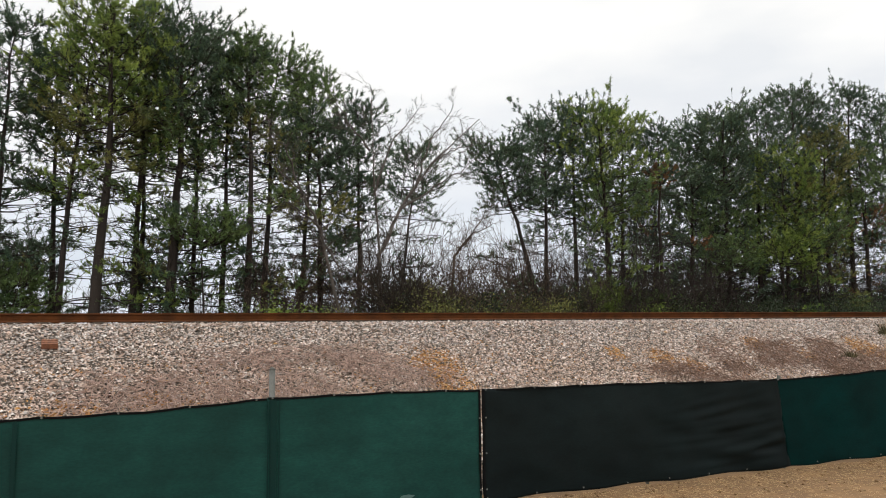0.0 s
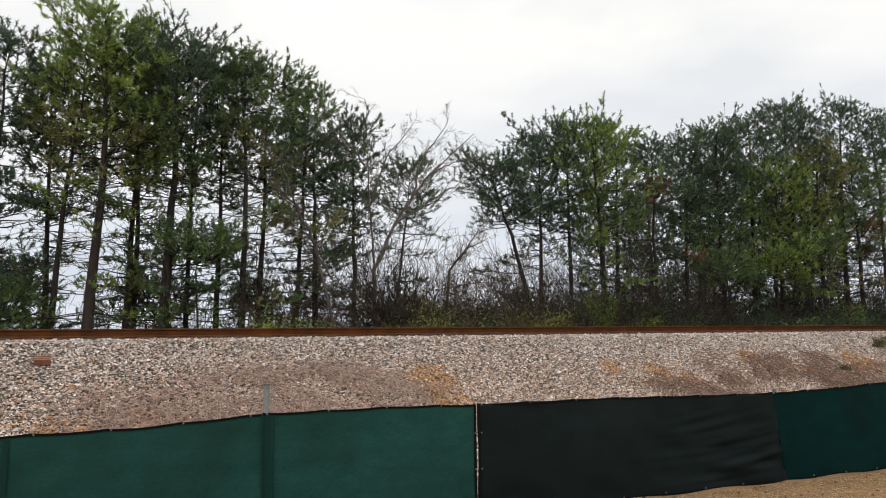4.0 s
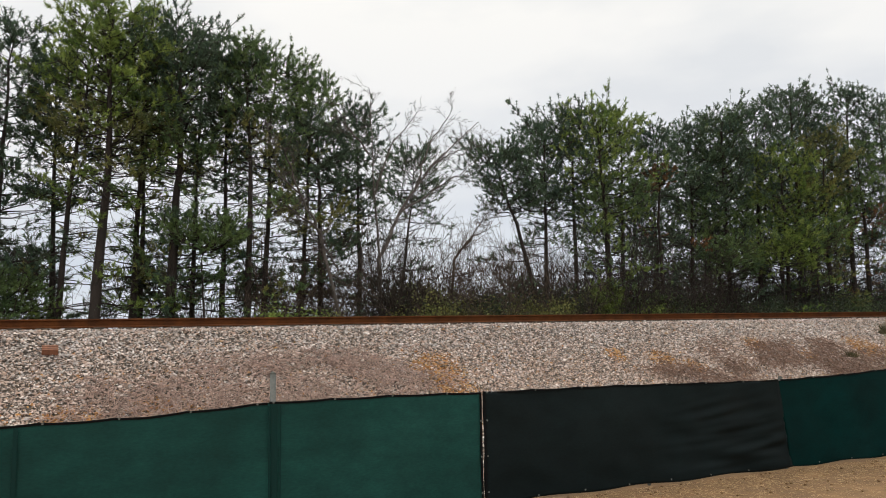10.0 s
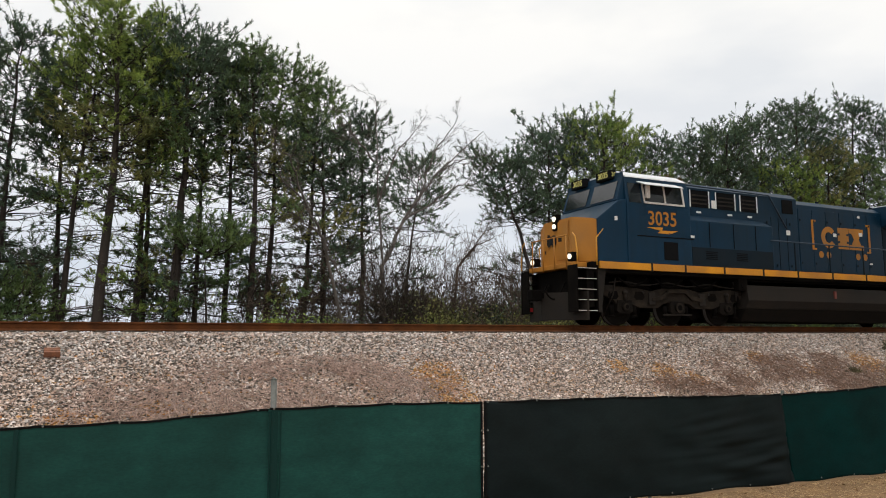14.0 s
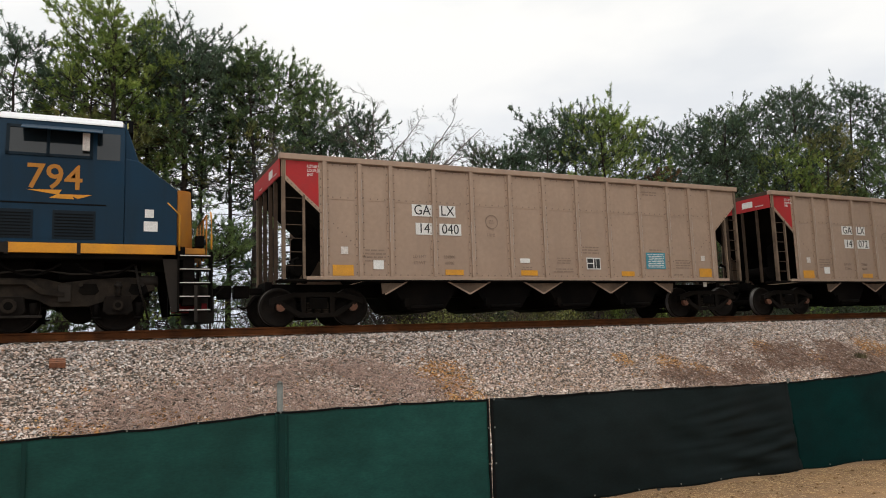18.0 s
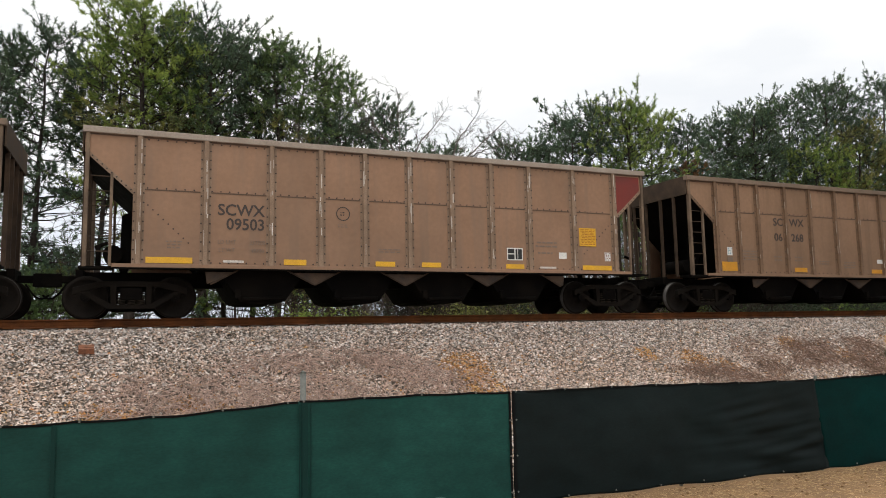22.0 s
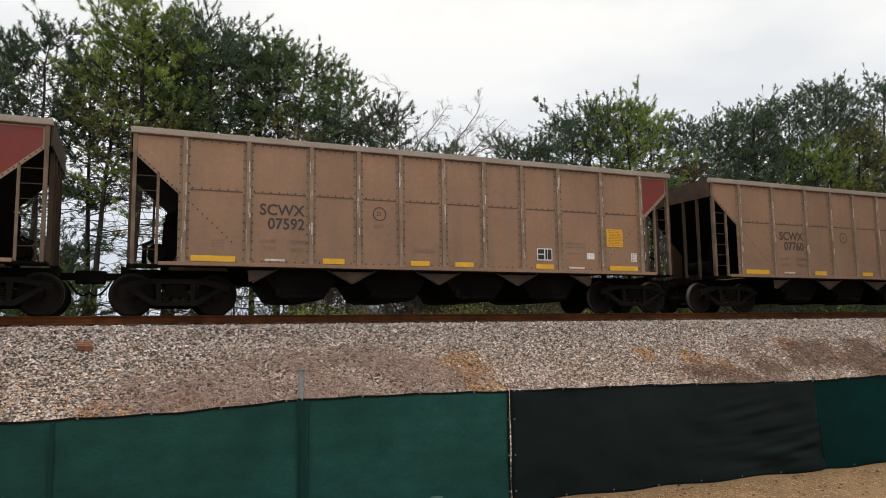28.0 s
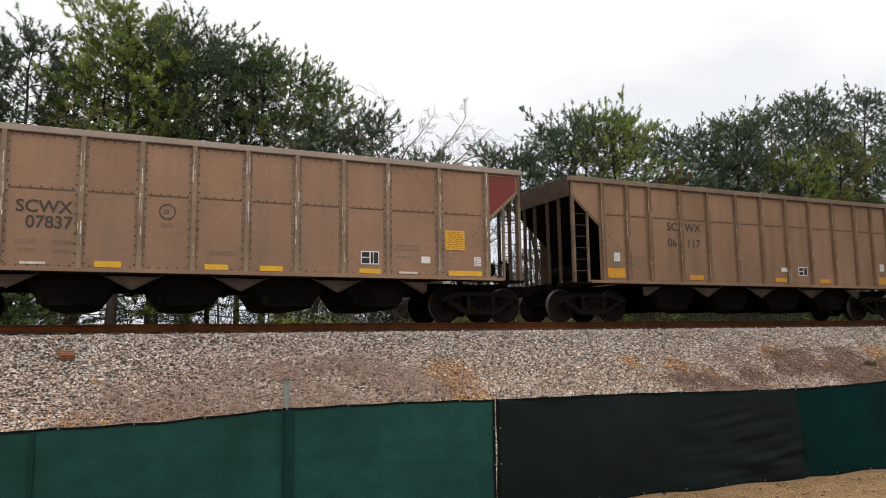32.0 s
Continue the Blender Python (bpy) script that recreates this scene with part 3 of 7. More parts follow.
for x, top in ((4.44, 1.34),):
    bm = bmesh.new()
    bar(bm, (x, fence_y(x) + 0.06, -0.1), (x + 0.02, fence_y(x) + 0.05, top), 0.006, 6)
    part("stake", bm, M_TWIG, fence, "thin stake behind the screen")

# straw and small litter on the bare strip before the fence
n = 12000
p0 = np.stack([rng.uniform(3.0, 14.0, n), 7.0 - np.abs(rng.normal(0, 0.85, n)), rng.uniform(0.004, 0.02, n)], 1)
p0[:, 1] -= 0.052 * (p0[:, 0] - 3.8)
ang = rng.uniform(0, 6.28, n)
p1 = p0 + np.stack([np.cos(ang), np.sin(ang), rng.normal(0, 0.12, n)], 1) * rng.uniform(0.015, 0.055, n)[:, None]
v, f = tubes(p0, p1, np.full(n, 0.0018), np.full(n, 0.0012), 3)
tagged(mesh_np("straw", v, f, [M_STRAW]), "dry straw and small litter along the fence foot", "straw", kind="stuff")
clods = []
for k in range(260):
    x, y = rng.uniform(3.0, 13.0), 7.0 - abs(rng.normal(0, 0.6))
    clods.append((x, y - 0.052 * (x - 3.8), rng.uniform(0.01, 0.03)))
V, F = [], []
for k, (x, y, s) in enumerate(clods):
    o = np.array([(1, 0, 0), (-1, 0, 0), (0, 1, 0), (0, -1, 0), (0, 0, 1), (0, 0, -1)]) * s * rng.uniform(0.6, 1.3, (6, 1)) * [1, 1, 0.6]
    V.append(o + [x, y, s * 0.3])
    F.append(np.array([(0, 2, 4), (2, 1, 4), (1, 3, 4), (3, 0, 4), (2, 0, 5), (1, 2, 5), (3, 1, 5), (0, 3, 5)]) + 6 * k)
tagged(mesh_np("clods", np.concatenate(V), np.concatenate(F), [M_SOIL]), "small tan dirt clods by the fence", "dirt clods", kind="stuff")


# ---- the wood behind the track ----
def pine(x, y, top, base, rad, tint, accent, seed, lean=0.0, thick=0.2, dense=1.0, dead=14, live=0.3, label=""):
    """A tall pine: trunk, rising limbs that end in rounded needle tufts, and half-bare boughs under the crown.
    top and base of the crown are heights in the world; accent: a second needle colour on the crown's lower boughs."""
    r = np.random.default_rng(seed)
    z0 = bank(y) - 0.2
    H, cb = top - (0.9 if x < 14 else 1.4) - z0, max(base - z0, 0.8)
    n = 13
    zs = np.linspace(0, H, n)
    bend = r.normal(0, 0.07, (n, 2)).cumsum(0) * (zs / H)[:, None]
    axis = np.stack([lean * (zs / H) ** 1.2 + bend[:, 0], bend[:, 1], zs], 1)
    rr = thick * (1 - 0.86 * zs / H) * (1 + 0.35 * np.exp(-zs / 0.5))
    tree = empty("pine_tree", pose(x, y, z0, 0, 0, 0), label or "tall pine with bare lower trunk and %s green needle crown" % {"dark": "dark", "mid": "mid", "light": "light", "olive": "olive", "brown": "browning"}[tint], "pine tree", "pines along the track")
    v, f = tubes(axis[:-1], axis[1:], rr[:-1], rr[1:], 9)
    mesh_np("trunk", v, f, [M_BARK], tree, smooth=True)

    def on_axis(z):
        return np.stack([np.interp(z, zs, axis[:, k]) for k in range(3)], -1)

    A, B, RA, RB, T, D, S = [], [], [], [], [], [], []

    def tuft(p, d, second):
        d = d + np.array([0, 0, 0.35])
        T.append(p), D.append(d / np.linalg.norm(d)), S.append(second)

    def limb(p, d, L, w, curl, first, twigs, second, flat):
        """One limb of five lengths; side shoots start at the joint first and end in tufts."""
        m = 5
        for i in range(m):
            q = p + d * L / m * (1 + 0.1 * r.normal()) + r.normal(0, 0.03, 3)
            A.append(p), B.append(q), RA.append(w * (1 - i / m * 0.75)), RB.append(w * (1 - (i + 1) / m * 0.75))
            d = d + np.array([0, 0, curl]) + r.normal(0, 0.11, 3) * [1, 1, flat]
            p = q
            if i < first:
                continue
            for s in range(twigs):
                e = d * 0.55 + r.normal(0, 0.62, 3) * [1, 1, flat] + [0, 0, 0.16]
                e = e / np.linalg.norm(e) * r.uniform(0.35, 0.95)
                A.append(q), B.append(q + e), RA.append(0.014), RB.append(0.007)
                tuft(q + e, e, second)
                if r.uniform() < 0.6:
                    g = e * 0.5 + r.normal(0, 0.26, 3) * [1, 1, flat]
                    A.append(q + e * 0.5), B.append(q + e * 0.5 + g), RA.append(0.010), RB.append(0.006)
                    tuft(q + e * 0.5 + g, g, second)
        tuft(p, d, second)

    nb = int(43 * dense)
    rad *= 1.06
    hz = cb + (H - cb) * np.linspace(0.0, 0.985, nb) ** 0.85
    for k in range(nb):
        u = (hz[k] - cb) / (H - cb)
        a = k * 2.4 + r.normal(0, 0.4)
        reach = rad * (0.5 + 0.5 * math.sin(math.pi * (0.16 + 0.58 * u))) * r.uniform(0.68, 1.02) * (0.62 if u > 0.86 else 1.0)
        rise = 0.02 + 0.55 * u ** 1.5 + r.normal(0, 0.14)
        limb(on_axis(hz[k]), np.array([math.cos(a), math.sin(a), rise]) / math.hypot(1, rise), reach, max(0.02, 0.06 * (1 - u * 0.6) * reach / rad), 0.08, 1 if u > 0.12 else 2, 3, u < 0.30 and r.uniform() < 0.75, 0.75)
    for k in range(6):
        tuft(axis[-1] + r.normal(0, 0.16, 3) - [0, 0, 0.15], np.array([0, 0, 1.0]) + r.normal(0, 0.4, 3), False)
    # boughs under the crown, level and half bare
    for k in range(dead):
        z = r.uniform(min(2.2, cb * 0.5), cb + 0.6)
        a, L = r.uniform(0, 6.28), r.uniform(0.7, 2.9)
        d = np.array([math.cos(a), math.sin(a), r.uniform(-0.10, 0.30)])
        if r.uniform() < live:
            limb(on_axis(z), d, L, 0.040, 0.02, 2, 3, r.uniform() < 0.4, 0.35)
            continue
        p = on_axis(z)
        for i in range(5):
            q = p + d * L / 5 + r.normal(0, 0.05, 3)
            A.append(p), B.append(q), RA.append(0.03 * (1 - i * 0.18)), RB.append(0.03 * (0.82 - i * 0.18))
            if i:
                e = (d * 0.5 + r.normal(0, 0.45, 3)) * r.uniform(0.4, 0.9)
                A.append(q), B.append(q + e), RA.append(0.011), RB.append(0.006)
            d, p = d + r.normal(0, 0.16, 3) - [0, 0, 0.02], q
    v, f = tubes(np.array(A), np.array(B), np.array(RA), np.array(RB), 3)
    mesh_np("limbwork", v, f, [M_BARK], tree)["kind"] = "stuff"
    # each tuft is a burst of long needles round the end of its shoot
    T, D, S = np.array(T), np.array(D), np.array(S)
    nn, wide = (28, 1.35) if y < 38 else (16, 1.8)
    c, along = np.repeat(T, nn, 0), np.repeat(D, nn, 0)
    puff = np.repeat(r.uniform(0.85, 1.25, len(T)), nn)
    c = c + along * r.uniform(-0.22, 0.06, len(c))[:, None]
    d = along * 0.55 + r.normal(0, 0.55, (len(c), 3))
    d /= np.linalg.norm(d, axis=1, keepdims=True)
    L = (r.uniform(0.12, 0.205, len(c)) * puff)[:, None]
    p = np.cross(d, r.normal(size=d.shape))
    p /= np.linalg.norm(p, axis=1, keepdims=True)
    w = (r.uniform(0.010, 0.017, len(c)) * wide)[:, None]
    v = np.stack([c + p * w, c + d * L, c - p * w], 1).reshape(-1, 3)
    ob = mesh_np("crown", v, np.arange(len(v)).reshape(-1, 3), [M_NEEDLE[tint], M_NEEDLE[accent]], tree, np.repeat(S, nn))
    ob["kind"] = "stuff"
    return tree


def bare_tree(x, y, limbs, thick, seed, mat, label, twig=1.0, deep=2):
    """A leafless tree. limbs: courses of (across, up) points, the first one from the ground; fine twigs grow along them."""
    r = np.random.default_rng(seed)
    tree = empty("bare_tree", pose(x, y, bank(y) - 0.1), label, "bare tree", "leafless trees along the track")
    A, B, RA, RB = [], [], [], []

    def grow(p, d, L, w, lev):
        n = 5
        for i in range(n):
            q = p + d * L / n
            A.append(p), B.append(q), RA.append(max(0.006, w * (1 - 0.6 * i / n))), RB.append(max(0.005, w * (0.88 - 0.6 * i / n)))
            d = d + r.normal(0, 0.13, 3) + [0, 0, 0.01]
            d = d / np.linalg.norm(d)
            p = q
            if lev > 0:
                e = d + r.normal(0, 0.55, 3)
                grow(q, e / np.linalg.norm(e), L * r.uniform(0.3, 0.55), w * 0.55, lev - 1)

    for k, course in enumerate(limbs):
        pts = np.array([(a, 0.0, b) for a, b in course])
        s = np.linspace(0, len(pts) - 1, 6 * (len(pts) - 1) + 1)
        line = np.stack([np.interp(s, range(len(pts)), pts[:, i]) for i in range(3)], 1)
        line[:, 1] = np.linspace(0, r.normal(0, 0.6), len(s)) if k else 0
        line[1:] += r.normal(0, 0.045, (len(s) - 1, 3))
        w0 = thick if k == 0 else thick * 0.46
        ws = np.linspace(w0, max(0.012, w0 * 0.13), len(s))
        v, f = tubes(line[:-1], line[1:], ws[:-1], ws[1:], 7)
        mesh_np("limb" if k else "trunk", v, f, [mat], tree, smooth=True)
        for i in range(len(s) - 1):
            if line[i + 1, 2] > (2.6 if k == 0 else 0):
                d = line[i + 1] - line[i]
                d = d / np.linalg.norm(d)
                for q in range(1 if i % 3 else 2):
                    e = d * 0.8 + r.normal(0, 0.6, 3) + [0, 0, 0.05]
                    grow(line[i + 1], e / np.linalg.norm(e), r.uniform(0.45, 1.6) * twig, max(0.009, ws[i] * 0.26), deep)
    v, f = tubes(np.array(A), np.array(B), np.array(RA), np.array(RB), 3)
    mesh_np("branchwork", v, f, [mat], tree)["kind"] = "stuff"
    return tree


def brush(x0, x1, y0, y1, n, hmax, seed, mat, label):
    """Bare stems and twigs that stand close together."""
    r = np.random.default_rng(seed)
    a = np.stack([r.uniform(x0, x1, n), r.uniform(y0, y1, n), np.zeros(n)], 1)
    a[:, 2] = np.interp(a[:, 1], (19.8, 23, 30, 60), (1.95, 0.55, 0.4, 0.4)) - 0.1
    vs, fs, off = [], [], 0
    h = hmax * r.uniform(0.35, 1, n)
    d = np.stack([r.normal(0, 0.22, n), r.normal(0, 0.22, n), np.ones(n)], 1)
    p, w = a, 0.008 + 0.0045 * h
    for i in range(5):
        q = p + d * (h / 5)[:, None]
        v, f = tubes(p, q, w * (1 - i * 0.17), w * (0.83 - i * 0.17), 3)
        vs.append(v), fs.append(f + off)
        off += len(v)
        for s in range(3 if i else 1):
            e = d * 0.7 + r.normal(0, 0.55, (n, 3))
            e = e * (h * r.uniform(0.1, 0.26, n))[:, None]
            v, f = tubes(q, q + e, w * 0.5, w * 0.22, 3)
            vs.append(v), fs.append(f + off)
            off += len(v)
            g = e * 0.5 + r.normal(0, 0.12, (n, 3)) * h[:, None] * 0.5
            v, f = tubes(q + e * 0.6, q + e * 0.6 + g, w * 0.3, w * 0.15, 3)
            vs.append(v), fs.append(f + off)
            off += len(v)
        d, p = d + r.normal(0, 0.16, (n, 3)), q
    tagged(mesh_np("undergrowth", np.concatenate(vs), np.concatenate(fs), [mat]), label, "undergrowth", kind="stuff")


def bush(x, y, h, w, tint, seed, label, n=1500, leaf=1.0):
    r = np.random.default_rng(seed)
    z0 = bank(y)
    ob = empty("bush", pose(x, y, z0), label, "bush", "bushes along the track")
    k = 26
    d = np.stack([r.normal(0, 0.5 * w / h, k), r.normal(0, 0.5 * w / h, k), np.ones(k)], 1) * (h * r.uniform(0.5, 0.95, k))[:, None]
    a = np.stack([r.normal(0, 0.1, k), r.normal(0, 0.1, k), -0.1 * np.ones(k)], 1)
    v, f = tubes(a, a + d, np.full(k, 0.02), np.full(k, 0.006), 4)
    mesh_np("stem_tangle", v, f, [M_BRUSH], ob)["kind"] = "stuff"
    s = r.integers(0, k, n)
    c = a[s] + d[s] * r.uniform(0.35, 1.05, n)[:, None] + r.normal(0, 0.14 * w, (n, 3))
    c[:, 2] = np.abs(c[:, 2])
    e = r.normal(size=(n, 3))
    e[:, 2] = np.abs(e[:, 2]) * 0.8
    e /= np.linalg.norm(e, axis=1, keepdims=True)
    p = np.cross(e, r.normal(size=(n, 3)))
    p /= np.linalg.norm(p, axis=1, keepdims=True)
    L = r.uniform(0.09, 0.2, n)[:, None] * leaf
    v = np.stack([c, c + e * L * 0.5 + p * L * 0.3, c + e * L, c + e * L * 0.5 - p * L * 0.3], 1).reshape(-1, 3)
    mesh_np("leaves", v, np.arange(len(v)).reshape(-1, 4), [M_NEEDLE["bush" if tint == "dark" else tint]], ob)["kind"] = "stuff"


# x, y, top, crown base, crown radius, needles, accent, lean, trunk, density, boughs under the crown
PINES = (
    (-8.6, 36, 15.2, 6.5, 2.4, "dark", "dark", 0.1, 0.20, 1.1, 14), (-6.0, 36.5, 15.6, 7.0, 2.0, "dark", "dark", 0.1, 0.19, 1.0, 14),
    (-4.3, 36, 16.2, 8.0, 1.9, "dark", "dark", 0.4, 0.19, 1.0, 22), (-2.0, 37, 15.0, 9.5, 1.6, "dark", "dark", 0.1, 0.17, 0.8, 16),
    (-1.7, 35.5, 16.2, 10.0, 1.8, "light", "olive", 0.5, 0.17, 0.9, 14), (-0.25, 34, 17.1, 9.7, 2.9, "light", "olive", 0.4, 0.27, 1.4, 20),
    (1.3, 36, 16.4, 10.0, 1.9, "mid", "olive", 0.2, 0.19, 0.9, 16), (1.7, 37, 16.2, 9.4, 1.8, "light", "olive", 0.2, 0.17, 0.8, 14),
    (2.75, 34.5, 16.9, 9.0, 2.5, "dark", "mid", 0.3, 0.28, 1.4, 22), (4.0, 37, 16.6, 9.6, 2.0, "dark", "dark", 0.2, 0.15, 0.9, 14),
    (5.3, 36, 16.0, 9.6, 1.8, "dark", "dark", 0.0, 0.17, 0.9, 18), (6.2, 34.5, 16.6, 10.2, 1.4, "mid", "olive", 0.3, 0.20, 0.6, 14),
    (7.1, 35.5, 16.4, 9.2, 2.1, "mid", "olive", 1.1, 0.18, 1.1, 16), (9.3, 37, 16.0, 9.0, 1.8, "mid", "dark", 0.6, 0.16, 1.0, 12),
    (9.9, 35, 12.8, 6.4, 2.1, "dark", "olive", 0.0, 0.20, 0.95, 24), (12.2, 36, 14.0, 7.4, 1.5, "dark", "dark", 0.1, 0.16, 0.8, 22),
    (15.6, 39, 13.4, 8.2, 1.8, "dark", "dark", 0.9, 0.13, 0.75, 12), (22.8, 34.5, 12.9, 8.4, 2.2, "dark", "dark", -2.5, 0.20, 0.9, 12),
    (23.4, 35.5, 14.8, 8.0, 2.5, "dark", "dark", 0.4, 0.18, 1.1, 14), (26.0, 36, 16.0, 7.8, 2.4, "dark", "mid", 0.1, 0.19, 1.1, 12),
    (26.9, 34, 15.4, 8.2, 2.9, "light", "mid", 0.1, 0.26, 1.5, 16), (30.2, 37, 15.6, 7.6, 2.3, "mid", "light", 0.2, 0.19, 1.0, 12),
    (31.4, 34.5, 15.2, 10.0, 1.1, "dark", "brown", 0.2, 0.16, 0.5, 16), (35.3, 36, 15.8, 7.0, 2.2, "dark", "mid", 0.1, 0.19, 1.1, 14),
    (37.5, 35, 17.0, 7.2, 2.5, "dark", "mid", 0.6, 0.20, 1.2, 16), (39.6, 37, 17.4, 7.0, 2.4, "mid", "dark", 0.2, 0.20, 1.0, 12),
    (41.5, 36, 18.4, 7.6, 2.4, "dark", "mid", 0.3, 0.21, 1.1, 14), (42.2, 34.3, 14.5, 6.6, 2.6, "light", "light", 0.1, 0.20, 1.0, 14),
    (45.6, 36, 20.3, 8.0, 2.6, "dark", "olive", 0.7, 0.23, 1.3, 14), (48.2, 37, 19.6, 8.0, 2.5, "dark", "mid", 0.2, 0.21, 1.1, 12),
    (47.0, 34.6, 16.5, 7.0, 2.2, "olive", "light", 0.1, 0.21, 0.9, 14), (51.4, 36, 20.9, 8.0, 2.7, "dark", "mid", 0.4, 0.24, 1.3, 14),
    (50.6, 34.3, 15.5, 7.6, 2.2, "mid", "brown", 0.1, 0.22, 0.9, 12), (54.6, 35, 19.8, 7.4, 2.8, "dark", "mid", 0.3, 0.24, 1.2, 12),
    (58.5, 36, 20.0, 7.0, 3.0, "mid", "dark", 0.0, 0.24, 1.1, 10), (62.5, 36, 19.5, 7.0, 3.0, "dark", "dark", 0.0, 0.24, 1.0, 8),
    (32.5, 41, 11.0, 4.5, 2.4, "dark", "dark", 0.0, 0.16, 0.8, 8), (36.0, 40, 12.5, 4.0, 2.6, "dark", "dark", 0.0, 0.18, 0.9, 8), (42.0, 40, 13.0, 4.0, 2.8, "dark", "dark", 0.0, 0.18, 0.9, 8), (48.5, 40, 13.5, 4.0, 2.8, "dark", "dark", 0.0, 0.18, 0.9, 8), (54.5, 40, 14.0, 4.0, 2.8, "dark", "dark", 0.0, 0.18, 0.9, 8),
    (38.5, 43, 14.5, 6.0, 2.8, "dark", "dark", 0.0, 0.2, 1.0, 8), (45.0, 44, 16.5, 6.0, 3.0, "dark", "dark", 0.0, 0.2, 1.0, 8),
    (51.5, 44, 17.5, 6.0, 3.0, "dark", "dark", 0.0, 0.2, 1.0, 8), (58.0, 44, 17.5, 6.0, 3.0, "dark", "dark", 0.0, 0.2, 1.0, 8),
)
for k, (x, y, top, base, rad, tint, accent, lean, thick, dense, dead) in enumerate(PINES):
    pine(x, y, top, base, rad, tint, accent, 100 + k, lean, thick, dense * (1.0 if x < 34 else 1.2), int(dead * 3.0), 0.30 if x < 8 else (0.22 if x < 34 else 0.34))
# young pines that keep their low boughs
for k, (x, y, top, base, rad, tint, dense) in enumerate(((-3.4, 35, 4.6, 2.4, 1.5, "mid", 0.5), (-6.5, 34, 6.4, 2.0, 1.7, "dark", 0.6), (4.1, 33.5, 6.9, 5.4, 1.9, "mid", 0.5), (-2.6, 38, 6.2, 4.0, 1.4, "dark", 0.4), (2.6, 38, 5.6, 3.4, 1.6, "dark", 0.4),
                                                         (7.0, 38, 5.4, 3.0, 1.2, "dark", 0.4), (15.9, 37, 5.0, 1.5, 1.2, "olive", 0.6), (26.0, 33.5, 5.0, 1.5, 1.0, "light", 0.6), (30.4, 34, 4.2, 1.5, 1.3, "mid", 0.6), (36.0, 33, 8.0, 5.0, 1.8, "mid", 0.5),
                                                         (40.0, 33, 8.0, 5.4, 2.2, "light", 0.5), (43.5, 33, 9.0, 6.6, 2.2, "mid", 0.45))):
    pine(x, y, top, base, rad, tint, tint, 300 + k, 0.1, 0.08, dense, 4, 0.5, "young pine with low %s boughs" % {"mid": "green", "dark": "dark green", "olive": "olive", "light": "bright green"}[tint])

bare_tree(12.6, 33.5, [[(0.0, 0.0), (-0.13, 5.12), (0.92, 7.45), (2.64, 9.93), (5.53, 12.69)], [(-0.13, 5.12), (-0.5, 8.07), (-0.67, 10.34), (-0.9, 13.51)], [(0.92, 7.45), (3.06, 8.93), (4.89, 10.3)], [(1.79, 8.68), (2.58, 11.27), (3.9, 13.1)], [(-0.5, 8.07), (0.39, 10.74), (1.78, 12.68)], [(-0.67, 10.34), (-1.72, 11.81), (-2.31, 12.74)], [(2.64, 9.93), (3.89, 10.81), (5.76, 11.47)]], 0.13, 31, M_BARKPALE, "leafless tree with pale spreading limbs", 0.8, 2)
bare_tree(10.6, 32.5, [[(-0.0, 0.0), (-1.45, 6.09), (-2.39, 7.88), (-4.18, 9.37)], [(-2.39, 7.88), (-3.16, 9.66), (-4.07, 10.36)], [(-1.45, 6.09), (-2.72, 7.32), (-4.26, 7.47)], [(-0.54, 4.4), (-1.64, 6.34), (-2.71, 6.54)]], 0.10, 9, M_BARKPALE, "leafless pale tree leaning over the brush", 0.8)
bare_tree(16.2, 34, [[(0.0, 0.0), (0.67, 5.33), (1.69, 6.43), (2.9, 7.11)], [(0.67, 5.33), (1.86, 7.05), (2.22, 8.0)], [(0.17, 4.27), (2.18, 4.63), (3.94, 4.99)]], 0.09, 10, M_BRUSH, "leafless brown tree with arching limbs", 0.9)
bare_tree(16.6, 35, [[(0, 0), (0.3, 3.4), (0.9, 6.4)], [(0.2, 2.6), (1.3, 5.6)]], 0.06, 11, M_BARKPALE, "leafless pale sapling in the brush", 0.8)
bare_tree(20.9, 34, [[(0, 0), (0.2, 3.0), (-0.2, 6.6)], [(0.1, 2.2), (-1.0, 4.6)]], 0.07, 12, M_BRUSH, "leafless brown sapling in the brush", 0.8)
bare_tree(8.6, 34, [[(0, 0), (-0.2, 3.0), (0.5, 5.6)], [(0, 2.0), (-1.3, 4.6)]], 0.06, 15, M_BRUSH, "leafless brown sapling in the brush", 0.9)
bare_tree(11.6, 34.5, [[(0, 0), (0.2, 3.0), (0.3, 7.6)], [(0.2, 3.0), (-0.9, 5.4)]], 0.07, 16, M_BARKPALE, "leafless pale sapling in the brush", 0.9)
bare_tree(33.6, 33.5, [[(0, 0), (0.2, 3.2), (0.6, 6.8)], [(0.2, 2.4), (-1.2, 5.4)], [(0.3, 4.0), (1.9, 6.0)]], 0.08, 14, M_BRUSHDARK, "leafless brown sapling in the brush", 1.0)
bare_tree(26.4, 33.0, [[(0, 0), (0.5, 1.8), (0.8, 3.6)]], 0.035, 18, M_BARKPALE, "thin pale leaning stem", 0.4, 1)
brush(7.0, 12.5, 32.5, 36, 150, 5.0, 20, M_BRUSH, "bare brown brush and saplings under the pines")
brush(14.0, 24.0, 32, 36, 420, 4.8, 21, M_BRUSH, "bare brown brush and saplings under the pines")
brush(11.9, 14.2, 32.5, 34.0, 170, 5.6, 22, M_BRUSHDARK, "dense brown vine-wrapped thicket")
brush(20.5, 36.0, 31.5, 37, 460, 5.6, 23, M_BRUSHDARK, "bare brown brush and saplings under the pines")
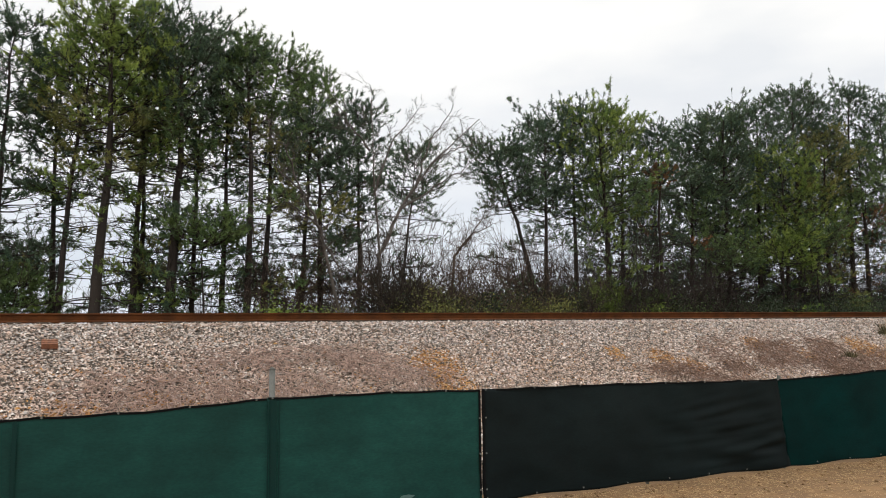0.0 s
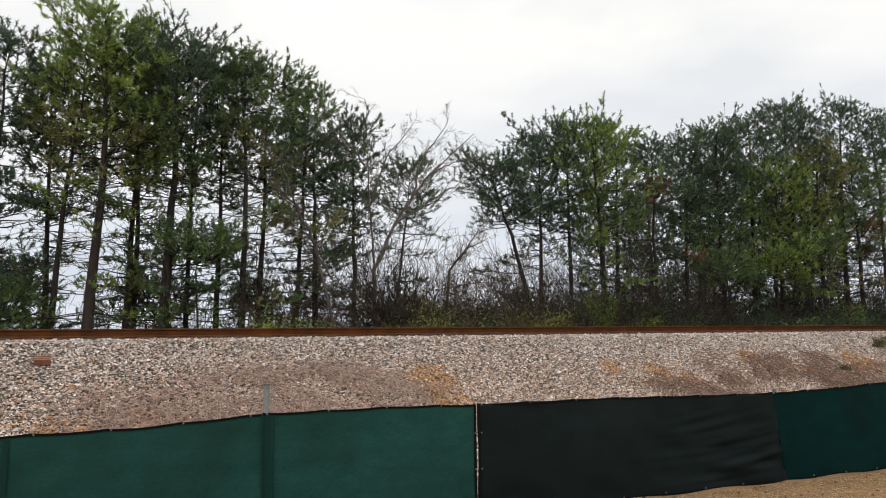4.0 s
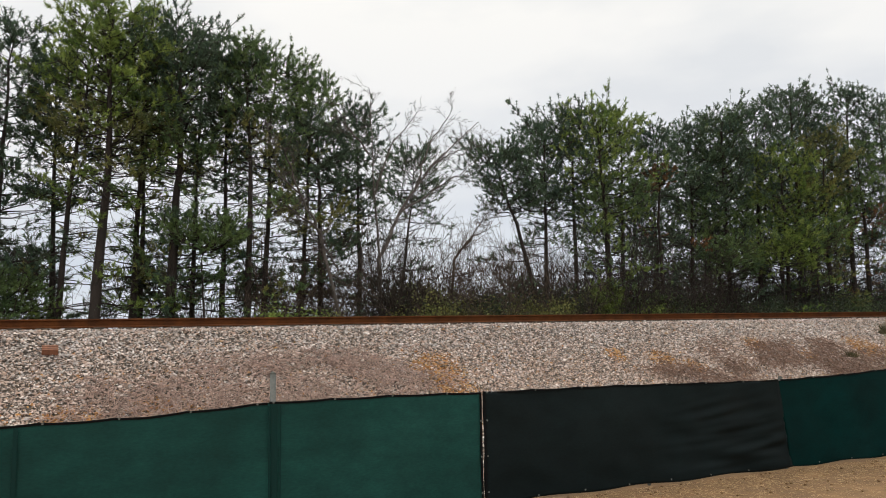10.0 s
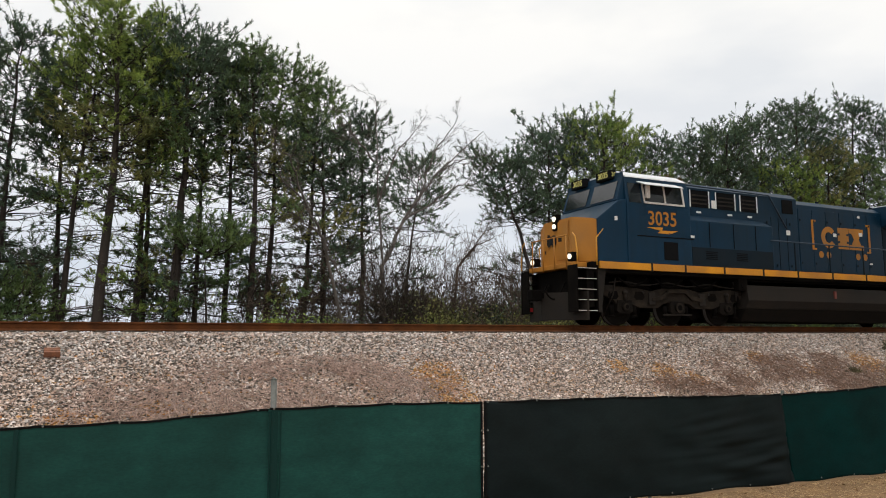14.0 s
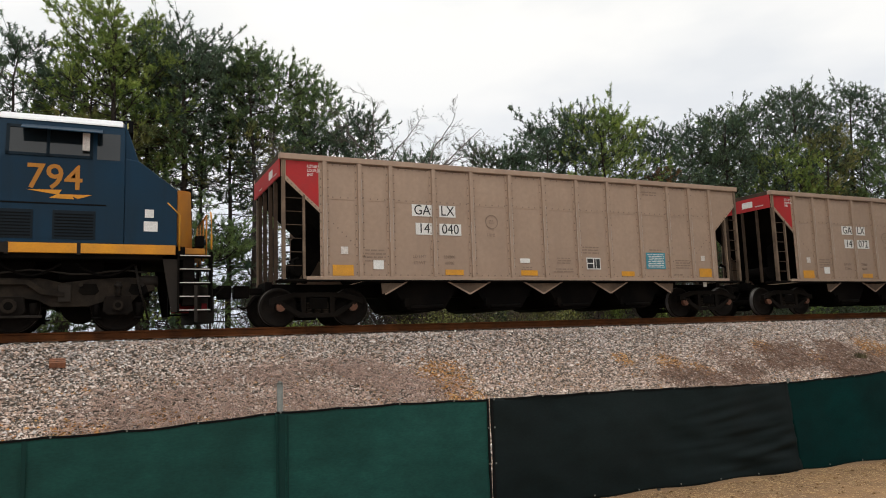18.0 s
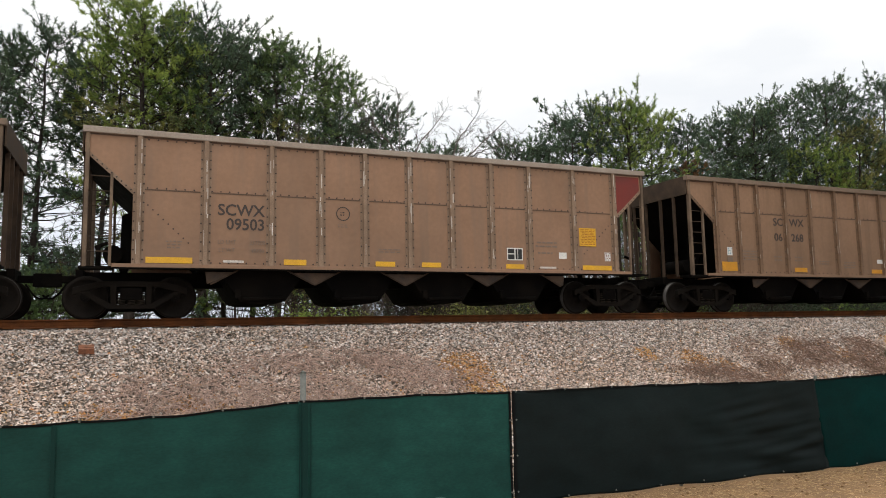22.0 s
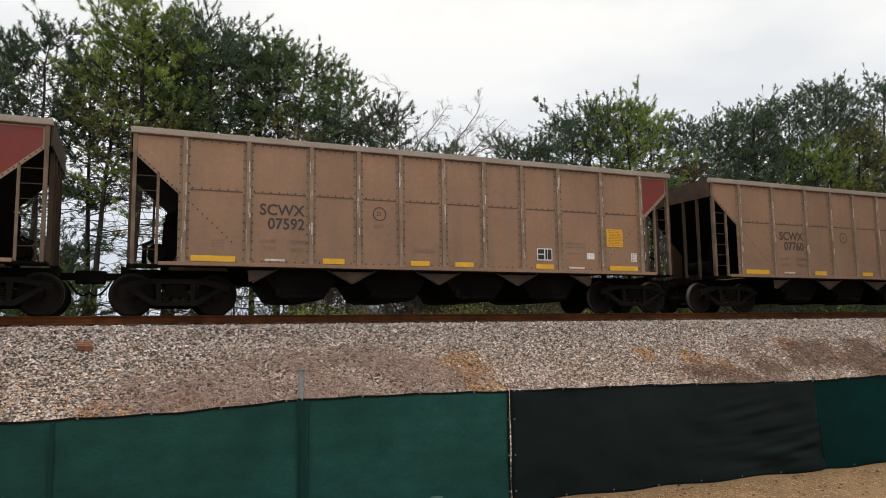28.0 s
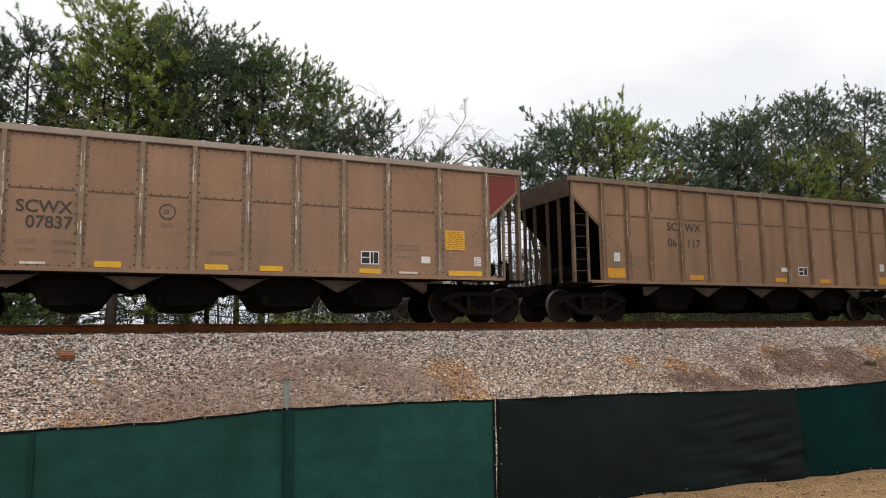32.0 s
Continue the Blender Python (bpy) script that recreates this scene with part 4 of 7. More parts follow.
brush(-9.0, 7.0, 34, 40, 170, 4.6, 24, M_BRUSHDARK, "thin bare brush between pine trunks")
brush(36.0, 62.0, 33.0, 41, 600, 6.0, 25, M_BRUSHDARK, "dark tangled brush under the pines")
brush(7.0, 30.0, 30.5, 32, 110, 2.3, 26, M_BRUSH, "dry tan weeds along the wood's edge")
for k, (x, y, h, w, tint) in enumerate(((7.3, 31, 2.7, 1.9, "light"), (9.0, 32, 2.4, 1.3, "olive"), (15.4, 32.5, 3.7, 2.4, "olive"), (14.3, 33.5, 3.4, 2.0, "dark"), (17.6, 32.6, 3.0, 2.0, "dark"), (19.6, 32.6, 3.2, 2.2, "olive"), (21.4, 32.4, 3.2, 2.0, "olive"), (24.2, 33, 3.8, 2.2, "dark"), (10.4, 33, 2.6, 1.8, "dark"), (13.3, 32.2, 2.7, 1.6, "olive"), (16.6, 33, 2.9, 1.9, "olive"), (18.6, 34, 3.5, 2.1, "dark"), (20.8, 34, 3.4, 2.2, "dark"), (22.4, 33, 3.5, 2.0, "dark"), (25.6, 33, 3.9, 1.3, "light"),
                                           (28.8, 32.5, 3.0, 2.0, "light"), (31.8, 33, 2.9, 2.2, "mid"), (35.5, 33, 3.2, 2.6, "dark"), (39.2, 33, 3.4, 2.6, "dark"), (43.0, 33, 3.3, 2.6, "dark"), (47.0, 33, 3.4, 2.8, "mid"), (51.0, 33, 3.5, 2.8, "dark"), (55.0, 33, 3.5, 2.8, "dark"), (23.8, 38, 3.4, 2.8, "dark"), (33.0, 40, 3.8, 3.2, "dark"), (38.0, 40, 4.0, 3.2, "dark"), (45, 41, 4.2, 3.6, "dark"), (52, 41, 4.4, 3.6, "dark"),
                                           (27.2, 33.5, 3.4, 2.0, "dark"), (30.2, 33.5, 3.4, 2.2, "dark"), (33.6, 32.5, 2.8, 2.2, "dark"), (37.4, 32.5, 3.0, 2.4, "dark"), (41.0, 32.5, 3.0, 2.4, "dark"), (45.0, 32.5, 3.0, 2.6, "dark"), (49.0, 32.5, 3.2, 2.6, "dark"), (53.0, 32.5, 3.2, 2.8, "dark"))):
    bush(x, y, h, w, tint, 400 + k, "%s green bush in the brush by the track" % {"dark": "dark", "mid": "mid", "light": "bright", "olive": "brownish"}[tint], 5200, 0.75)

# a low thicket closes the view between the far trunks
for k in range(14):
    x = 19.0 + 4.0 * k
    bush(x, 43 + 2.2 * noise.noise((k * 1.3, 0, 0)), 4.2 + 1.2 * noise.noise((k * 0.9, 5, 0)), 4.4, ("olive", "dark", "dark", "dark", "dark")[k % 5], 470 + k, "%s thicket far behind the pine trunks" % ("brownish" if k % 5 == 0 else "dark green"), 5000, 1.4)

# unseen pine copies added on the near side, beyond the fence's end, to shade the right
wood = [o for o in scene.objects if o.name.startswith("pine_tree") and not o.parent]
for k, (x, y, src) in enumerate(((22, 5.5, 24), (26, 8.5, 30), (31, 6.0, 28), (36, 9.5, 32), (42, 8.0, 31), (30, 1.5, 34))):
    copy_thing(wood[src], pose(x, y, -0.1, 0, 0, 40 * k))


# ---- the train: materials ----
M_TAN = material("tan_car_paint", (0.40, 0.29, 0.215), (0.345, 0.247, 0.182), 0.55, 0.1, scale=0.9, fine=9, bump=0.02, grain=0.2, sheen=0.25, grime=(0.27, 0.19, 0.14), grime_amount=0.4, streak=(0.33, 0.24, 0.18))
M_BROWN = material("brown_car_paint", (0.325, 0.200, 0.128), (0.255, 0.153, 0.094), 0.6, 0.1, scale=0.9, fine=9, bump=0.02, grain=0.2, sheen=0.25, grime=(0.165, 0.105, 0.066), grime_amount=0.5, streak=(0.20, 0.125, 0.078))
M_DUST = material("dusty_tan_car_paint", (0.335, 0.202, 0.130), (0.265, 0.156, 0.097), 0.6, 0.1, scale=0.9, fine=9, bump=0.02, grain=0.2, sheen=0.25, grime=(0.17, 0.113, 0.077), grime_amount=0.45, streak=(0.23, 0.155, 0.11))
M_SOOT = material("sooty_car_paint", (0.050, 0.033, 0.023), (0.026, 0.019, 0.015), 0.6, 0.0, scale=0.7, fine=9, bump=0.02, grain=0.2, grime=(0.085, 0.048, 0.026), grime_amount=0.6, streak=(0.034, 0.025, 0.019), sheen=0.15)
# rusty brown dust caked on the lower half of the sooty car, with an uneven upper edge
nt = M_SOOT.node_tree
vec = nt.nodes.new("ShaderNodeTexCoord").outputs["Object"]
sz = nt.nodes.new("ShaderNodeSeparateXYZ")
nt.links.new(vec, sz.inputs[0])
wob = nt.nodes.new("ShaderNodeMath")
wob.operation, wob.inputs[1].default_value = "MULTIPLY_ADD", 1.6
nt.links.new(noise_fac(nt, vec, 1.0, 5.0, (0.9, 0.9, 0.5)), wob.inputs[0])
nt.links.new(sz.outputs["Z"], wob.inputs[2])
sb = nt.nodes["Principled BSDF"]
nt.links.new(mixed(nt, (0.152, 0.090, 0.045), sb.inputs["Base Color"].links[0].from_socket, threshold(nt, wob.outputs[0], 2.35, 3.7)), sb.inputs["Base Color"])
M_POST = material("dirty_post_paint", (0.22, 0.155, 0.105), (0.13, 0.092, 0.064), 0.75, scale=3, fine=40, bump=0.05, sheen=0.25, grime=(0.06, 0.042, 0.03))
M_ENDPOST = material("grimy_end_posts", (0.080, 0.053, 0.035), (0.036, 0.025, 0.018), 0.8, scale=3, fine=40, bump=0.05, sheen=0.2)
M_DUSTRIB = material("dusty_rib_paint", (0.335, 0.235, 0.165), (0.23, 0.155, 0.105), 0.65, scale=2.0, fine=40, bump=0.05, sheen=0.25, grime=(0.13, 0.085, 0.056))
M_RIBDIRT = material("rusty_rib_paint", (0.24, 0.15, 0.095), (0.17, 0.105, 0.064), 0.7, scale=2.0, fine=40, bump=0.05, sheen=0.25, grime=(0.11, 0.065, 0.04))
# near black: the shade under the cars is put into this colour
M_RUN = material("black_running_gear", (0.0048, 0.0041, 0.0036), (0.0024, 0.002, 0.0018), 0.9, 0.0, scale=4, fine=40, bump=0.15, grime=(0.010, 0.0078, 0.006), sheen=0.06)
M_FRAMEGREY = material("dusty_truck_castings", (0.036, 0.0275, 0.020), (0.0125, 0.010, 0.008), 0.9, 0.0, scale=4, fine=40, bump=0.15, grime=(0.008, 0.007, 0.006), sheen=0.1)
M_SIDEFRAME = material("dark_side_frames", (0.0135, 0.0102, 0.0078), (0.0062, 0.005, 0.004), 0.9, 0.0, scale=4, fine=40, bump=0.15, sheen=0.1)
M_WHEEL = material("wheel_steel", (0.016, 0.0125, 0.0100), (0.008, 0.0065, 0.0055), 0.85, 0.0, scale=5, fine=40, bump=0.05, sheen=0.1)
M_TREAD = material("worn_tread", (0.10, 0.094, 0.088), (0.05, 0.047, 0.044), 0.5, 0.6, bump=0)
M_CAP = material("rusty_bearing_cap", (0.20, 0.085, 0.045), (0.12, 0.05, 0.03), 0.8, scale=8)
M_RIVET = material("dark_rivet_heads", (0.055, 0.036, 0.027), None, 0.7, bump=0)
M_RIVETTAN = material("tan_rivet_heads", (0.23, 0.165, 0.12), None, 0.7, bump=0)
M_SHINE = material("worn_bare_metal", (0.72, 0.67, 0.62), (0.5, 0.45, 0.4), 0.5, 0.3, scale=20, bump=0)
M_RED = material("red_corner_paint", (0.42, 0.012, 0.014), (0.34, 0.012, 0.013), 0.7, scale=2, bump=0.02)
M_REDOLD = material("faded_red_paint", (0.20, 0.026, 0.018), (0.15, 0.024, 0.018), 0.7, scale=2, bump=0.02, grime=(0.13, 0.055, 0.036))
M_BLUEOLD = material("faded_blue_patch", (0.030, 0.048, 0.085), (0.022, 0.034, 0.060), 0.6, scale=3, bump=0.02)
M_CHORD = material("dusty_grey_top_chord", (0.36, 0.305, 0.255), (0.28, 0.225, 0.18), 0.7, scale=1.5, fine=40, bump=0.05, grime=(0.17, 0.125, 0.09), grime_amount=0.5)
M_CHORDOLD = material("grimy_top_chord", (0.24, 0.175, 0.125), (0.16, 0.112, 0.078), 0.75, scale=1.5, fine=40, bump=0.05, grime=(0.10, 0.068, 0.046), grime_amount=0.6)
M_SEAM = material("rusty_seam", (0.13, 0.080, 0.052), (0.08, 0.05, 0.034), 0.8, scale=4, bump=0.05)
M_WORN = material("worn_rib_edges", (0.47, 0.40, 0.345), (0.36, 0.30, 0.25), 0.6, 0.1, scale=20, bump=0)
# web colour lowered to hold the shade under the sill
M_WEB = material("shaded_web_paint", (0.105, 0.064, 0.038), (0.034, 0.023, 0.016), 0.8, scale=3, fine=40, bump=0.05)
M_YELNEW = material("bright_yellow_reflector", (0.76, 0.42, 0.018), (0.66, 0.35, 0.016), 0.45, scale=5, bump=0, grime=(0.5, 0.3, 0.06), grime_amount=0.25)
M_YEL = material("yellow_reflector", (0.66, 0.30, 0.012), (0.54, 0.24, 0.012), 0.45, scale=5, bump=0, grime=(0.45, 0.25, 0.05), grime_amount=0.3)
M_WHITE = material("white_label", (0.78, 0.77, 0.74), (0.66, 0.65, 0.62), 0.6, bump=0)
M_BLACK = material("black_stencil", (0.015, 0.015, 0.015), None, 0.6, bump=0)
M_FADED = material("faded_stencil", (0.21, 0.155, 0.12), (0.17, 0.12, 0.09), 0.7, bump=0)
M_FAINT = material("faint_brown_stencil", (0.265, 0.188, 0.138), (0.22, 0.155, 0.112), 0.7, bump=0)
M_DKTXT = material("dark_stencil", (0.060, 0.045, 0.038), None, 0.7, bump=0)
M_CHALK = material("chalk_white", (0.62, 0.58, 0.53), None, 0.8, bump=0)
M_CHALKOLD = material("worn_white_stencil", (0.27, 0.225, 0.185), (0.20, 0.155, 0.12), 0.8, scale=6, bump=0)
M_TEALSIGN = material("teal_label", (0.05, 0.27, 0.34), (0.04, 0.22, 0.29), 0.5, bump=0)
M_BLUE = material("blue_engine_paint", (0.0020, 0.0285, 0.062), (0.0015, 0.0205, 0.044), 0.5, 0.0, scale=0.8, fine=50, bump=0.02, grime=(0.0062, 0.0175, 0.0275), grime_amount=0.5, sheen=0.2, streak=(0.003, 0.016, 0.031))
M_BLUEDIRT = material("grimy_blue_paint", (0.0026, 0.0125, 0.0225), (0.0020, 0.0085, 0.0145), 0.7, scale=0.9, fine=50, bump=0.03, grime=(0.0085, 0.0105, 0.0115), grime_amount=0.6, sheen=0.2)
M_SILL = material("yellow_sill_stripe", (0.74, 0.31, 0.004), (0.60, 0.235, 0.004), 0.6, scale=1.5, bump=0.02, grime=(0.24, 0.105, 0.03), grime_amount=0.65)
# base lowered and grime raised to put the rear end's shade into the gold
M_GOLD = material("golden_yellow_paint", (0.50, 0.190, 0.004), (0.38, 0.140, 0.004), 0.65, scale=1.2, bump=0.02, grime=(0.22, 0.12, 0.035), grime_amount=0.5)
M_ROOFW = material("pale_roof_paint", (0.72, 0.73, 0.74), (0.58, 0.59, 0.60), 0.5, scale=3, bump=0.02)
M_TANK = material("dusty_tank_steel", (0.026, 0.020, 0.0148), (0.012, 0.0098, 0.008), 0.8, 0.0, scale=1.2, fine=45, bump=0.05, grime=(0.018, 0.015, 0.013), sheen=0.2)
M_HANDRAIL = material("blue_handrail_paint", (0.022, 0.045, 0.075), (0.015, 0.03, 0.05), 0.5, bump=0)
M_BOARDTXT = material("pale_yellow_numerals", (0.78, 0.72, 0.22), None, 0.6, bump=0)
M_DOORGREY = material("dusty_grey_blue_paint", (0.0090, 0.0180, 0.0250), (0.0062, 0.0125, 0.0175), 0.75, scale=1.5, fine=50, bump=0.03, grime=(0.014, 0.0165, 0.0175), grime_amount=0.6, sheen=0.2)
M_SCREENDARK = material("dark_mesh_screen", (0.0125, 0.0120, 0.0120), (0.008, 0.008, 0.008), 0.9, scale=6, fine=120, bump=0.1, sheen=0.1)
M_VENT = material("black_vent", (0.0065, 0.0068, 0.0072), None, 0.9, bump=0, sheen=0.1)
M_LAMP = bpy.data.materials.new("lit_headlamp")
M_LAMP.use_nodes = True
M_LAMP.node_tree.nodes["Principled BSDF"].inputs["Emission Color"].default_value = (1.0, 0.86, 0.62, 1)
M_LAMP.node_tree.nodes["Principled BSDF"].inputs["Emission Strength"].default_value = 1.5
M_GLASS = bpy.data.materials.new("tinted_glass")
M_GLASS.use_nodes = True
gb = M_GLASS.node_tree.nodes["Principled BSDF"]
gb.inputs["Base Color"].default_value, gb.inputs["Roughness"].default_value = (0.008, 0.012, 0.015, 1), 0.06
gb.inputs["Specular IOR Level"].default_value = 0.6
n_ = M_GLASS.node_tree.nodes.new("ShaderNodeTexNoise")
n_.inputs["Scale"].default_value = 4.0
r_ = M_GLASS.node_tree.nodes.new("ShaderNodeMapRange")
r_.inputs["To Min"].default_value, r_.inputs["To Max"].default_value = 0.04, 0.14
M_GLASS.node_tree.links.new(n_.outputs["Fac"], r_.inputs["Value"])
M_GLASS.node_tree.links.new(r_.outputs["Result"], gb.inputs["Roughness"])

NOW = pose(0, 0, 0)


def box_part(name, mat, parent, x0, x1, y0, y1, z0, z1, bevel=0.0, label=""):
    return part(name, box(bmesh.new(), x0, x1, y0, y1, z0, z1, bevel), mat, parent, label)


def lettering(text, size, x, z, y, mat, parent, side=-1, align="CENTER", squeeze=1.0, bold=0.0, label="", name="lettering"):
    """Raised letters on a side that faces -y (side -1) or +y (side 1)."""
    cu = bpy.data.curves.new("letters", "FONT")
    cu.body, cu.size, cu.align_x, cu.align_y = text, size, align, "CENTER"
    cu.extrude, cu.offset, cu.resolution_u = 0.003, bold, 3
    tmp = new("letters", cu)
    me = bpy.data.meshes.new_from_object(tmp.evaluated_get(bpy.context.evaluated_depsgraph_get()))
    bpy.data.objects.remove(tmp)
    bpy.data.curves.remove(cu)
    me.materials.clear()
    me.materials.append(mat)
    ob = new(name, me)
    ob.parent = parent
    ob.matrix_basis = pose(x, y, z, 90, 0, 0 if side < 0 else 180) @ Matrix.Diagonal((squeeze, 1, 1, 1))
    if label:
        ob["label"] = label
    return ob


def label_bars(x, z, w, h, n, y, mat, parent, side=-1, name="stencil_print"):
    """Small print that cannot be read: bars of its size."""
    r = random.Random(int(x * 100 + z * 10))
    bm = bmesh.new()
    for k in range(n):
        zz = z - h * (k + 0.5) / n
        x0 = x - w / 2 + r.uniform(0, 0.12) * w
        while x0 < x + w / 2 - 0.03:
            x1 = min(x0 + r.uniform(0.1, 0.3) * w, x + w / 2)
            a, b = sorted((y, y + side * 0.003))
            box(bm, x0, x1, a, b, zz - h / n * 0.22, zz + h / n * 0.22)
            x0 = x1 + 0.03
    ob = part(name, bm, mat, parent)
    ob["kind"] = "stuff"
    return ob


# ---- running gear of the hopper cars, in the car's space ----
def wheelset(parent, r, half, cap):
    bm = bmesh.new()
    bar(bm, (0, -half - 0.26, 0), (0, half + 0.26, 0), 0.085, 10)
    for s in (-1, 1):
        seg = 36
        last = None
        for off, rad in ((0.055, 0.10), (0.03, r * 0.4), (0.03, r * 0.8), (0.068, r * 0.86), (0.068, r), (-0.05, r + 0.004), (-0.055, r + 0.026), (-0.075, r + 0.026), (-0.075, r * 0.86), (-0.04, r * 0.8), (-0.04, 0.10)):
            ring = [bm.verts.new((rad * math.sin(2 * math.pi * k / seg), s * (half + off), rad * math.cos(2 * math.pi * k / seg))) for k in range(seg)]
            if last:
                for k in range(seg):
                    bm.faces.new((last[k], last[(k + 1) % seg], ring[(k + 1) % seg], ring[k])).smooth = True
            last = ring
    bmesh.ops.recalc_face_normals(bm, faces=bm.faces)
    ob = part("wheelset", bm, M_WHEEL, parent, "steel wheelset with bright worn treads")
    ob.data.materials.append(M_TREAD)
    for f in ob.data.polygons:
        c = f.center
        if abs(math.hypot(c.x, c.z) - r) < 0.016 and abs(f.normal.y) < 0.6:
            f.material_index = 1
    for s in (-1, 1):
        bm = bmesh.new()
        bar(bm, (0, s * (half + 0.24), 0), (0, s * (half + 0.36), 0), 0.105, 14)
        slab(bm, [(0.07 * math.cos(2.1 * k), 0.07 * math.sin(2.1 * k)) for k in range(3)], "y", s * (half + 0.355), s * (half + 0.375))
        part("bearing_cap", bm, cap, ob)
    return ob


def freight_truck(car, xc, cap):
    """A two-axle truck with its wheelsets."""
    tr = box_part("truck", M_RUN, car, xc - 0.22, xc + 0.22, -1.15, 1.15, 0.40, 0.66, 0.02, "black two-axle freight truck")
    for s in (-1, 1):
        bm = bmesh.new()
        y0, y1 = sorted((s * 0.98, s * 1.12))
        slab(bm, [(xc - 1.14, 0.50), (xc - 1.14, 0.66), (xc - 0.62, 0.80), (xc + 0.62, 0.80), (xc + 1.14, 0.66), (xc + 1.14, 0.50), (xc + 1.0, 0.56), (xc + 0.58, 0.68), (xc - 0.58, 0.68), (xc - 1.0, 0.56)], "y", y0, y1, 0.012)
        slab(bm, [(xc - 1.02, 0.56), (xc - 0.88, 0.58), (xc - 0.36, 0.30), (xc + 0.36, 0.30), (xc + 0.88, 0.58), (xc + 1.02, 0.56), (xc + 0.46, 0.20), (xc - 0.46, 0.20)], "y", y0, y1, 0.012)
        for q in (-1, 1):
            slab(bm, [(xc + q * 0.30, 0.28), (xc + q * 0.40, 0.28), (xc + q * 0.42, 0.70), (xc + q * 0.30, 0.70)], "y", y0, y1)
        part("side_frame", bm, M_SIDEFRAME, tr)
        bm = bmesh.new()
        for k in range(5):
            for q in range(3):
                bar(bm, (xc - 0.2 + 0.2 * q, s * 1.05, 0.31 + 0.055 * k), (xc - 0.2 + 0.2 * q, s * 1.05, 0.34 + 0.055 * k), 0.085, 10)
        part("spring_nest", bm, M_FRAMEGREY, tr)["kind"] = "stuff"
    bm = bmesh.new()
    for q in (-1, 1):
        box(bm, xc + q * 0.36 - 0.03, xc + q * 0.36 + 0.03, -0.9, 0.9, 0.34, 0.44, 0.01)
        for s in (-1, 1):
            box(bm, xc + q * 0.40 - 0.03, xc + q * 0.40 + 0.05, s * 0.76 - 0.05, s * 0.76 + 0.05, 0.28, 0.56, 0.01)
    part("brake_beam", bm, M_RUN, tr)
    for q in (-1, 1):
        w = wheelset(tr, 0.457, 0.755, cap)
        w.matrix_basis = pose(xc + q * 0.89, 0, 0.457)


A_RIBS = (1.08, 1.96, 2.77, 3.94, 5.03, 6.19, 7.26, 8.36, 9.45, 10.58, 11.67, 12.53, 13.35)
B_RIBS = (1.12, 2.49, 3.93, 5.08, 6.16, 7.31, 8.45, 9.58, 10.71, 12.10, 13.45)


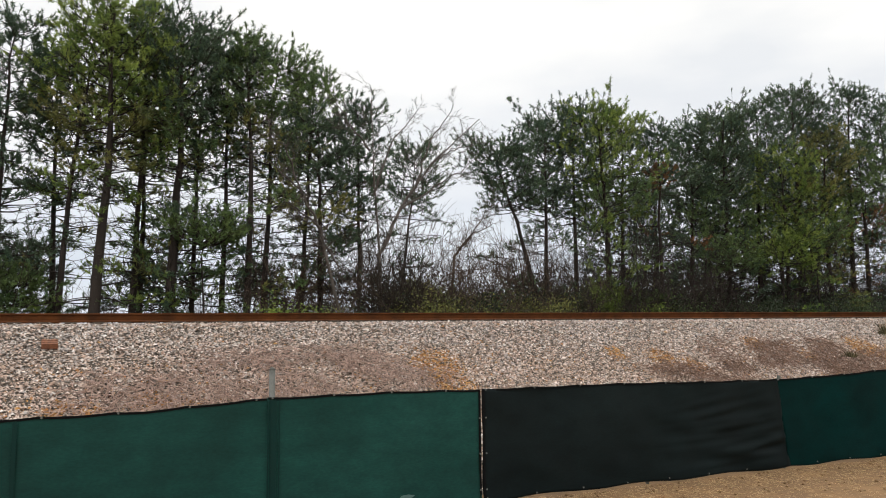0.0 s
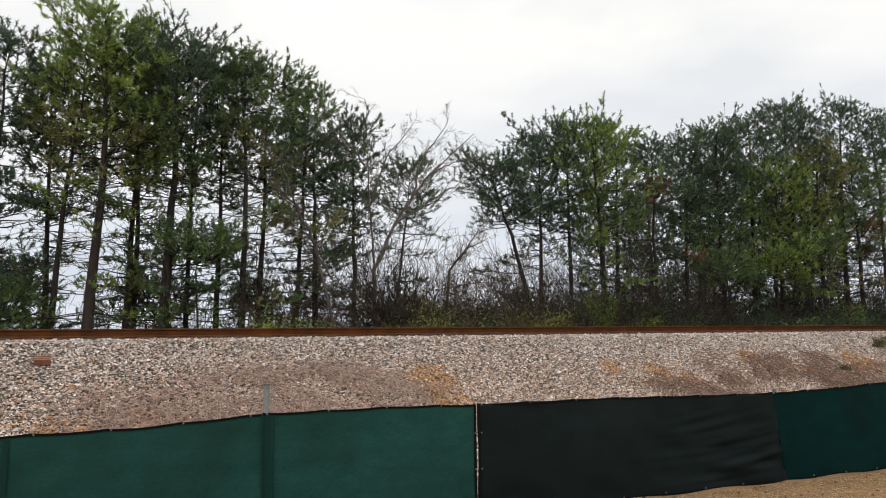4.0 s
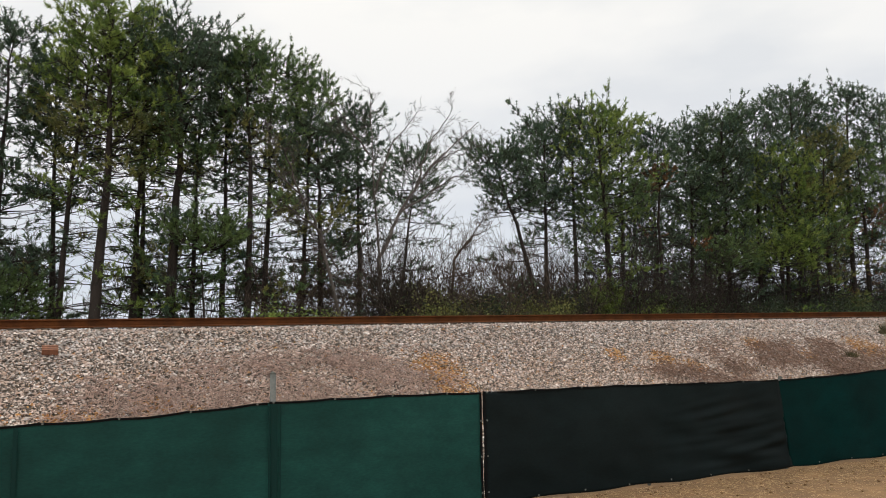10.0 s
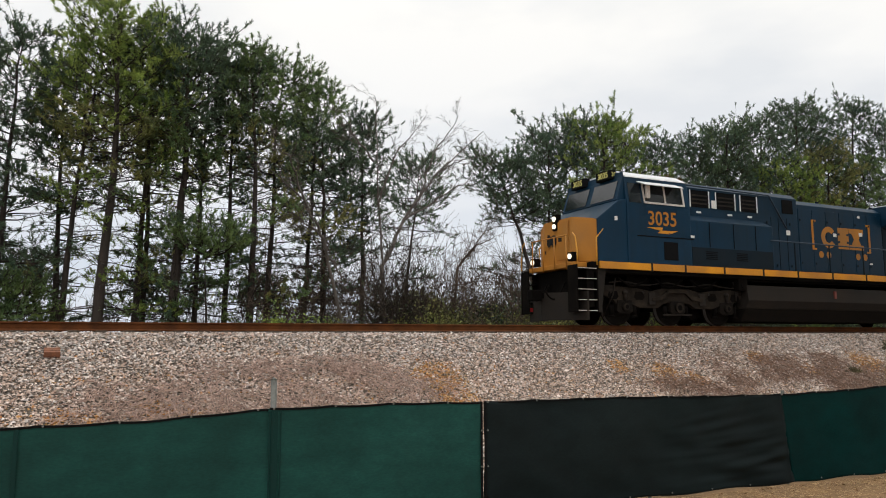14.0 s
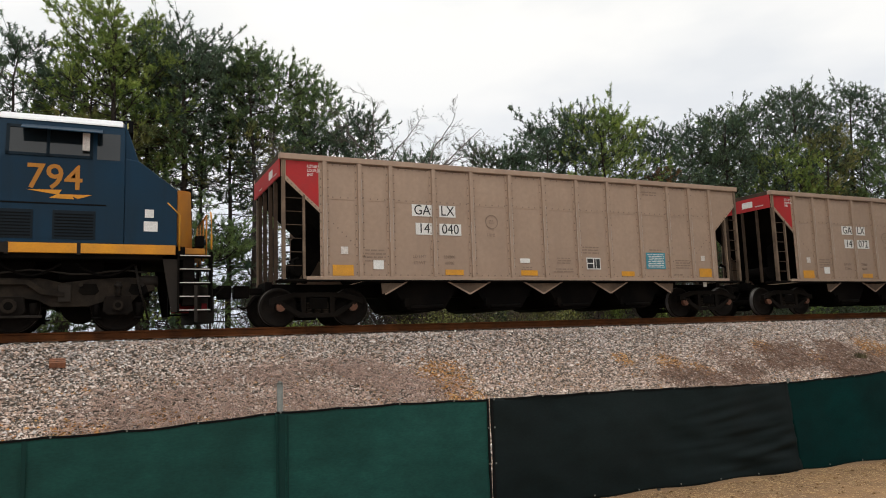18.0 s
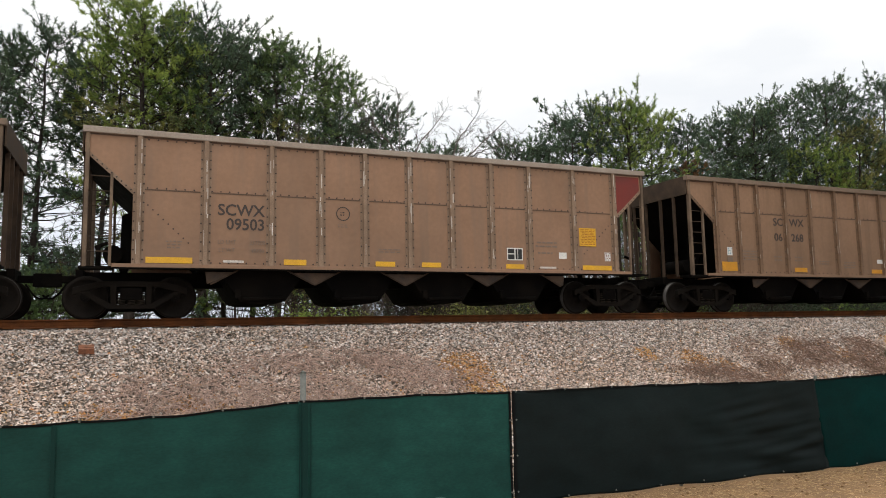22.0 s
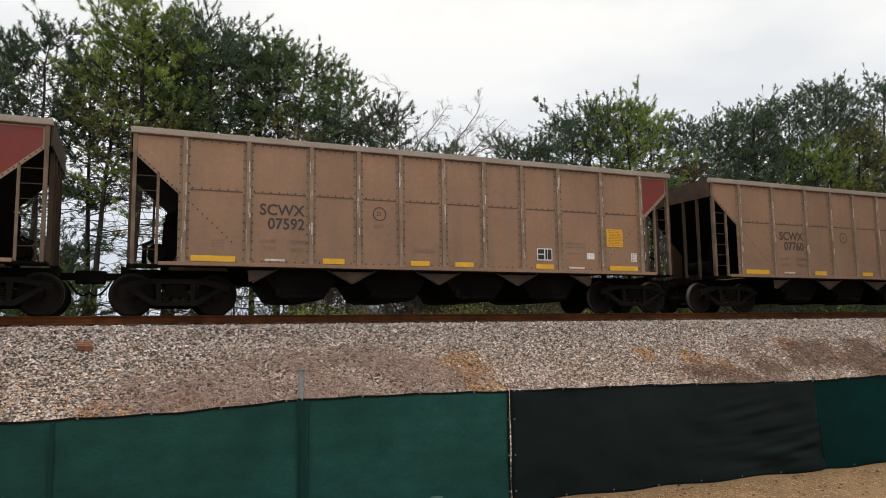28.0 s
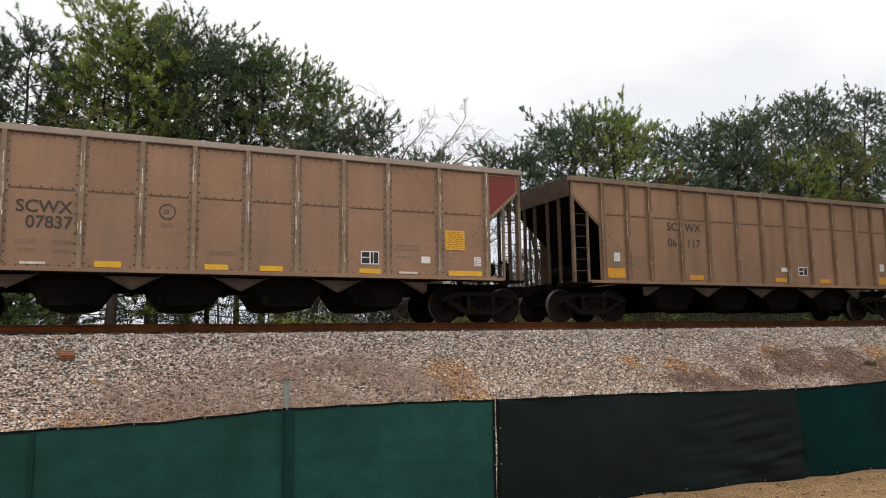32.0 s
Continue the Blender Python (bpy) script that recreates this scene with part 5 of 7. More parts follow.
def hopper(kind, mat, ribmat, ribs, label, seam, marks):
    """An open-top coal hopper: x from its left end, y across, z from the rail head."""
    car = empty("hopper_car", pose(0, TRACK_Y, RAIL_Z), label, "hopper car", "coal hopper cars of the train")
    L = 14.55
    for s in (-1, 1):
        y0, y1 = sorted((s * 1.545, s * 1.565))
        bm = bmesh.new()
        slab(bm, [(0.05, 3.52), (1.0, 2.66), (1.0, 1.14), (L - 1.0, 1.14), (L - 1.0, 2.66), (L - 0.05, 3.52), (L - 0.05, 3.95), (0.05, 3.95)], "y", y0, y1)
        part("side_sheet", bm, mat, car)
        box_part("top_chord", {"s07": M_CHORD, "s06": M_CHORDOLD, "soot": M_CHORDOLD}.get(kind, mat), car, 0, L, *sorted((s * 1.47, s * 1.635)), 3.92, 4.06, 0.018)
        box_part("side_sill", mat, car, 0.62, L - 0.62, *sorted((s * 1.50, s * 1.63)), 1.06, 1.145, 0.008)
        # black strip that paints the shade beneath the sill
        box_part("sill_lip", M_RUN, car, 0.64, L - 0.64, *sorted((s * 1.46, s * 1.636)), 1.035, 1.068, 0.004)
        bm = bmesh.new()
        y0, y1 = sorted((s * 1.56, s * 1.628))
        box(bm, -0.05, 0.05, y0, y1, 1.14, 3.925, 0.012)
        y0, y1 = sorted((s * 1.56, s * 1.574))
        box(bm, -0.115, 0.115, y0, y1, 1.14, 3.925)
        rib = part("rib", bm, ribmat, car)
        rib.matrix_basis = pose(ribs[0], 0, 0)
        for x in ribs[1:]:
            same("rib", rib, car, pose(x, 0, 0))
        # strips along the slanted cut at both ends
        for q in (0, 1):
            bm = bmesh.new()
            pts = [(0.05, 3.50), (1.0, 2.64), (1.0, 2.74), (0.05, 3.60)]
            y0, y1 = sorted((s * 1.56, s * 1.582))
            slab(bm, [(L - x, z) if q else (x, z) for x, z in pts], "y", y0, y1)
            part("slant_strip", bm, ribmat, car)
        box_part("panel_seam", M_SEAM if kind[0] == "s" and kind != "soot" else mat, car, ribs[0], ribs[-1], *sorted((s * 1.56, s * 1.572)), seam - 0.014, seam + 0.014)
        box_part("lap_strip", M_SEAM if kind != "galx" else M_POST, car, 0.12, L - 0.12, *sorted((s * 1.56, s * 1.569)), 3.885, 3.915)
        # corner posts, inner posts and rungs
        for x in (0.10, L - 0.10):
            box_part("corner_post", M_POST, car, x - 0.04, x + 0.04, *sorted((s * 1.49, s * 1.60)), 1.06, 3.93, 0.01)
        for x, top in ((0.58, 3.08), (L - 0.58, 3.08)):
            box_part("inner_post", M_POST, car, x - 0.03, x + 0.03, *sorted((s * 1.52, s * 1.585)), 1.06, top, 0.008)
        for x0, x1 in ((0.12, 0.56), (L - 0.56, L - 0.12)):
            rung = part("rung", bar(bmesh.new(), (x0, s * 1.56, 0), (x1, s * 1.56, 0), 0.012, 6), M_ENDPOST, car)
            rung.matrix_basis = pose(0, 0, 1.40)
            for z in (1.72, 2.04, 2.36, 2.68, 3.0):
                same("rung", rung, car, pose(0, 0, z))
        for x0, x1 in ((0.0, 0.66), (L - 0.66, L)):
            box_part("end_sill", M_RUN, car, x0, x1, *sorted((s * 1.1, s * 1.6)), 1.03, 1.09, 0.01)
    # rivet rows on the near side
    pts = []
    for x in ribs:
        for dx in (-0.093, 0.093):
            pts += [(x + dx, 1.585, 1.24 + 0.205 * k) for k in range(14)]
    for k in range(int(12.2 / 0.19)):
        pts += [(1.1 + 0.19 * k, 1.57, 3.86), (1.1 + 0.19 * k, 1.572, seam + 0.035), (1.1 + 0.19 * k, 1.57, 1.19)]
    for k in range(10):
        pts += [(0.1 + 0.095 * k, 1.59, 3.51 - 0.086 * k), (L - 0.1 - 0.095 * k, 1.59, 3.51 - 0.086 * k)]
    for k in range(9):
        pts += [(1.30 + 0.105 * k, 1.57, 2.42 - 0.1 * k), (L - 1.30 - 0.105 * k, 1.57, 2.42 - 0.1 * k)]
    P = np.array(pts)
    r = 0.022
    oct_ = np.array([(r, 0, 0), (-r, 0, 0), (0, 0, r), (0, 0, -r), (0, 0.010, 0)])
    v = (P[:, None] + oct_[None]) * [1, -1, 1]
    f = np.array([(0, 2, 4), (2, 1, 4), (1, 3, 4), (3, 0, 4)])
    ob = mesh_np("rivets", v.reshape(-1, 3), (np.arange(len(P))[:, None, None] * 5 + f[None]).reshape(-1, 3), [M_RIVETTAN if kind == "galx" else M_RIVET], car)
    ob["kind"] = "stuff"
    # ends: chord, end sheet, slope sheet, posts
    for q in (0, 1):
        def X(x):
            return L - x if q else x
        a, b = sorted((X(0.0), X(0.14)))
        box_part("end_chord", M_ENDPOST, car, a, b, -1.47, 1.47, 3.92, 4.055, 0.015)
        # slope sheet and end gear in near-black M_RUN, painting the open end's shade
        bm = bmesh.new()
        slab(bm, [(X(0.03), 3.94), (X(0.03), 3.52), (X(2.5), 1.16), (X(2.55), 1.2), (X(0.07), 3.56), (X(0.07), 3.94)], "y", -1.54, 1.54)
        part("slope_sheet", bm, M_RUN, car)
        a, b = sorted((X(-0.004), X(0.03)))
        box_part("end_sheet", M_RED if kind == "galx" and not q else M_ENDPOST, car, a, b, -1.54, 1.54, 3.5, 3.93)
        if kind == "galx" and not q:
            box_part("white_label", M_WHITE, car, -0.010, -0.005, -0.86, -0.42, 3.62, 3.82)
            for y in (-1.3, 0.5):
                box_part("stencil_print", M_CHALK, car, -0.009, -0.005, y, y + 0.34, 3.60, 3.63)
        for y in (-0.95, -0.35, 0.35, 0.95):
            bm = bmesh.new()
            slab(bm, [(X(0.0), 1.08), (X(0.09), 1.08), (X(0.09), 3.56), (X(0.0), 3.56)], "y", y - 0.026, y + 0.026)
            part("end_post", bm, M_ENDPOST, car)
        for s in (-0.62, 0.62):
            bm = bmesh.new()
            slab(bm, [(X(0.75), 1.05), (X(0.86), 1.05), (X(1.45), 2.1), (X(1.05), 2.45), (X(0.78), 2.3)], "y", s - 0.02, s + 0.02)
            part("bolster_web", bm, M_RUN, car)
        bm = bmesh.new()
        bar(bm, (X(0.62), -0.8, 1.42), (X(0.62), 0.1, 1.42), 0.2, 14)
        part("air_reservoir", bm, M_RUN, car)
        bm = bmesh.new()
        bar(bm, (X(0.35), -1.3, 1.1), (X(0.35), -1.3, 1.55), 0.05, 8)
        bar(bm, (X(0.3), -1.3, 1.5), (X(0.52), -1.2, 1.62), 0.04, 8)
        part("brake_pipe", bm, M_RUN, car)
        # coupler and hose
        bm = bmesh.new()
        a, b = sorted((X(0.1), X(-0.45)))
        box(bm, a, b, -0.09, 0.09, 0.82, 0.98, 0.02)
        a, b = sorted((X(-0.42), X(-0.80)))
        slab(bm, [(a, -0.17), (b, -0.12), (b, 0.14), (a, 0.17)], "z", 0.73, 1.03, 0.03)
        part("coupler", bm, M_RUN, car)
        bm = bmesh.new()
        pipe(bm, [(X(-0.3 - 0.065 * k), -0.3, 0.78 - 0.32 * math.sin(k / 7 * 2.3)) for k in range(8)], 0.022, 6)
        part("air_hose", bm, M_RUN, car)
        a, b = sorted((X(-0.12), X(0.05)))
        box_part("striker", M_RUN, car, a, b, -0.5, 0.5, 0.86, 1.1, 0.02)
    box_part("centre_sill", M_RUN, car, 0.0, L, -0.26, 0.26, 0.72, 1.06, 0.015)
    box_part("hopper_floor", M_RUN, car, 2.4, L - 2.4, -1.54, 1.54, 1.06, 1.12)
    # pockets with their gates, and the webs between them: pale on galx, elsewhere darkened for shade
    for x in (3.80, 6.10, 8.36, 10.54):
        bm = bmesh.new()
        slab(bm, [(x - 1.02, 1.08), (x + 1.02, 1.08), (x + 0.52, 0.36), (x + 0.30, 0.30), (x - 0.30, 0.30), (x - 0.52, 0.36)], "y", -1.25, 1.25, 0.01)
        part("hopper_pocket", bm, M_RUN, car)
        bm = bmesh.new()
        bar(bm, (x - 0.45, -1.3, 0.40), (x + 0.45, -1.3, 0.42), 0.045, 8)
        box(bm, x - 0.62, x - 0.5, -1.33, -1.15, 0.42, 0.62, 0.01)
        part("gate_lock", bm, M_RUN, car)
    for x, lo, hi in ((2.62, -0.12, 0.62), (4.96, -0.64, 0.64), (7.22, -0.64, 0.64), (9.48, -0.64, 0.64), (11.7, -0.62, 0.12)):
        for s in (-1, 1):
            y0, y1 = sorted((s * 1.44, s * 1.46))
            bm = bmesh.new()
            slab(bm, [(x + lo * 0.9, 1.0), (x + hi * 0.9, 1.0), (x + (0.04 if abs(lo) > 0.2 else lo * 0.6), 0.74), (x - (0.04 if abs(hi) > 0.2 else -hi * 0.6), 0.74)], "y", y0, y1)
            web = part("hopper_web", bm, M_WEB if kind != "galx" else M_POST, car)
            for e in (lo, hi):
                if abs(e) > 0.2:
                    bm = bmesh.new()
                    y2, y3 = sorted((s * 1.44, s * 1.475))
                    sg = 1 if e > 0 else -1
                    slab(bm, [(x + e, 1.07), (x + e + sg * 0.06, 1.07), (x + sg * 0.04, 0.722), (x, 0.712), (x, 0.745)], "y", y2, y3)
                    part("web_flange", bm, M_ENDPOST if kind != "galx" else mat, web)
    for xc in (1.02, L - 1.06):
        freight_truck(car, xc, M_CAP if kind == "galx" else M_RUN)
    marks(car)
    return car


def plate(name, mat, car, x, z, w, h, label="", y=-1.575, t=0.004):
    return box_part(name, mat, car, x - w / 2, x + w / 2, y - t, y, z - h / 2, z + h / 2, 0.0, label)


def acid_box(car, x, z, s=1.0):
    """The white-framed black stencil with three fields."""
    b = plate("stencil_box", M_WHITE, car, x, z, 0.52 * s, 0.36 * s, "white-framed black stencil")
    for x0, x1, z0, z1 in ((-0.23, -0.02, 0.02, 0.15), (-0.23, -0.02, -0.15, -0.01), (0.02, 0.08, -0.15, 0.15), (0.1, 0.23, -0.15, 0.15)):
        box_part("field", M_BLACK, b, x + x0 * s, x + x1 * s, -1.583, -1.579, z + z0 * s, z + z1 * s)


def ring(car, x, z, r, mat, y=-1.575):
    bm = bmesh.new()
    n = 28
    rows = [[bm.verts.new((x + q * math.cos(2 * math.pi * k / n), yy, z + q * math.sin(2 * math.pi * k / n))) for k in range(n)] for q, yy in ((r, y), (r, y - 0.004), (r - 0.022, y - 0.004), (r - 0.022, y))]
    for a in range(4):
        for k in range(n):
            bm.faces.new((rows[a][k], rows[a][(k + 1) % n], rows[(a + 1) % 4][(k + 1) % n], rows[(a + 1) % 4][k]))
    part("round_stencil", bm, mat, car)
    label_bars(x, z + 0.06, r * 0.9, 0.12, 2, y, mat, car)


def corner_red(car, left, mat, x0=0.1):
    L = 14.55
    bm = bmesh.new()
    pts = [(x0, 3.90), (0.94, 3.90), (0.94, 2.78), (x0, 3.54)]
    slab(bm, [(x, z) if left else (L - x, z) for x, z in pts], "y", -1.5705, -1.5655)
    part("corner_panel", bm, mat, car, "red painted corner panel")


def galx_marks(car):
    corner_red(car, True, M_RED, 0.16)
    for k, w in enumerate(("ROTARY", "COUPLER", "END")):
        lettering(w, 0.105, 0.66, 3.78 - 0.1 * k, -1.572, M_WHITE, car, align="LEFT", squeeze=0.72)
    plate("reflector", M_YEL, car, 1.52, 1.30, 0.52, 0.26)
    plate("reflector", M_YEL, car, 4.48, 1.27, 0.52, 0.14)
    plate("reflector", M_YEL, car, 6.72, 1.27, 0.52, 0.14)
    plate("reflector", M_YEL, car, 10.05, 1.27, 0.46, 0.14)
    plate("reflector", M_YEL, car, 13.02, 1.32, 0.50, 0.26)
    plate("white_label", M_WHITE, car, 2.42, 1.44, 0.27, 0.22)
    plate("grey_label", M_SHINE, car, 1.56, 1.78, 0.18, 0.18)
    plate("grey_label", M_SHINE, car, 12.95, 1.76, 0.16, 0.16)
    plate("white_label", M_WHITE, car, 6.60, 1.60, 0.30, 0.12)
    acid_box(car, 8.85, 1.55, 0.92)
    plate("jacking_pad", M_WHITE, car, 13.03, 1.0, 0.14, 0.2, "white painted jacking pad", y=-1.5)
    sg = plate("teal_sign", M_TEALSIGN, car, 11.1, 1.66, 0.72, 0.48, "teal label with white print")
    label_bars(11.1, 1.87, 0.62, 0.42, 8, -1.58, M_WHITE, sg)
    ring(car, 5.62, 2.62, 0.19, M_FAINT)
    rr = random.Random(8)
    for x in A_RIBS:
        for e in (-0.05, 0.038):
            z, h = rr.uniform(2.0, 3.0), rr.uniform(0.9, 1.8)
            box_part("worn_edge", M_WORN, car, x + e, x + e + 0.012, -1.632, -1.627, z - h / 2, z + h / 2)
    for x, z, w, h, n in ((2.3, 1.84, 0.62, 0.34, 4), (8.75, 2.05, 0.6, 0.24, 3), (7.85, 1.72, 0.5, 0.2, 3), (7.85, 1.42, 0.7, 0.14, 2), (11.1, 2.02, 0.5, 0.16, 2), (12.1, 1.72, 0.6, 0.3, 4), (11.0, 3.75, 0.6, 0.16, 2), (5.6, 2.32, 0.3, 0.1, 2), (6.65, 1.45, 0.34, 0.12, 2), (11.9, 1.3, 0.5, 0.1, 1)):
        label_bars(x, z, w, h, n, -1.57, M_FAINT, car)


def s06_marks(car):
    corner_red(car, False, M_REDOLD, 0.2)
    for k, w in enumerate(("ROTARY", "COUPLER", "END")):
        lettering(w, 0.1, 13.70, 3.76 - 0.1 * k, -1.572, M_CHALK, car, align="LEFT", squeeze=0.6)
    for x, w, h in ((1.52, 0.6, 0.28), (4.48, 0.54, 0.14), (8.0, 0.5, 0.13), (10.05, 0.5, 0.13), (13.0, 0.55, 0.26)):
        plate("reflector", M_YEL, car, x, 1.22 + h / 2, w, h)
    for x, z in ((1.55, 1.82), (12.93, 1.80)):
        b = plate("white_label", M_WHITE, car, x, z, 0.2, 0.25)
        label_bars(x, z + 0.1, 0.16, 0.2, 4, -1.58, M_TEALSIGN, b)
        plate("small_label", M_FADED, car, x, z - 0.25, 0.22, 0.16)
    plate("white_label", M_WHITE, car, 8.2, 1.62, 0.32, 0.13)
    acid_box(car, 9.02, 1.58, 0.8)
    rr = random.Random(5)
    for x in A_RIBS:
        for k in range(3):
            z, h, e = rr.uniform(1.4, 3.6), rr.uniform(0.12, 0.5), rr.choice((-0.05, 0.04))
            box_part("worn_edge", M_WORN, car, x + e, x + e + 0.012, -1.632, -1.627, z - h / 2, z + h / 2)
    for x, z, w, h, n in ((2.35, 1.88, 0.6, 0.34, 4), (3.55, 1.74, 0.4, 0.2, 2), (4.4, 1.74, 0.4, 0.2, 2), (5.5, 1.62, 0.5, 0.16, 2), (6.7, 1.6, 0.6, 0.24, 3), (9.3, 2.05, 0.6, 0.2, 2), (12.1, 1.78, 0.55, 0.3, 4), (12.1, 1.34, 0.5, 0.1, 1)):
        label_bars(x, z, w, h, n, -1.57, M_FADED, car)


def s07_marks(car):
    L = 14.55
    bm = bmesh.new()
    slab(bm, [(13.56, 3.86), (L - 0.18, 3.86), (L - 0.18, 3.40), (13.56, 2.78)], "y", -1.5705, -1.5655)
    part("corner_panel", bm, M_REDOLD, car, "faded red painted corner panel")
    for x0, x1, h in ((1.28, 2.23, 0.13), (4.22, 4.74, 0.13), (6.42, 6.92, 0.12), (7.62, 8.14, 0.12), (9.98, 10.52, 0.12), (12.35, 13.3, 0.13)):
        plate("reflector", M_YELNEW, car, (x0 + x1) / 2, 1.235, x1 - x0, h)
    plate("worn_strip", M_SHINE, car, 3.1, 1.23, 0.45, 0.05)
    plate("worn_strip", M_SHINE, car, 11.25, 1.22, 0.5, 0.05)
    acid_box(car, 10.25, 1.56, 0.9)
    plate("white_label", M_WHITE, car, 11.72, 1.55, 0.24, 0.17)
    w = plate("white_label", M_WHITE, car, 13.18, 1.55, 0.19, 0.24)
    label_bars(13.18, 1.66, 0.17, 0.22, 5, -1.58, M_REDOLD, w)
    y = plate("yellow_sign", M_YELNEW, car, 12.54, 2.08, 0.54, 0.50, "yellow notice with rows of print")
    label_bars(12.54, 2.31, 0.48, 0.45, 10, -1.58, M_GOLD, y)
    ring(car, 5.62, 2.42, 0.17, M_DKTXT)
    label_bars(5.62, 2.18, 0.3, 0.1, 2, -1.57, M_FADED, car)
    for x, z, w, h, n in ((1.85, 1.68, 0.36, 0.2, 3), (11.2, 1.94, 0.7, 0.2, 2), (11.2, 1.66, 0.5, 0.1, 1), (6.75, 1.62, 0.6, 0.12, 2)):
        label_bars(x, z, w, h, n, -1.57, M_FADED, car)
    rr = random.Random(3)
    for x in B_RIBS:
        for k in range(7):
            z, h, e = rr.uniform(1.35, 3.75), rr.uniform(0.08, 0.38), rr.choice((-0.046, -0.03, 0.0, 0.022))
            box_part("worn_patch", M_SHINE if rr.uniform(0, 1) < 0.35 else M_WORN, car, x + e, x + e + rr.uniform(0.010, 0.026), -1.632, -1.627, z - h / 2, z + h / 2)


def soot_marks(car):
    L = 14.55
    bm = bmesh.new()
    slab(bm, [(12.25, 3.90), (13.3, 3.90), (13.3, 3.02), (12.25, 3.02)], "y", -1.5705, -1.5655)
    slab(bm, [(13.58, 3.90), (L - 0.16, 3.90), (L - 0.16, 3.5), (13.58, 2.9)], "y", -1.5705, -1.5655)
    part("corner_panel", bm, M_BLUEOLD, car, "faded dark blue corner panel")
    for x, w in ((5.3, 0.52), (7.9, 0.5), (9.05, 0.5), (11.3, 0.5)):
        plate("reflector", M_YELNEW, car, x, 1.24, w, 0.13)
    for x in (1.45, 13.15):
        plate("reflector", M_YELNEW, car, x, 1.55, 0.2, 0.52)
    acid_box(car, 11.0 - 1.05 + 1.8, 1.58, 0.8)
    plate("white_label", M_WHITE, car, 12.6 - 0.1, 1.92, 0.5, 0.42)
    plate("white_label", M_WHITE, car, 12.35, 1.40, 0.24, 0.17)
    plate("worn_strip", M_SHINE, car, 3.6, 1.24, 0.5, 0.09)
    plate("worn_strip", M_SHINE, car, 9.9, 1.2, 0.45, 0.07)
    plate("worn_strip", M_SHINE, car, 11.9, 1.2, 0.45, 0.07)
    rr = random.Random(9)
    for x in B_RIBS:
        for z, p in ((3.82, 1.0), (3.6, 0.5), (3.2, 0.3), (2.9, 0.3), (2.62, 1.0), (2.45, 0.6), (2.0, 0.2), (1.6, 0.3), (1.26, 0.7)):
            h, e = rr.uniform(0.05, 0.22), rr.uniform(-0.048, -0.01)
            if rr.uniform(0, 1) < p:
                box_part("worn_patch", M_SHINE, car, x + e, x + e + rr.uniform(0.025, 0.055), -1.632, -1.627, z - h / 2, z + h / 2)
    box_part("worn_patch", M_SHINE, car, 7.30, 7.325, -1.634, -1.627, 2.4, 3.6)
    for x, z, w, h, n in ((2.0, 1.62, 0.4, 0.16, 2), (8.4, 1.5, 0.5, 0.14, 2), (10.3, 2.5, 0.08, 0.6, 1)):
        label_bars(x, z, w, h, n, -1.57, M_FADED, car)


def galx_number(car, a, b):
    for x, z, t, w in ((3.62, 2.84, "GA", 0.56), (4.33, 2.84, "LX", 0.46), (3.66, 2.37, "14", 0.46), (4.40, 2.37, b, 0.62)):
        p = plate("number_panel", M_WHITE, car, x, z, w, 0.3, "white number panel")
        lettering(t, 0.36, x, z, -1.582, M_BLACK, p, squeeze=0.92)
    for x, t in ((3.52, "LD LMT"), (4.35, "237300"), (3.52, "LT WT"), (4.35, "48700")):
        lettering(t, 0.12, x, 1.66 if "LD" in t or "237" in t else 1.5, -1.57, M_FAINT, car, squeeze=0.9)


def s06_number(car, number, mat=None):
    for x, z, t in ((3.62, 2.78, "SC"), (4.42, 2.78, "WX"), (3.60, 2.30, number[:2]), (4.42, 2.30, number[2:])):
        lettering(t, 0.34, x, z, -1.572, mat or M_DKTXT, car, squeeze=1.05, bold=0.004)


def s07_number(car, number):
    lettering("SCWX", 0.36, 3.26, 2.38, -1.572, M_DKTXT, car, squeeze=0.98, bold=0.006)
    lettering(number, 0.36, 3.36, 2.06, -1.572, M_DKTXT, car, squeeze=0.95, bold=0.006)
    for x, z, t in ((2.95, 1.66, "LD LMT"), (3.62, 1.66, "237300"), (2.95, 1.48, "LT WT"), (3.62, 1.48, "48700")):
        lettering(t, 0.13, x, z, -1.572, M_FADED, car, squeeze=0.9)


def soot_number(car):
    for x, z, t, m in ((3.55, 2.55, "TI", M_CHALKOLD), (4.42, 2.55, "LX", M_CHALKOLD), (3.25, 2.12, "9749", M_BLACK), (4.45, 2.12, "0018", M_CHALKOLD)):
        lettering(t, 0.34, x, z, -1.572, m, car, bold=0.006)


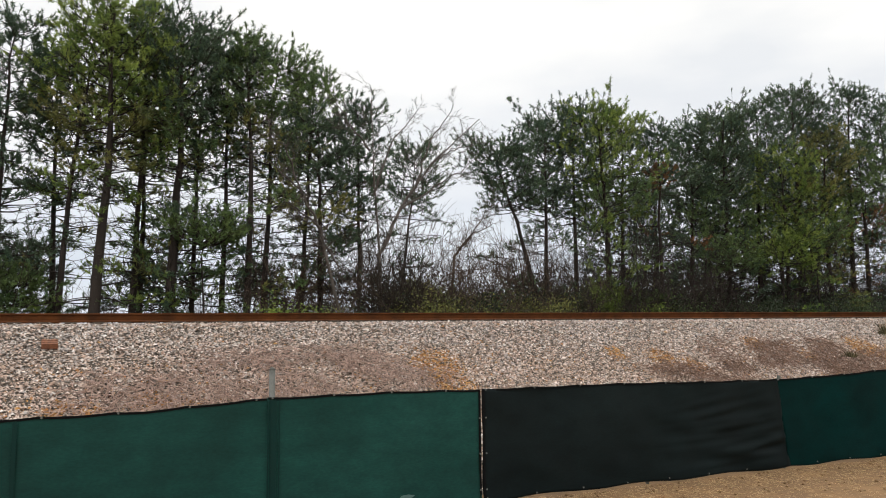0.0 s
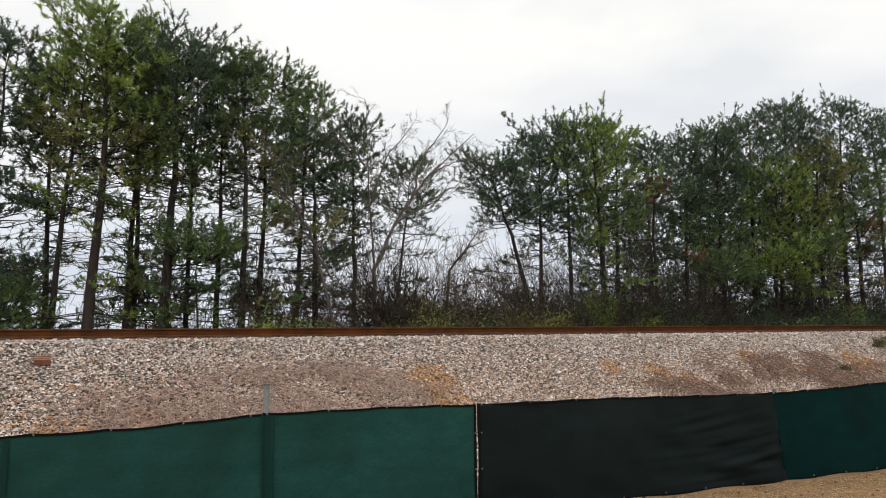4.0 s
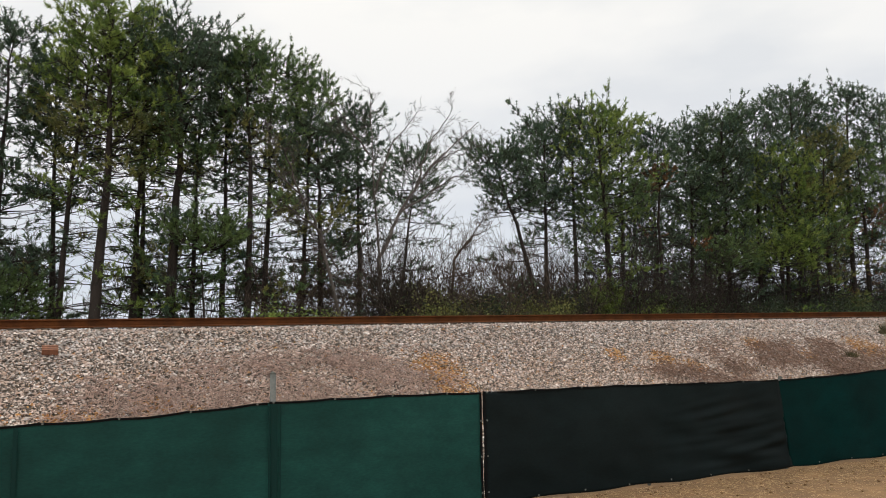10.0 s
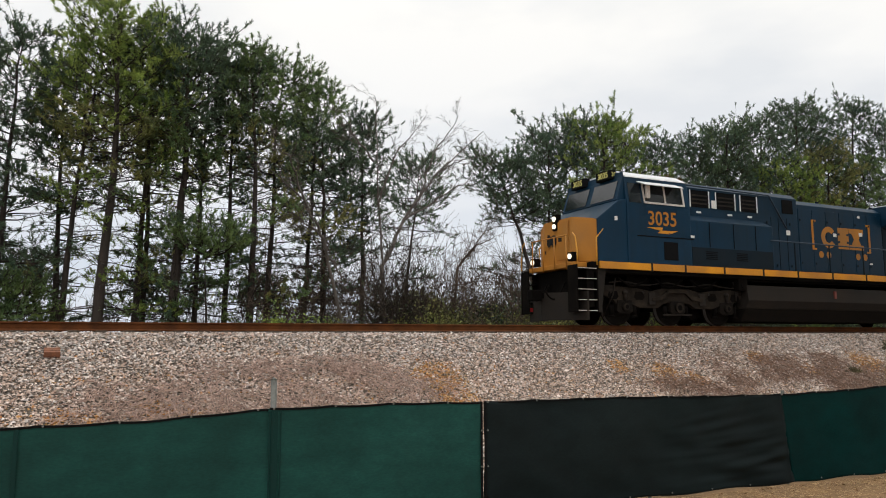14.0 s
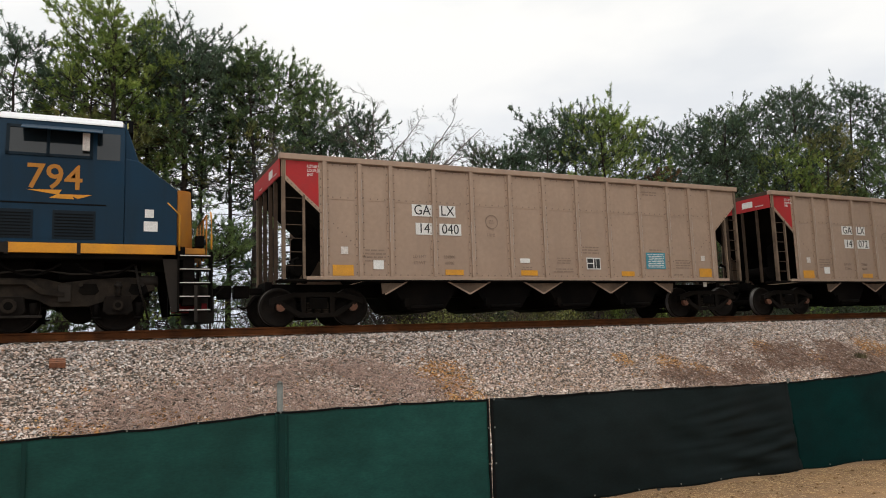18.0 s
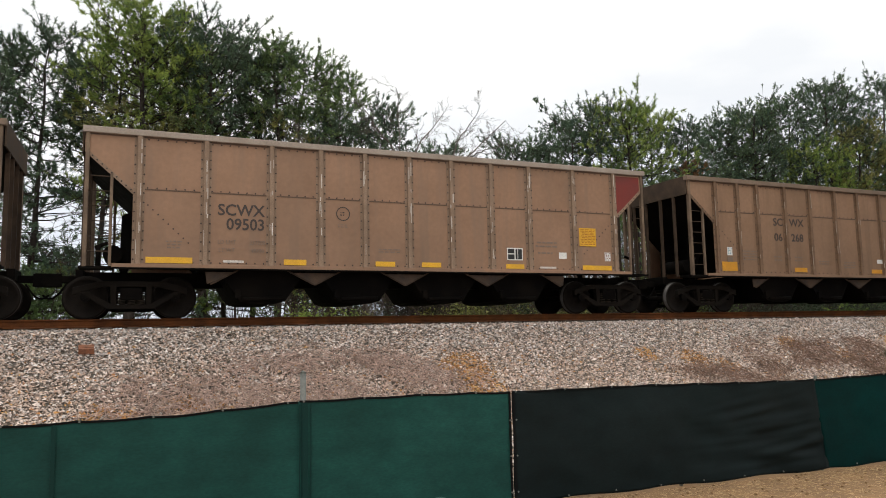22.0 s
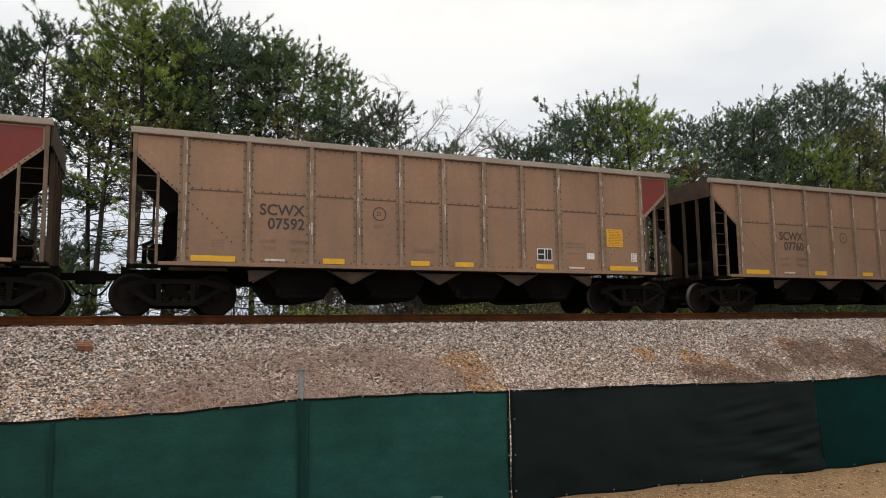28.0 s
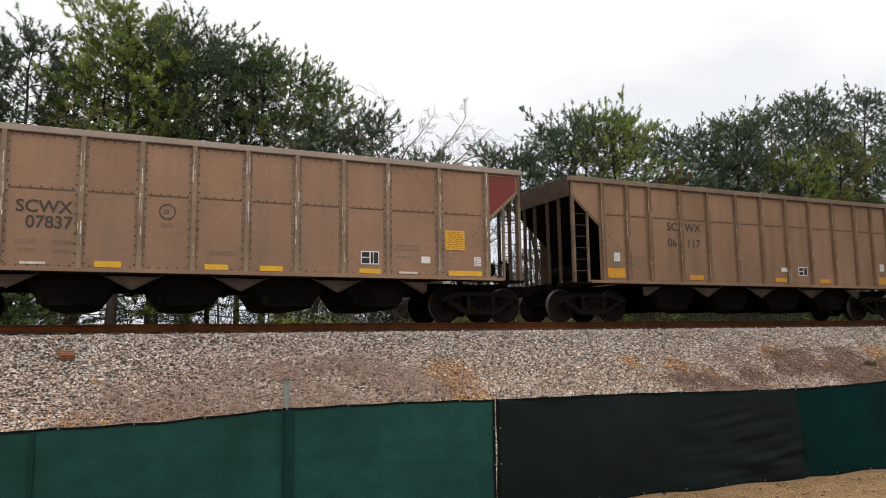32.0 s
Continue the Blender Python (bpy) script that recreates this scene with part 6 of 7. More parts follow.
T_GALX = hopper("galx", M_TAN, M_TAN, A_RIBS, "clean tan coal hopper car with red corner panel", 3.03, galx_marks)
T_S06 = hopper("s06", M_BROWN, M_RIBDIRT, A_RIBS, "brown dusty coal hopper car with split stencilled number", 3.02, s06_marks)
T_S07 = hopper("s07", M_DUST, M_DUSTRIB, B_RIBS, "dusty tan coal hopper car with yellow notice", 2.76, s07_marks)
T_SOOT = hopper("soot", M_SOOT, M_SOOT, B_RIBS, "soot-blackened coal hopper car with faded blue corner", 2.85, soot_marks)
ORDER = [(T_GALX, galx_number, ("14", "040"), -49.12), (T_GALX, galx_number, ("14", "072"), -33.06), (T_SOOT, soot_number, (), -17.02), (T_S07, s07_number, ("09503",), -1.08),
         (T_S06, s06_number, ("06268",), 15.02), (T_S06, s06_number, ("06210",), 31.04), (T_S06, s06_number, ("06150",), 47.06), (T_S07, s07_number, ("07368",), 62.9),
         (T_S07, s07_number, ("07592",), 78.93), (T_S07, s07_number, ("07760",), 95.03), (T_S07, s07_number, ("07675",), 111.07), (T_S07, s07_number, ("07837",), 127.13), (T_S06, s06_number, ("06117",), 143.22)]
TRAIN = []
used = set()
for tpl, num, args, x0 in ORDER:
    if tpl.name in used:
        car = copy_thing(tpl, pose(0, TRACK_Y, RAIL_Z))
    else:
        car = tpl
        used.add(tpl.name)
    TRAIN.append((car, x0, num, args))
for car, x0, num, args in TRAIN:
    num(car, *args)
# chalk scrawls along the foot of one car
for x in (3.0, 4.6, 6.2, 9.6, 10.9, 12.0):
    label_bars(x, 1.5, 0.55, 0.12, 1, -1.576, M_CHALK, TRAIN[6][0], name="chalk_scrawl")
plate("tape_scrawl", M_CHALK, TRAIN[1][0], 8.9, 1.3, 0.6, 0.12)


# ---- the two locomotives: x from the rear steps towards the nose, z from the rail head ----
def loco_truck(eng, xc, sd):
    tr = box_part("truck", M_RUN, eng, xc - 2.2, xc + 2.2, -0.6, 0.6, 0.55, 0.9, 0.03, "grey-dusted three-axle locomotive truck")
    for s in (-1, 1):
        y0, y1 = sorted((s * 1.0, s * 1.16))
        bm = bmesh.new()
        top = [(-2.75, 1.12), (-2.2, 1.14), (-1.5, 1.10), (-0.95, 1.02), (-0.55, 1.12), (0.55, 1.12), (0.95, 1.02), (1.5, 1.10), (2.2, 1.14), (2.75, 1.12)]
        low = [(2.75, 0.86), (2.45, 0.78), (2.3, 0.62), (1.75, 0.62), (1.45, 0.52), (0.75, 0.52), (0.5, 0.66), (0.0, 0.74), (-0.5, 0.66), (-0.75, 0.52), (-1.45, 0.52), (-1.75, 0.62), (-2.3, 0.62), (-2.45, 0.78), (-2.75, 0.86)]
        slab(bm, [(xc + x, z) for x, z in top + low], "y", y0, y1, 0.015)
        part("side_frame", bm, M_FRAMEGREY, tr)
        # equaliser arch over the middle axle
        bm = bmesh.new()
        y2, y3 = sorted((s * 1.14, s * 1.24))
        slab(bm, [(xc - 1.0, 0.72), (xc - 0.55, 0.78), (xc - 0.3, 0.98), (xc + 0.3, 0.98), (xc + 0.55, 0.78), (xc + 1.0, 0.72), (xc + 1.0, 0.82), (xc + 0.6, 0.90), (xc + 0.34, 1.08), (xc - 0.34, 1.08), (xc - 0.6, 0.90), (xc - 1.0, 0.82)], "y", y2, y3, 0.01)
        part("arch", bm, M_FRAMEGREY, tr)
        for ax in (-2.02, 0.0, 2.02):
            bm = bmesh.new()
            slab(bm, [(xc + ax - 0.3, 0.42), (xc + ax - 0.2, 0.34), (xc + ax + 0.2, 0.34), (xc + ax + 0.3, 0.42), (xc + ax + 0.26, 0.74), (xc + ax - 0.26, 0.74)], "y", *sorted((s * 1.02, s * 1.2)), 0.02)
            bar(bm, (xc + ax, s * 1.2, 0.54), (xc + ax, s * 1.27, 0.54), 0.13, 14)
            part("journal_box", bm, M_SIDEFRAME, tr)
            bm = bmesh.new()
            bar(bm, (xc + ax, s * 1.268, 0.54), (xc + ax, s * 1.29, 0.54), 0.105 if ax else 0.15, 16)
            part("bearing_cover", bm, M_FRAMEGREY, tr)
            bm = bmesh.new()
            bar(bm, (xc + ax, s * 1.288, 0.54), (xc + ax, s * 1.30, 0.54), 0.06 if ax else 0.085, 12)
            part("bearing_hub", bm, M_RUN, tr)
            for e in (-0.42, 0.42):
                bm = bmesh.new()
                bar(bm, (xc + ax + e, s * 1.08, 0.30), (xc + ax + e, s * 1.08, 0.60), 0.07, 10)
                bar(bm, (xc + ax + e, s * 1.08, 0.24), (xc + ax + e, s * 1.08, 0.30), 0.10, 10)
                part("coil_spring", bm, M_RUN, tr)
            if ax:
                bm = bmesh.new()
                bar(bm, (xc + ax, s * 1.2, 0.74), (xc + ax, s * 1.2, 1.04), 0.05, 8)
                bar(bm, (xc + ax, s * 1.2, 0.92), (xc + ax, s * 1.2, 1.0), 0.08, 8)
                part("damper", bm, M_TANK, tr)
        for q in (-1, 1):
            bm = bmesh.new()
            bar(bm, (xc + q * 2.62 - 0.22, s * 1.08, 1.06), (xc + q * 2.62 + 0.2, s * 1.08, 1.06), 0.12, 12)
            part("brake_cylinder", bm, M_TANK, tr)
        bm = pipe(bmesh.new(), [(xc - 2.6 + 0.37 * k, s * 1.2, 1.24 - 0.05 * math.sin(k * 1.35)) for k in range(15)], 0.022, 6)
        part("sand_hose", bm, M_TANK, tr)
        for e in (-1.6, -0.2, 1.2):
            bm = pipe(bmesh.new(), [(xc + e + 0.16 * k, s * 1.24, 1.42 - 0.26 * math.sin(k / 7 * 3.14)) for k in range(8)], 0.028, 6)
            part("cable", bm, M_RUN, tr, "drooping black cable")
        for e in (-2.35, 2.35):
            bm = pipe(bmesh.new(), [(xc + e, s * 1.2, 1.4), (xc + e * 1.04, s * 1.2, 0.9), (xc + e * 1.12, s * 0.95, 0.25)], 0.025, 6)
            part("sand_pipe", bm, M_TANK, tr)
        # flat dark plates on the frame paint the shade of recesses
        for e in (-2.42, -1.45, 1.45, 2.42):
            bm = bmesh.new()
            slab(bm, [(xc + e - 0.20, 0.84), (xc + e - 0.12, 0.76), (xc + e + 0.12, 0.76), (xc + e + 0.20, 0.84), (xc + e + 0.14, 1.0), (xc + e - 0.14, 1.0)], "y", *sorted((s * 1.158, s * 1.164)))
            part("frame_recess", bm, M_RUN, tr)
        for e in (-1.0, 1.0):
            box_part("pedestal_liner", M_TANK, tr, xc + e - 0.12, xc + e + 0.12, *sorted((s * 1.16, s * 1.22)), 0.62, 0.98, 0.015)
        bm = bmesh.new()
        for e in (-2.5, -1.3, -0.45, 0.45, 1.3, 2.5):
            bar(bm, (xc + e, s * 1.16, 0.98), (xc + e, s * 1.19, 0.98), 0.04, 8)
        part("frame_bolt_set", bm, M_TANK, tr)["kind"] = "stuff"
        box_part("brake_rod", M_TANK, tr, xc - 0.55, xc + 0.6, *sorted((s * 1.18, s * 1.22)), 0.30, 0.35, 0.008)
    bm = bmesh.new()
    box(bm, xc - 2.5, xc + 2.5, -0.55, 0.55, 0.88, 1.52, 0.02)
    for q in (-1.3, 0.0, 1.3):
        box(bm, xc + q - 0.42, xc + q + 0.42, -0.95, 0.95, 1.1, 1.5, 0.03)
    part("bolster", bm, M_RUN, tr)
    for q in (-1.25, 1.25):
        bm = bmesh.new()
        bar(bm, (xc + q, -0.55, 0.55), (xc + q, 0.55, 0.55), 0.36, 14)
        box(bm, xc + q - 0.45, xc + q + 0.45, -0.5, 0.5, 0.5, 0.95, 0.03)
        part("traction_motor", bm, M_RUN, tr)
    for ax in (-2.02, 0.0, 2.02):
        w = wheelset(tr, 0.533, 0.755, M_FRAMEGREY)
        w.matrix_basis = pose(xc + ax, 0, 0.533)


def shape(name, pts, mat, parent, y, side, label=""):
    bm = bmesh.new()
    slab(bm, pts, "y", *sorted((y, y + side * 0.004)))
    return part(name, bm, mat, parent, label)


def arc_ring(x, z, r0, r1, a0, a1, sx=1.0, n=22):
    out = [(x + sx * r1 * math.cos(radians(a0 + (a1 - a0) * k / n)), z + r1 * math.sin(radians(a0 + (a1 - a0) * k / n))) for k in range(n + 1)]
    return out + [(x + sx * r0 * math.cos(radians(a1 + (a0 - a1) * k / n)), z + r0 * math.sin(radians(a1 + (a0 - a1) * k / n))) for k in range(n + 1)]


def emblem(eng, x0, x1, z0, z1, side, flip, boxed):
    """The owner's mark as plain golden shapes: a ring, a slotted block and a bow tie."""
    w, h, zc = x1 - x0, z1 - z0, (z0 + z1) / 2

    def X(u):
        return x1 - u * w if flip else x0 + u * w
    y = side * 0.972
    cx = 0.19
    for a0, a1 in ((38, 180), (180, 322)):
        pts = arc_ring(0.0, 0.0, 0.25 * h, 0.5 * h, a0, a1)
        shape("emblem_ring", [(X(cx + q / w), zc + v) for q, v in pts], M_GOLD, eng, y, side, "golden open ring")
    a, b = sorted((X(0.40), X(0.65)))
    for q0, q1 in ((0.0, 0.27), (0.37, 0.63), (0.73, 1.0)):
        shape("emblem_bar", [(a, z0 + q0 * h), (b, z0 + q0 * h), (b, z0 + q1 * h), (a, z0 + q1 * h)], M_GOLD, eng, y, side, "golden emblem bar")
    a, b = sorted((X(0.45), X(0.60)))
    shape("emblem_block", [(a, z0 + 0.27 * h), (b, z0 + 0.27 * h), (b, z0 + 0.73 * h), (a, z0 + 0.73 * h)], M_GOLD, eng, side * 0.970, side, "golden emblem block")
    shape("emblem_bow", [(X(0.66), z0), (X(1.0), z0), (X(1.0), z0 + 0.22 * h), (X(0.94), z0 + 0.24 * h), (X(0.885), zc), (X(0.94), z1 - 0.24 * h), (X(1.0), z1 - 0.22 * h), (X(1.0), z1), (X(0.66), z1), (X(0.66), z1 - 0.22 * h), (X(0.72), z1 - 0.24 * h), (X(0.775), zc), (X(0.72), z0 + 0.24 * h), (X(0.66), z0 + 0.22 * h)], M_GOLD, eng, y, side, "golden bow-tie shape")
    if boxed:
        for e, sg in ((-0.19, 1), (1.17, -1)):
            shape("emblem_bracket", [(X(e), z0 - 0.12 * h), (X(e + sg * 0.10), z0 - 0.12 * h), (X(e + sg * 0.10), z0 - 0.04 * h), (X(e + sg * 0.045), z0 - 0.04 * h), (X(e + sg * 0.045), z1 + 0.16 * h), (X(e + sg * 0.10), z1 + 0.16 * h), (X(e + sg * 0.10), z1 + 0.26 * h), (X(e), z1 + 0.26 * h)], M_GOLD, eng, y, side, "golden bracket")
        for u in (0.0, 0.17, 0.85, 1.02):
            shape("emblem_dot", arc_ring(X(u), z0 - 0.32 * h, 0.001, 0.12, 0, 359), M_GOLD, eng, y, side, "golden dot")


def locomotive(number, sd, boxed, big_tank, label, lamps):
    """sd: the side (y sign) that carries the marks towards the fence."""
    eng = empty("locomotive", pose(0, TRACK_Y, RAIL_Z), label, "locomotive", "locomotives of the train")
    box_part("underframe", M_RUN, eng, 0.3, 20.3, -1.46, 1.46, 1.50, 1.80, 0.02)
    for s in (-1, 1):
        xs_ = [0.80, 1.0, 2.75, 4.1, 5.7, 6.85, 8.55, 10.3, 12.0, 13.6, 15.3, 16.9, 18.2, 20.12]
        for a, b in zip(xs_, xs_[1:]):
            box_part("sill_stripe", M_SILL if (a < 13 or a > 16 or boxed) else M_TANK, eng, a + 0.03, b - 0.03, *sorted((s * 1.46, s * 1.54)), 1.61, 1.815, 0.006)
        for x in xs_[1:-1]:
            box_part("bracket", M_TANK, eng, x - 0.035, x + 0.035, *sorted((s * 1.46, s * 1.55)), 1.58, 1.83, 0.006)
    # hood behind, radiators with overhanging wings
    bm = bmesh.new()
    slab(bm, [(-0.95, 1.8), (0.95, 1.8), (0.95, 3.85), (-0.95, 3.85)], "x", 1.12, 6.62, 0.03)
    part("radiator_hood", bm, M_BLUEDIRT, eng)
    bm = bmesh.new()
    slab(bm, [(0.32, -0.5), (0.60, -0.93), (1.12, -0.93), (1.12, 0.93), (0.60, 0.93), (0.32, 0.5)], "z", 1.8, 3.72, 0.03)
    part("rear_end", bm, M_GOLD, eng, "golden-yellow rear end")
    bm = bmesh.new()
    slab(bm, [(-1.52, 4.0), (-1.50, 4.36), (-1.28, 4.50), (1.28, 4.50), (1.50, 4.36), (1.52, 4.0), (0.95, 3.70), (-0.95, 3.70)], "x", 0.42, 6.62, 0.03)
    part("radiator_roof", bm, M_BLUE, eng)
    for s in (-1, 1):
        box_part("radiator_grille", M_ROOFW, eng, 3.9, 6.5, *sorted((s * 0.3, s * 1.3)), 4.49, 4.545, 0.01)
        for k, x in enumerate((1.75, 2.45, 3.15, 3.9, 4.75, 5.35)):
            d = box_part("hood_door", M_DOORGREY, eng, x - 0.29, x + 0.29, *sorted((s * 0.95, s * 0.975)), 1.95, 3.2, 0.01)
            box_part("screen", M_SCREENDARK, d, x - 0.2, x + 0.2, *sorted((s * 0.972, s * 0.982)), 2.08, 3.08)
        # black sheet: hood grime together with painted shade of the roof overhang
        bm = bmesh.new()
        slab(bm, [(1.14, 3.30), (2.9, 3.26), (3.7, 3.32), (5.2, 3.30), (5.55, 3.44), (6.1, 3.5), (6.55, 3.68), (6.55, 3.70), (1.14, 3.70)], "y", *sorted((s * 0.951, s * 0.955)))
        part("soot_patch", bm, M_VENT, eng, "grimy upper edge of the hood, blackened for the overhang's shade")
        box_part("control_box", M_BLUEDIRT, eng, 3.75, 4.35, *sorted((s * 0.95, s * 1.1)), 3.22, 3.42, 0.015)
    # engine hood
    bm = bmesh.new()
    slab(bm, [(-0.95, 1.8), (0.95, 1.8), (0.95, 4.24), (0.72, 4.42), (-0.72, 4.42), (-0.95, 4.24)], "x", 6.64, 11.2, 0.02)
    part("engine_hood", bm, M_BLUE, eng)
    for s in (-1, 1):
        x = 6.72
        for k, w in enumerate((0.8, 0.72, 0.78, 0.72, 0.7, 0.7)):
            box_part("hood_door", M_BLUE, eng, x, x + w - 0.03, *sorted((s * 0.95, s * 0.966)), 1.92, 4.1, 0.006)
            for z in (2.2, 3.7):
                box_part("latch", M_BLUEDIRT, eng, x + w - 0.13, x + w - 0.07, *sorted((s * 0.966, s * 0.985)), z - 0.04, z + 0.04, 0.006)
            x += w
        box_part("intake_vent", M_VENT, eng, 11.42, 12.38 if not boxed else 11.95, *sorted((s * 0.99, s * 1.02)), 3.86, 4.34, 0.01)
        for x in (11.75, 12.15, 12.5):
            box_part("seam", M_VENT, eng, x - 0.01, x + 0.01, *sorted((s * 1.0, s * 1.006)), 1.9, 3.7)
        for x, z in ((11.6, 2.05), (11.6, 3.5), (12.3, 2.05), (12.7, 3.5)):
            box_part("latch", M_BLUEDIRT, eng, x - 0.03, x + 0.03, *sorted((s * 1.0, s * 1.02)), z - 0.04, z + 0.04, 0.006)
        for x in (6.75, 8.2, 9.7, 11.15):
            box_part("lifting_eye", M_BLUEDIRT, eng, x - 0.06, x + 0.06, *sorted((s * 0.62, s * 0.68)), 4.40, 4.50, 0.01)
    bm = bmesh.new()
    bar(bm, (8.6, 0, 4.4), (8.6, 0, 4.52), 0.35, 16)
    box(bm, 7.2, 7.9, -0.3, 0.3, 4.4, 4.47, 0.02)
    part("exhaust_stack", bm, M_RUN, eng)
    # cabinet behind the cab
    bm = bmesh.new()
    slab(bm, [(-1.0, 1.8), (1.0, 1.8), (1.0, 4.40), (0.78, 4.58), (-0.78, 4.58), (-1.0, 4.40)], "x", 11.21, 16.58, 0.02)
    part("upper_cabinet", bm, M_BLUE, eng)
    for s in (-1, 1):
        bm = bmesh.new()
        slab(bm, [(s * 1.003, 1.8), (s * 1.43, 1.8), (s * 1.43, 3.26), (s * 1.003, 3.50)], "x", 12.95, 16.56, 0.02)
        part("cabinet", bm, M_BLUE, eng)
    for s in (-1, 1):
        box_part("lower_panel", M_BLUEDIRT, eng, 13.0, 16.5, *sorted((s * 1.43, s * 1.44)), 1.84, 2.42)
        for x in (13.75, 14.72, 15.75):
            box_part("seam", M_VENT, eng, x - 0.012, x + 0.012, *sorted((s * 1.43, s * 1.442)), 2.44, 3.24)
        for x0, x1, z0 in ((13.15, 13.92, 3.78), (14.15, 15.0, 3.78), (15.3, 16.1, 3.78)) if boxed else ((13.18, 13.78, 3.68), (14.1, 14.68, 3.68), (14.9, 15.35, 4.06), (15.5, 16.02, 3.68)):
            vt = box_part("vent", M_VENT, eng, x0, x1, *sorted((s * 1.0, s * 1.015)), z0, 4.33)
            for q in range(5):
                x = x0 + (x1 - x0) * q / 4
                if boxed and 0 < q < 4:
                    box_part("vent_slat", M_TANK, vt, x0, x1, *sorted((s * 1.015, s * 1.025)), z0 + 0.13 * q - 0.03, z0 + 0.13 * q + 0.02)
                else:
                    box_part("vent_bar", M_ROOFW if boxed else M_BLUEDIRT, vt, x - 0.02, x + 0.02, *sorted((s * 1.015, s * 1.03)), z0, 4.33)
        for x in (14.4, 15.7):
            for q in range(5):
                box_part("louvre", M_VENT, eng, x - 0.24, x + 0.24, *sorted((s * 1.44, s * 1.448)), 2.06 + 0.055 * q, 2.085 + 0.055 * q)
    # cab
    bm = bmesh.new()
    slab(bm, [(-1.52, 1.8), (1.52, 1.8), (1.52, 3.6), (1.40, 4.40), (1.0, 4.60), (-1.0, 4.60), (-1.40, 4.40), (-1.52, 3.6)], "x", 16.6, 19.05, 0.03)
    part("cab", bm, M_BLUE, eng)
    bm = bmesh.new()
    slab(bm, [(-1.42, 4.40), (-1.02, 4.605), (1.02, 4.605), (1.42, 4.40), (1.40, 4.44), (1.0, 4.65), (-1.0, 4.65), (-1.40, 4.44)], "x", 16.66, 19.0)
    part("cab_roof", bm, M_ROOFW, eng, "pale cab roof")
    for s in (-1, 1):
        def slope(z):
            return 1.52 - (z - 3.6) * 0.15
        fr = bmesh.new()
        for a, b, c, d in ((16.82, 18.42, 3.62, 3.68), (16.82, 18.42, 4.22, 4.28), (16.82, 16.88, 3.62, 4.28), (17.55, 17.61, 3.62, 4.28), (18.36, 18.42, 3.62, 4.28)):
            slab(fr, [(s * slope(c), c), (s * (slope(c) + 0.025), c), (s * (slope(d) + 0.025), d), (s * slope(d), d)], "x", a, b)
        wf = part("window_frame", fr, M_SHINE if boxed else M_BLUEDIRT, eng, "pale metal window frame" if boxed else "dark window frame")
        for a, b, c, d, nm in ((16.88, 17.55, 3.68, 4.22, "side_window"), (17.61, 18.36, 3.68, 4.22, "side_window"), (18.5, 18.95, 3.62, 4.22, "front_quarter_window")):
            g = bmesh.new()
            slab(g, [(s * slope(c), c), (s * (slope(c) + 0.008), c), (s * (slope(d) + 0.008), d), (s * slope(d), d)], "x", a, b)
            part(nm, g, M_GLASS, eng, "dark cab glass")
        g = bmesh.new()
        slab(g, [(s * 1.44, 4.30), (s * 1.80, 4.14), (s * 1.80, 4.12), (s * 1.44, 4.27)], "x", 17.1, 18.6)
        part("awning", g, M_BLUE if not boxed else M_ROOFW, eng, "hinged sun awning over the cab window")
        g = bmesh.new()
        box(g, 18.22, 18.36, *sorted((s * 1.52, s * 1.60)), 3.78, 4.16, 0.01)
        part("mirror", g, M_SHINE, eng, "pale cab mirror")
        if boxed:
            box_part("access_panel", M_VENT, eng, 17.15, 17.7, *sorted((s * 1.52, s * 1.53)), 1.95, 2.5, 0.005)
        for k in range(0 if boxed else 2):
            x = 16.95 + 1.15 * k
            v_ = box_part("louvre_panel", M_BLUEDIRT, eng, x - 0.4, x + 0.4, *sorted((s * 1.52, s * 1.535)), 1.9, 2.5, 0.005)
            for q in range(8):
                box_part("louvre", M_VENT, v_, x - 0.36, x + 0.36, *sorted((s * 1.535, s * 1.54)), 1.95 + 0.065 * q, 1.975 + 0.065 * q)
        box_part("body_seam", M_VENT, eng, 16.5, 18.7, *sorted((s * 1.52, s * 1.528)), 2.62, 2.65)
    # windshield: slanted face with two panes, number boards
    bm = bmesh.new()
    slab(bm, [(19.05, 3.5), (19.32, 3.68), (19.08, 4.40), (19.05, 4.56)], "y", -1.40, 1.40, 0.01)
    part("cab_front", bm, M_BLUE, eng)
    for s in (-1, 1):
        g = bmesh.new()
        a, b = sorted((s * 0.12, s * 1.25))
        slab(g, [(19.315, 3.74), (19.325, 3.74), (19.135, 4.30), (19.125, 4.30)], "y", a, b)
        part("windshield", g, M_GLASS, eng, "sloping windshield pane")
        nb = box_part("number_board", M_VENT, eng, 18.75, 19.22, *sorted((s * 0.3, s * 1.0)), 4.40, 4.68, 0.015)
        lt = lettering(number, 0.25, 19.23, 4.54, 0, M_BOARDTXT, nb, squeeze=0.95, bold=0.004)
        lt.matrix_basis = pose(19.225, s * 0.65, 4.54, 90, 0, 90)
        lt2 = lettering(number, 0.2, 19.0, 4.54, s * 1.003, M_BOARDTXT, nb, side=s, squeeze=0.85)
    # nose
    bm = bmesh.new()
    slab(bm, [(19.05, 1.8), (20.12, 1.8), (20.12, 3.06), (19.32, 3.66), (19.05, 3.70)], "y", -1.50, 1.50, 0.03)
    part("nose", bm, M_BLUE, eng)
    bm = bmesh.new()
    lo = [(20.12, -1.49), (20.12, 1.49), (20.52, 0.72), (20.52, -0.72)]
    v0, v1 = [bm.verts.new((x, y, 1.8)) for x, y in lo], [bm.verts.new((x - 0.04 * (x > 20.3), y, 3.07 if x < 20.3 else 3.20)) for x, y in lo]
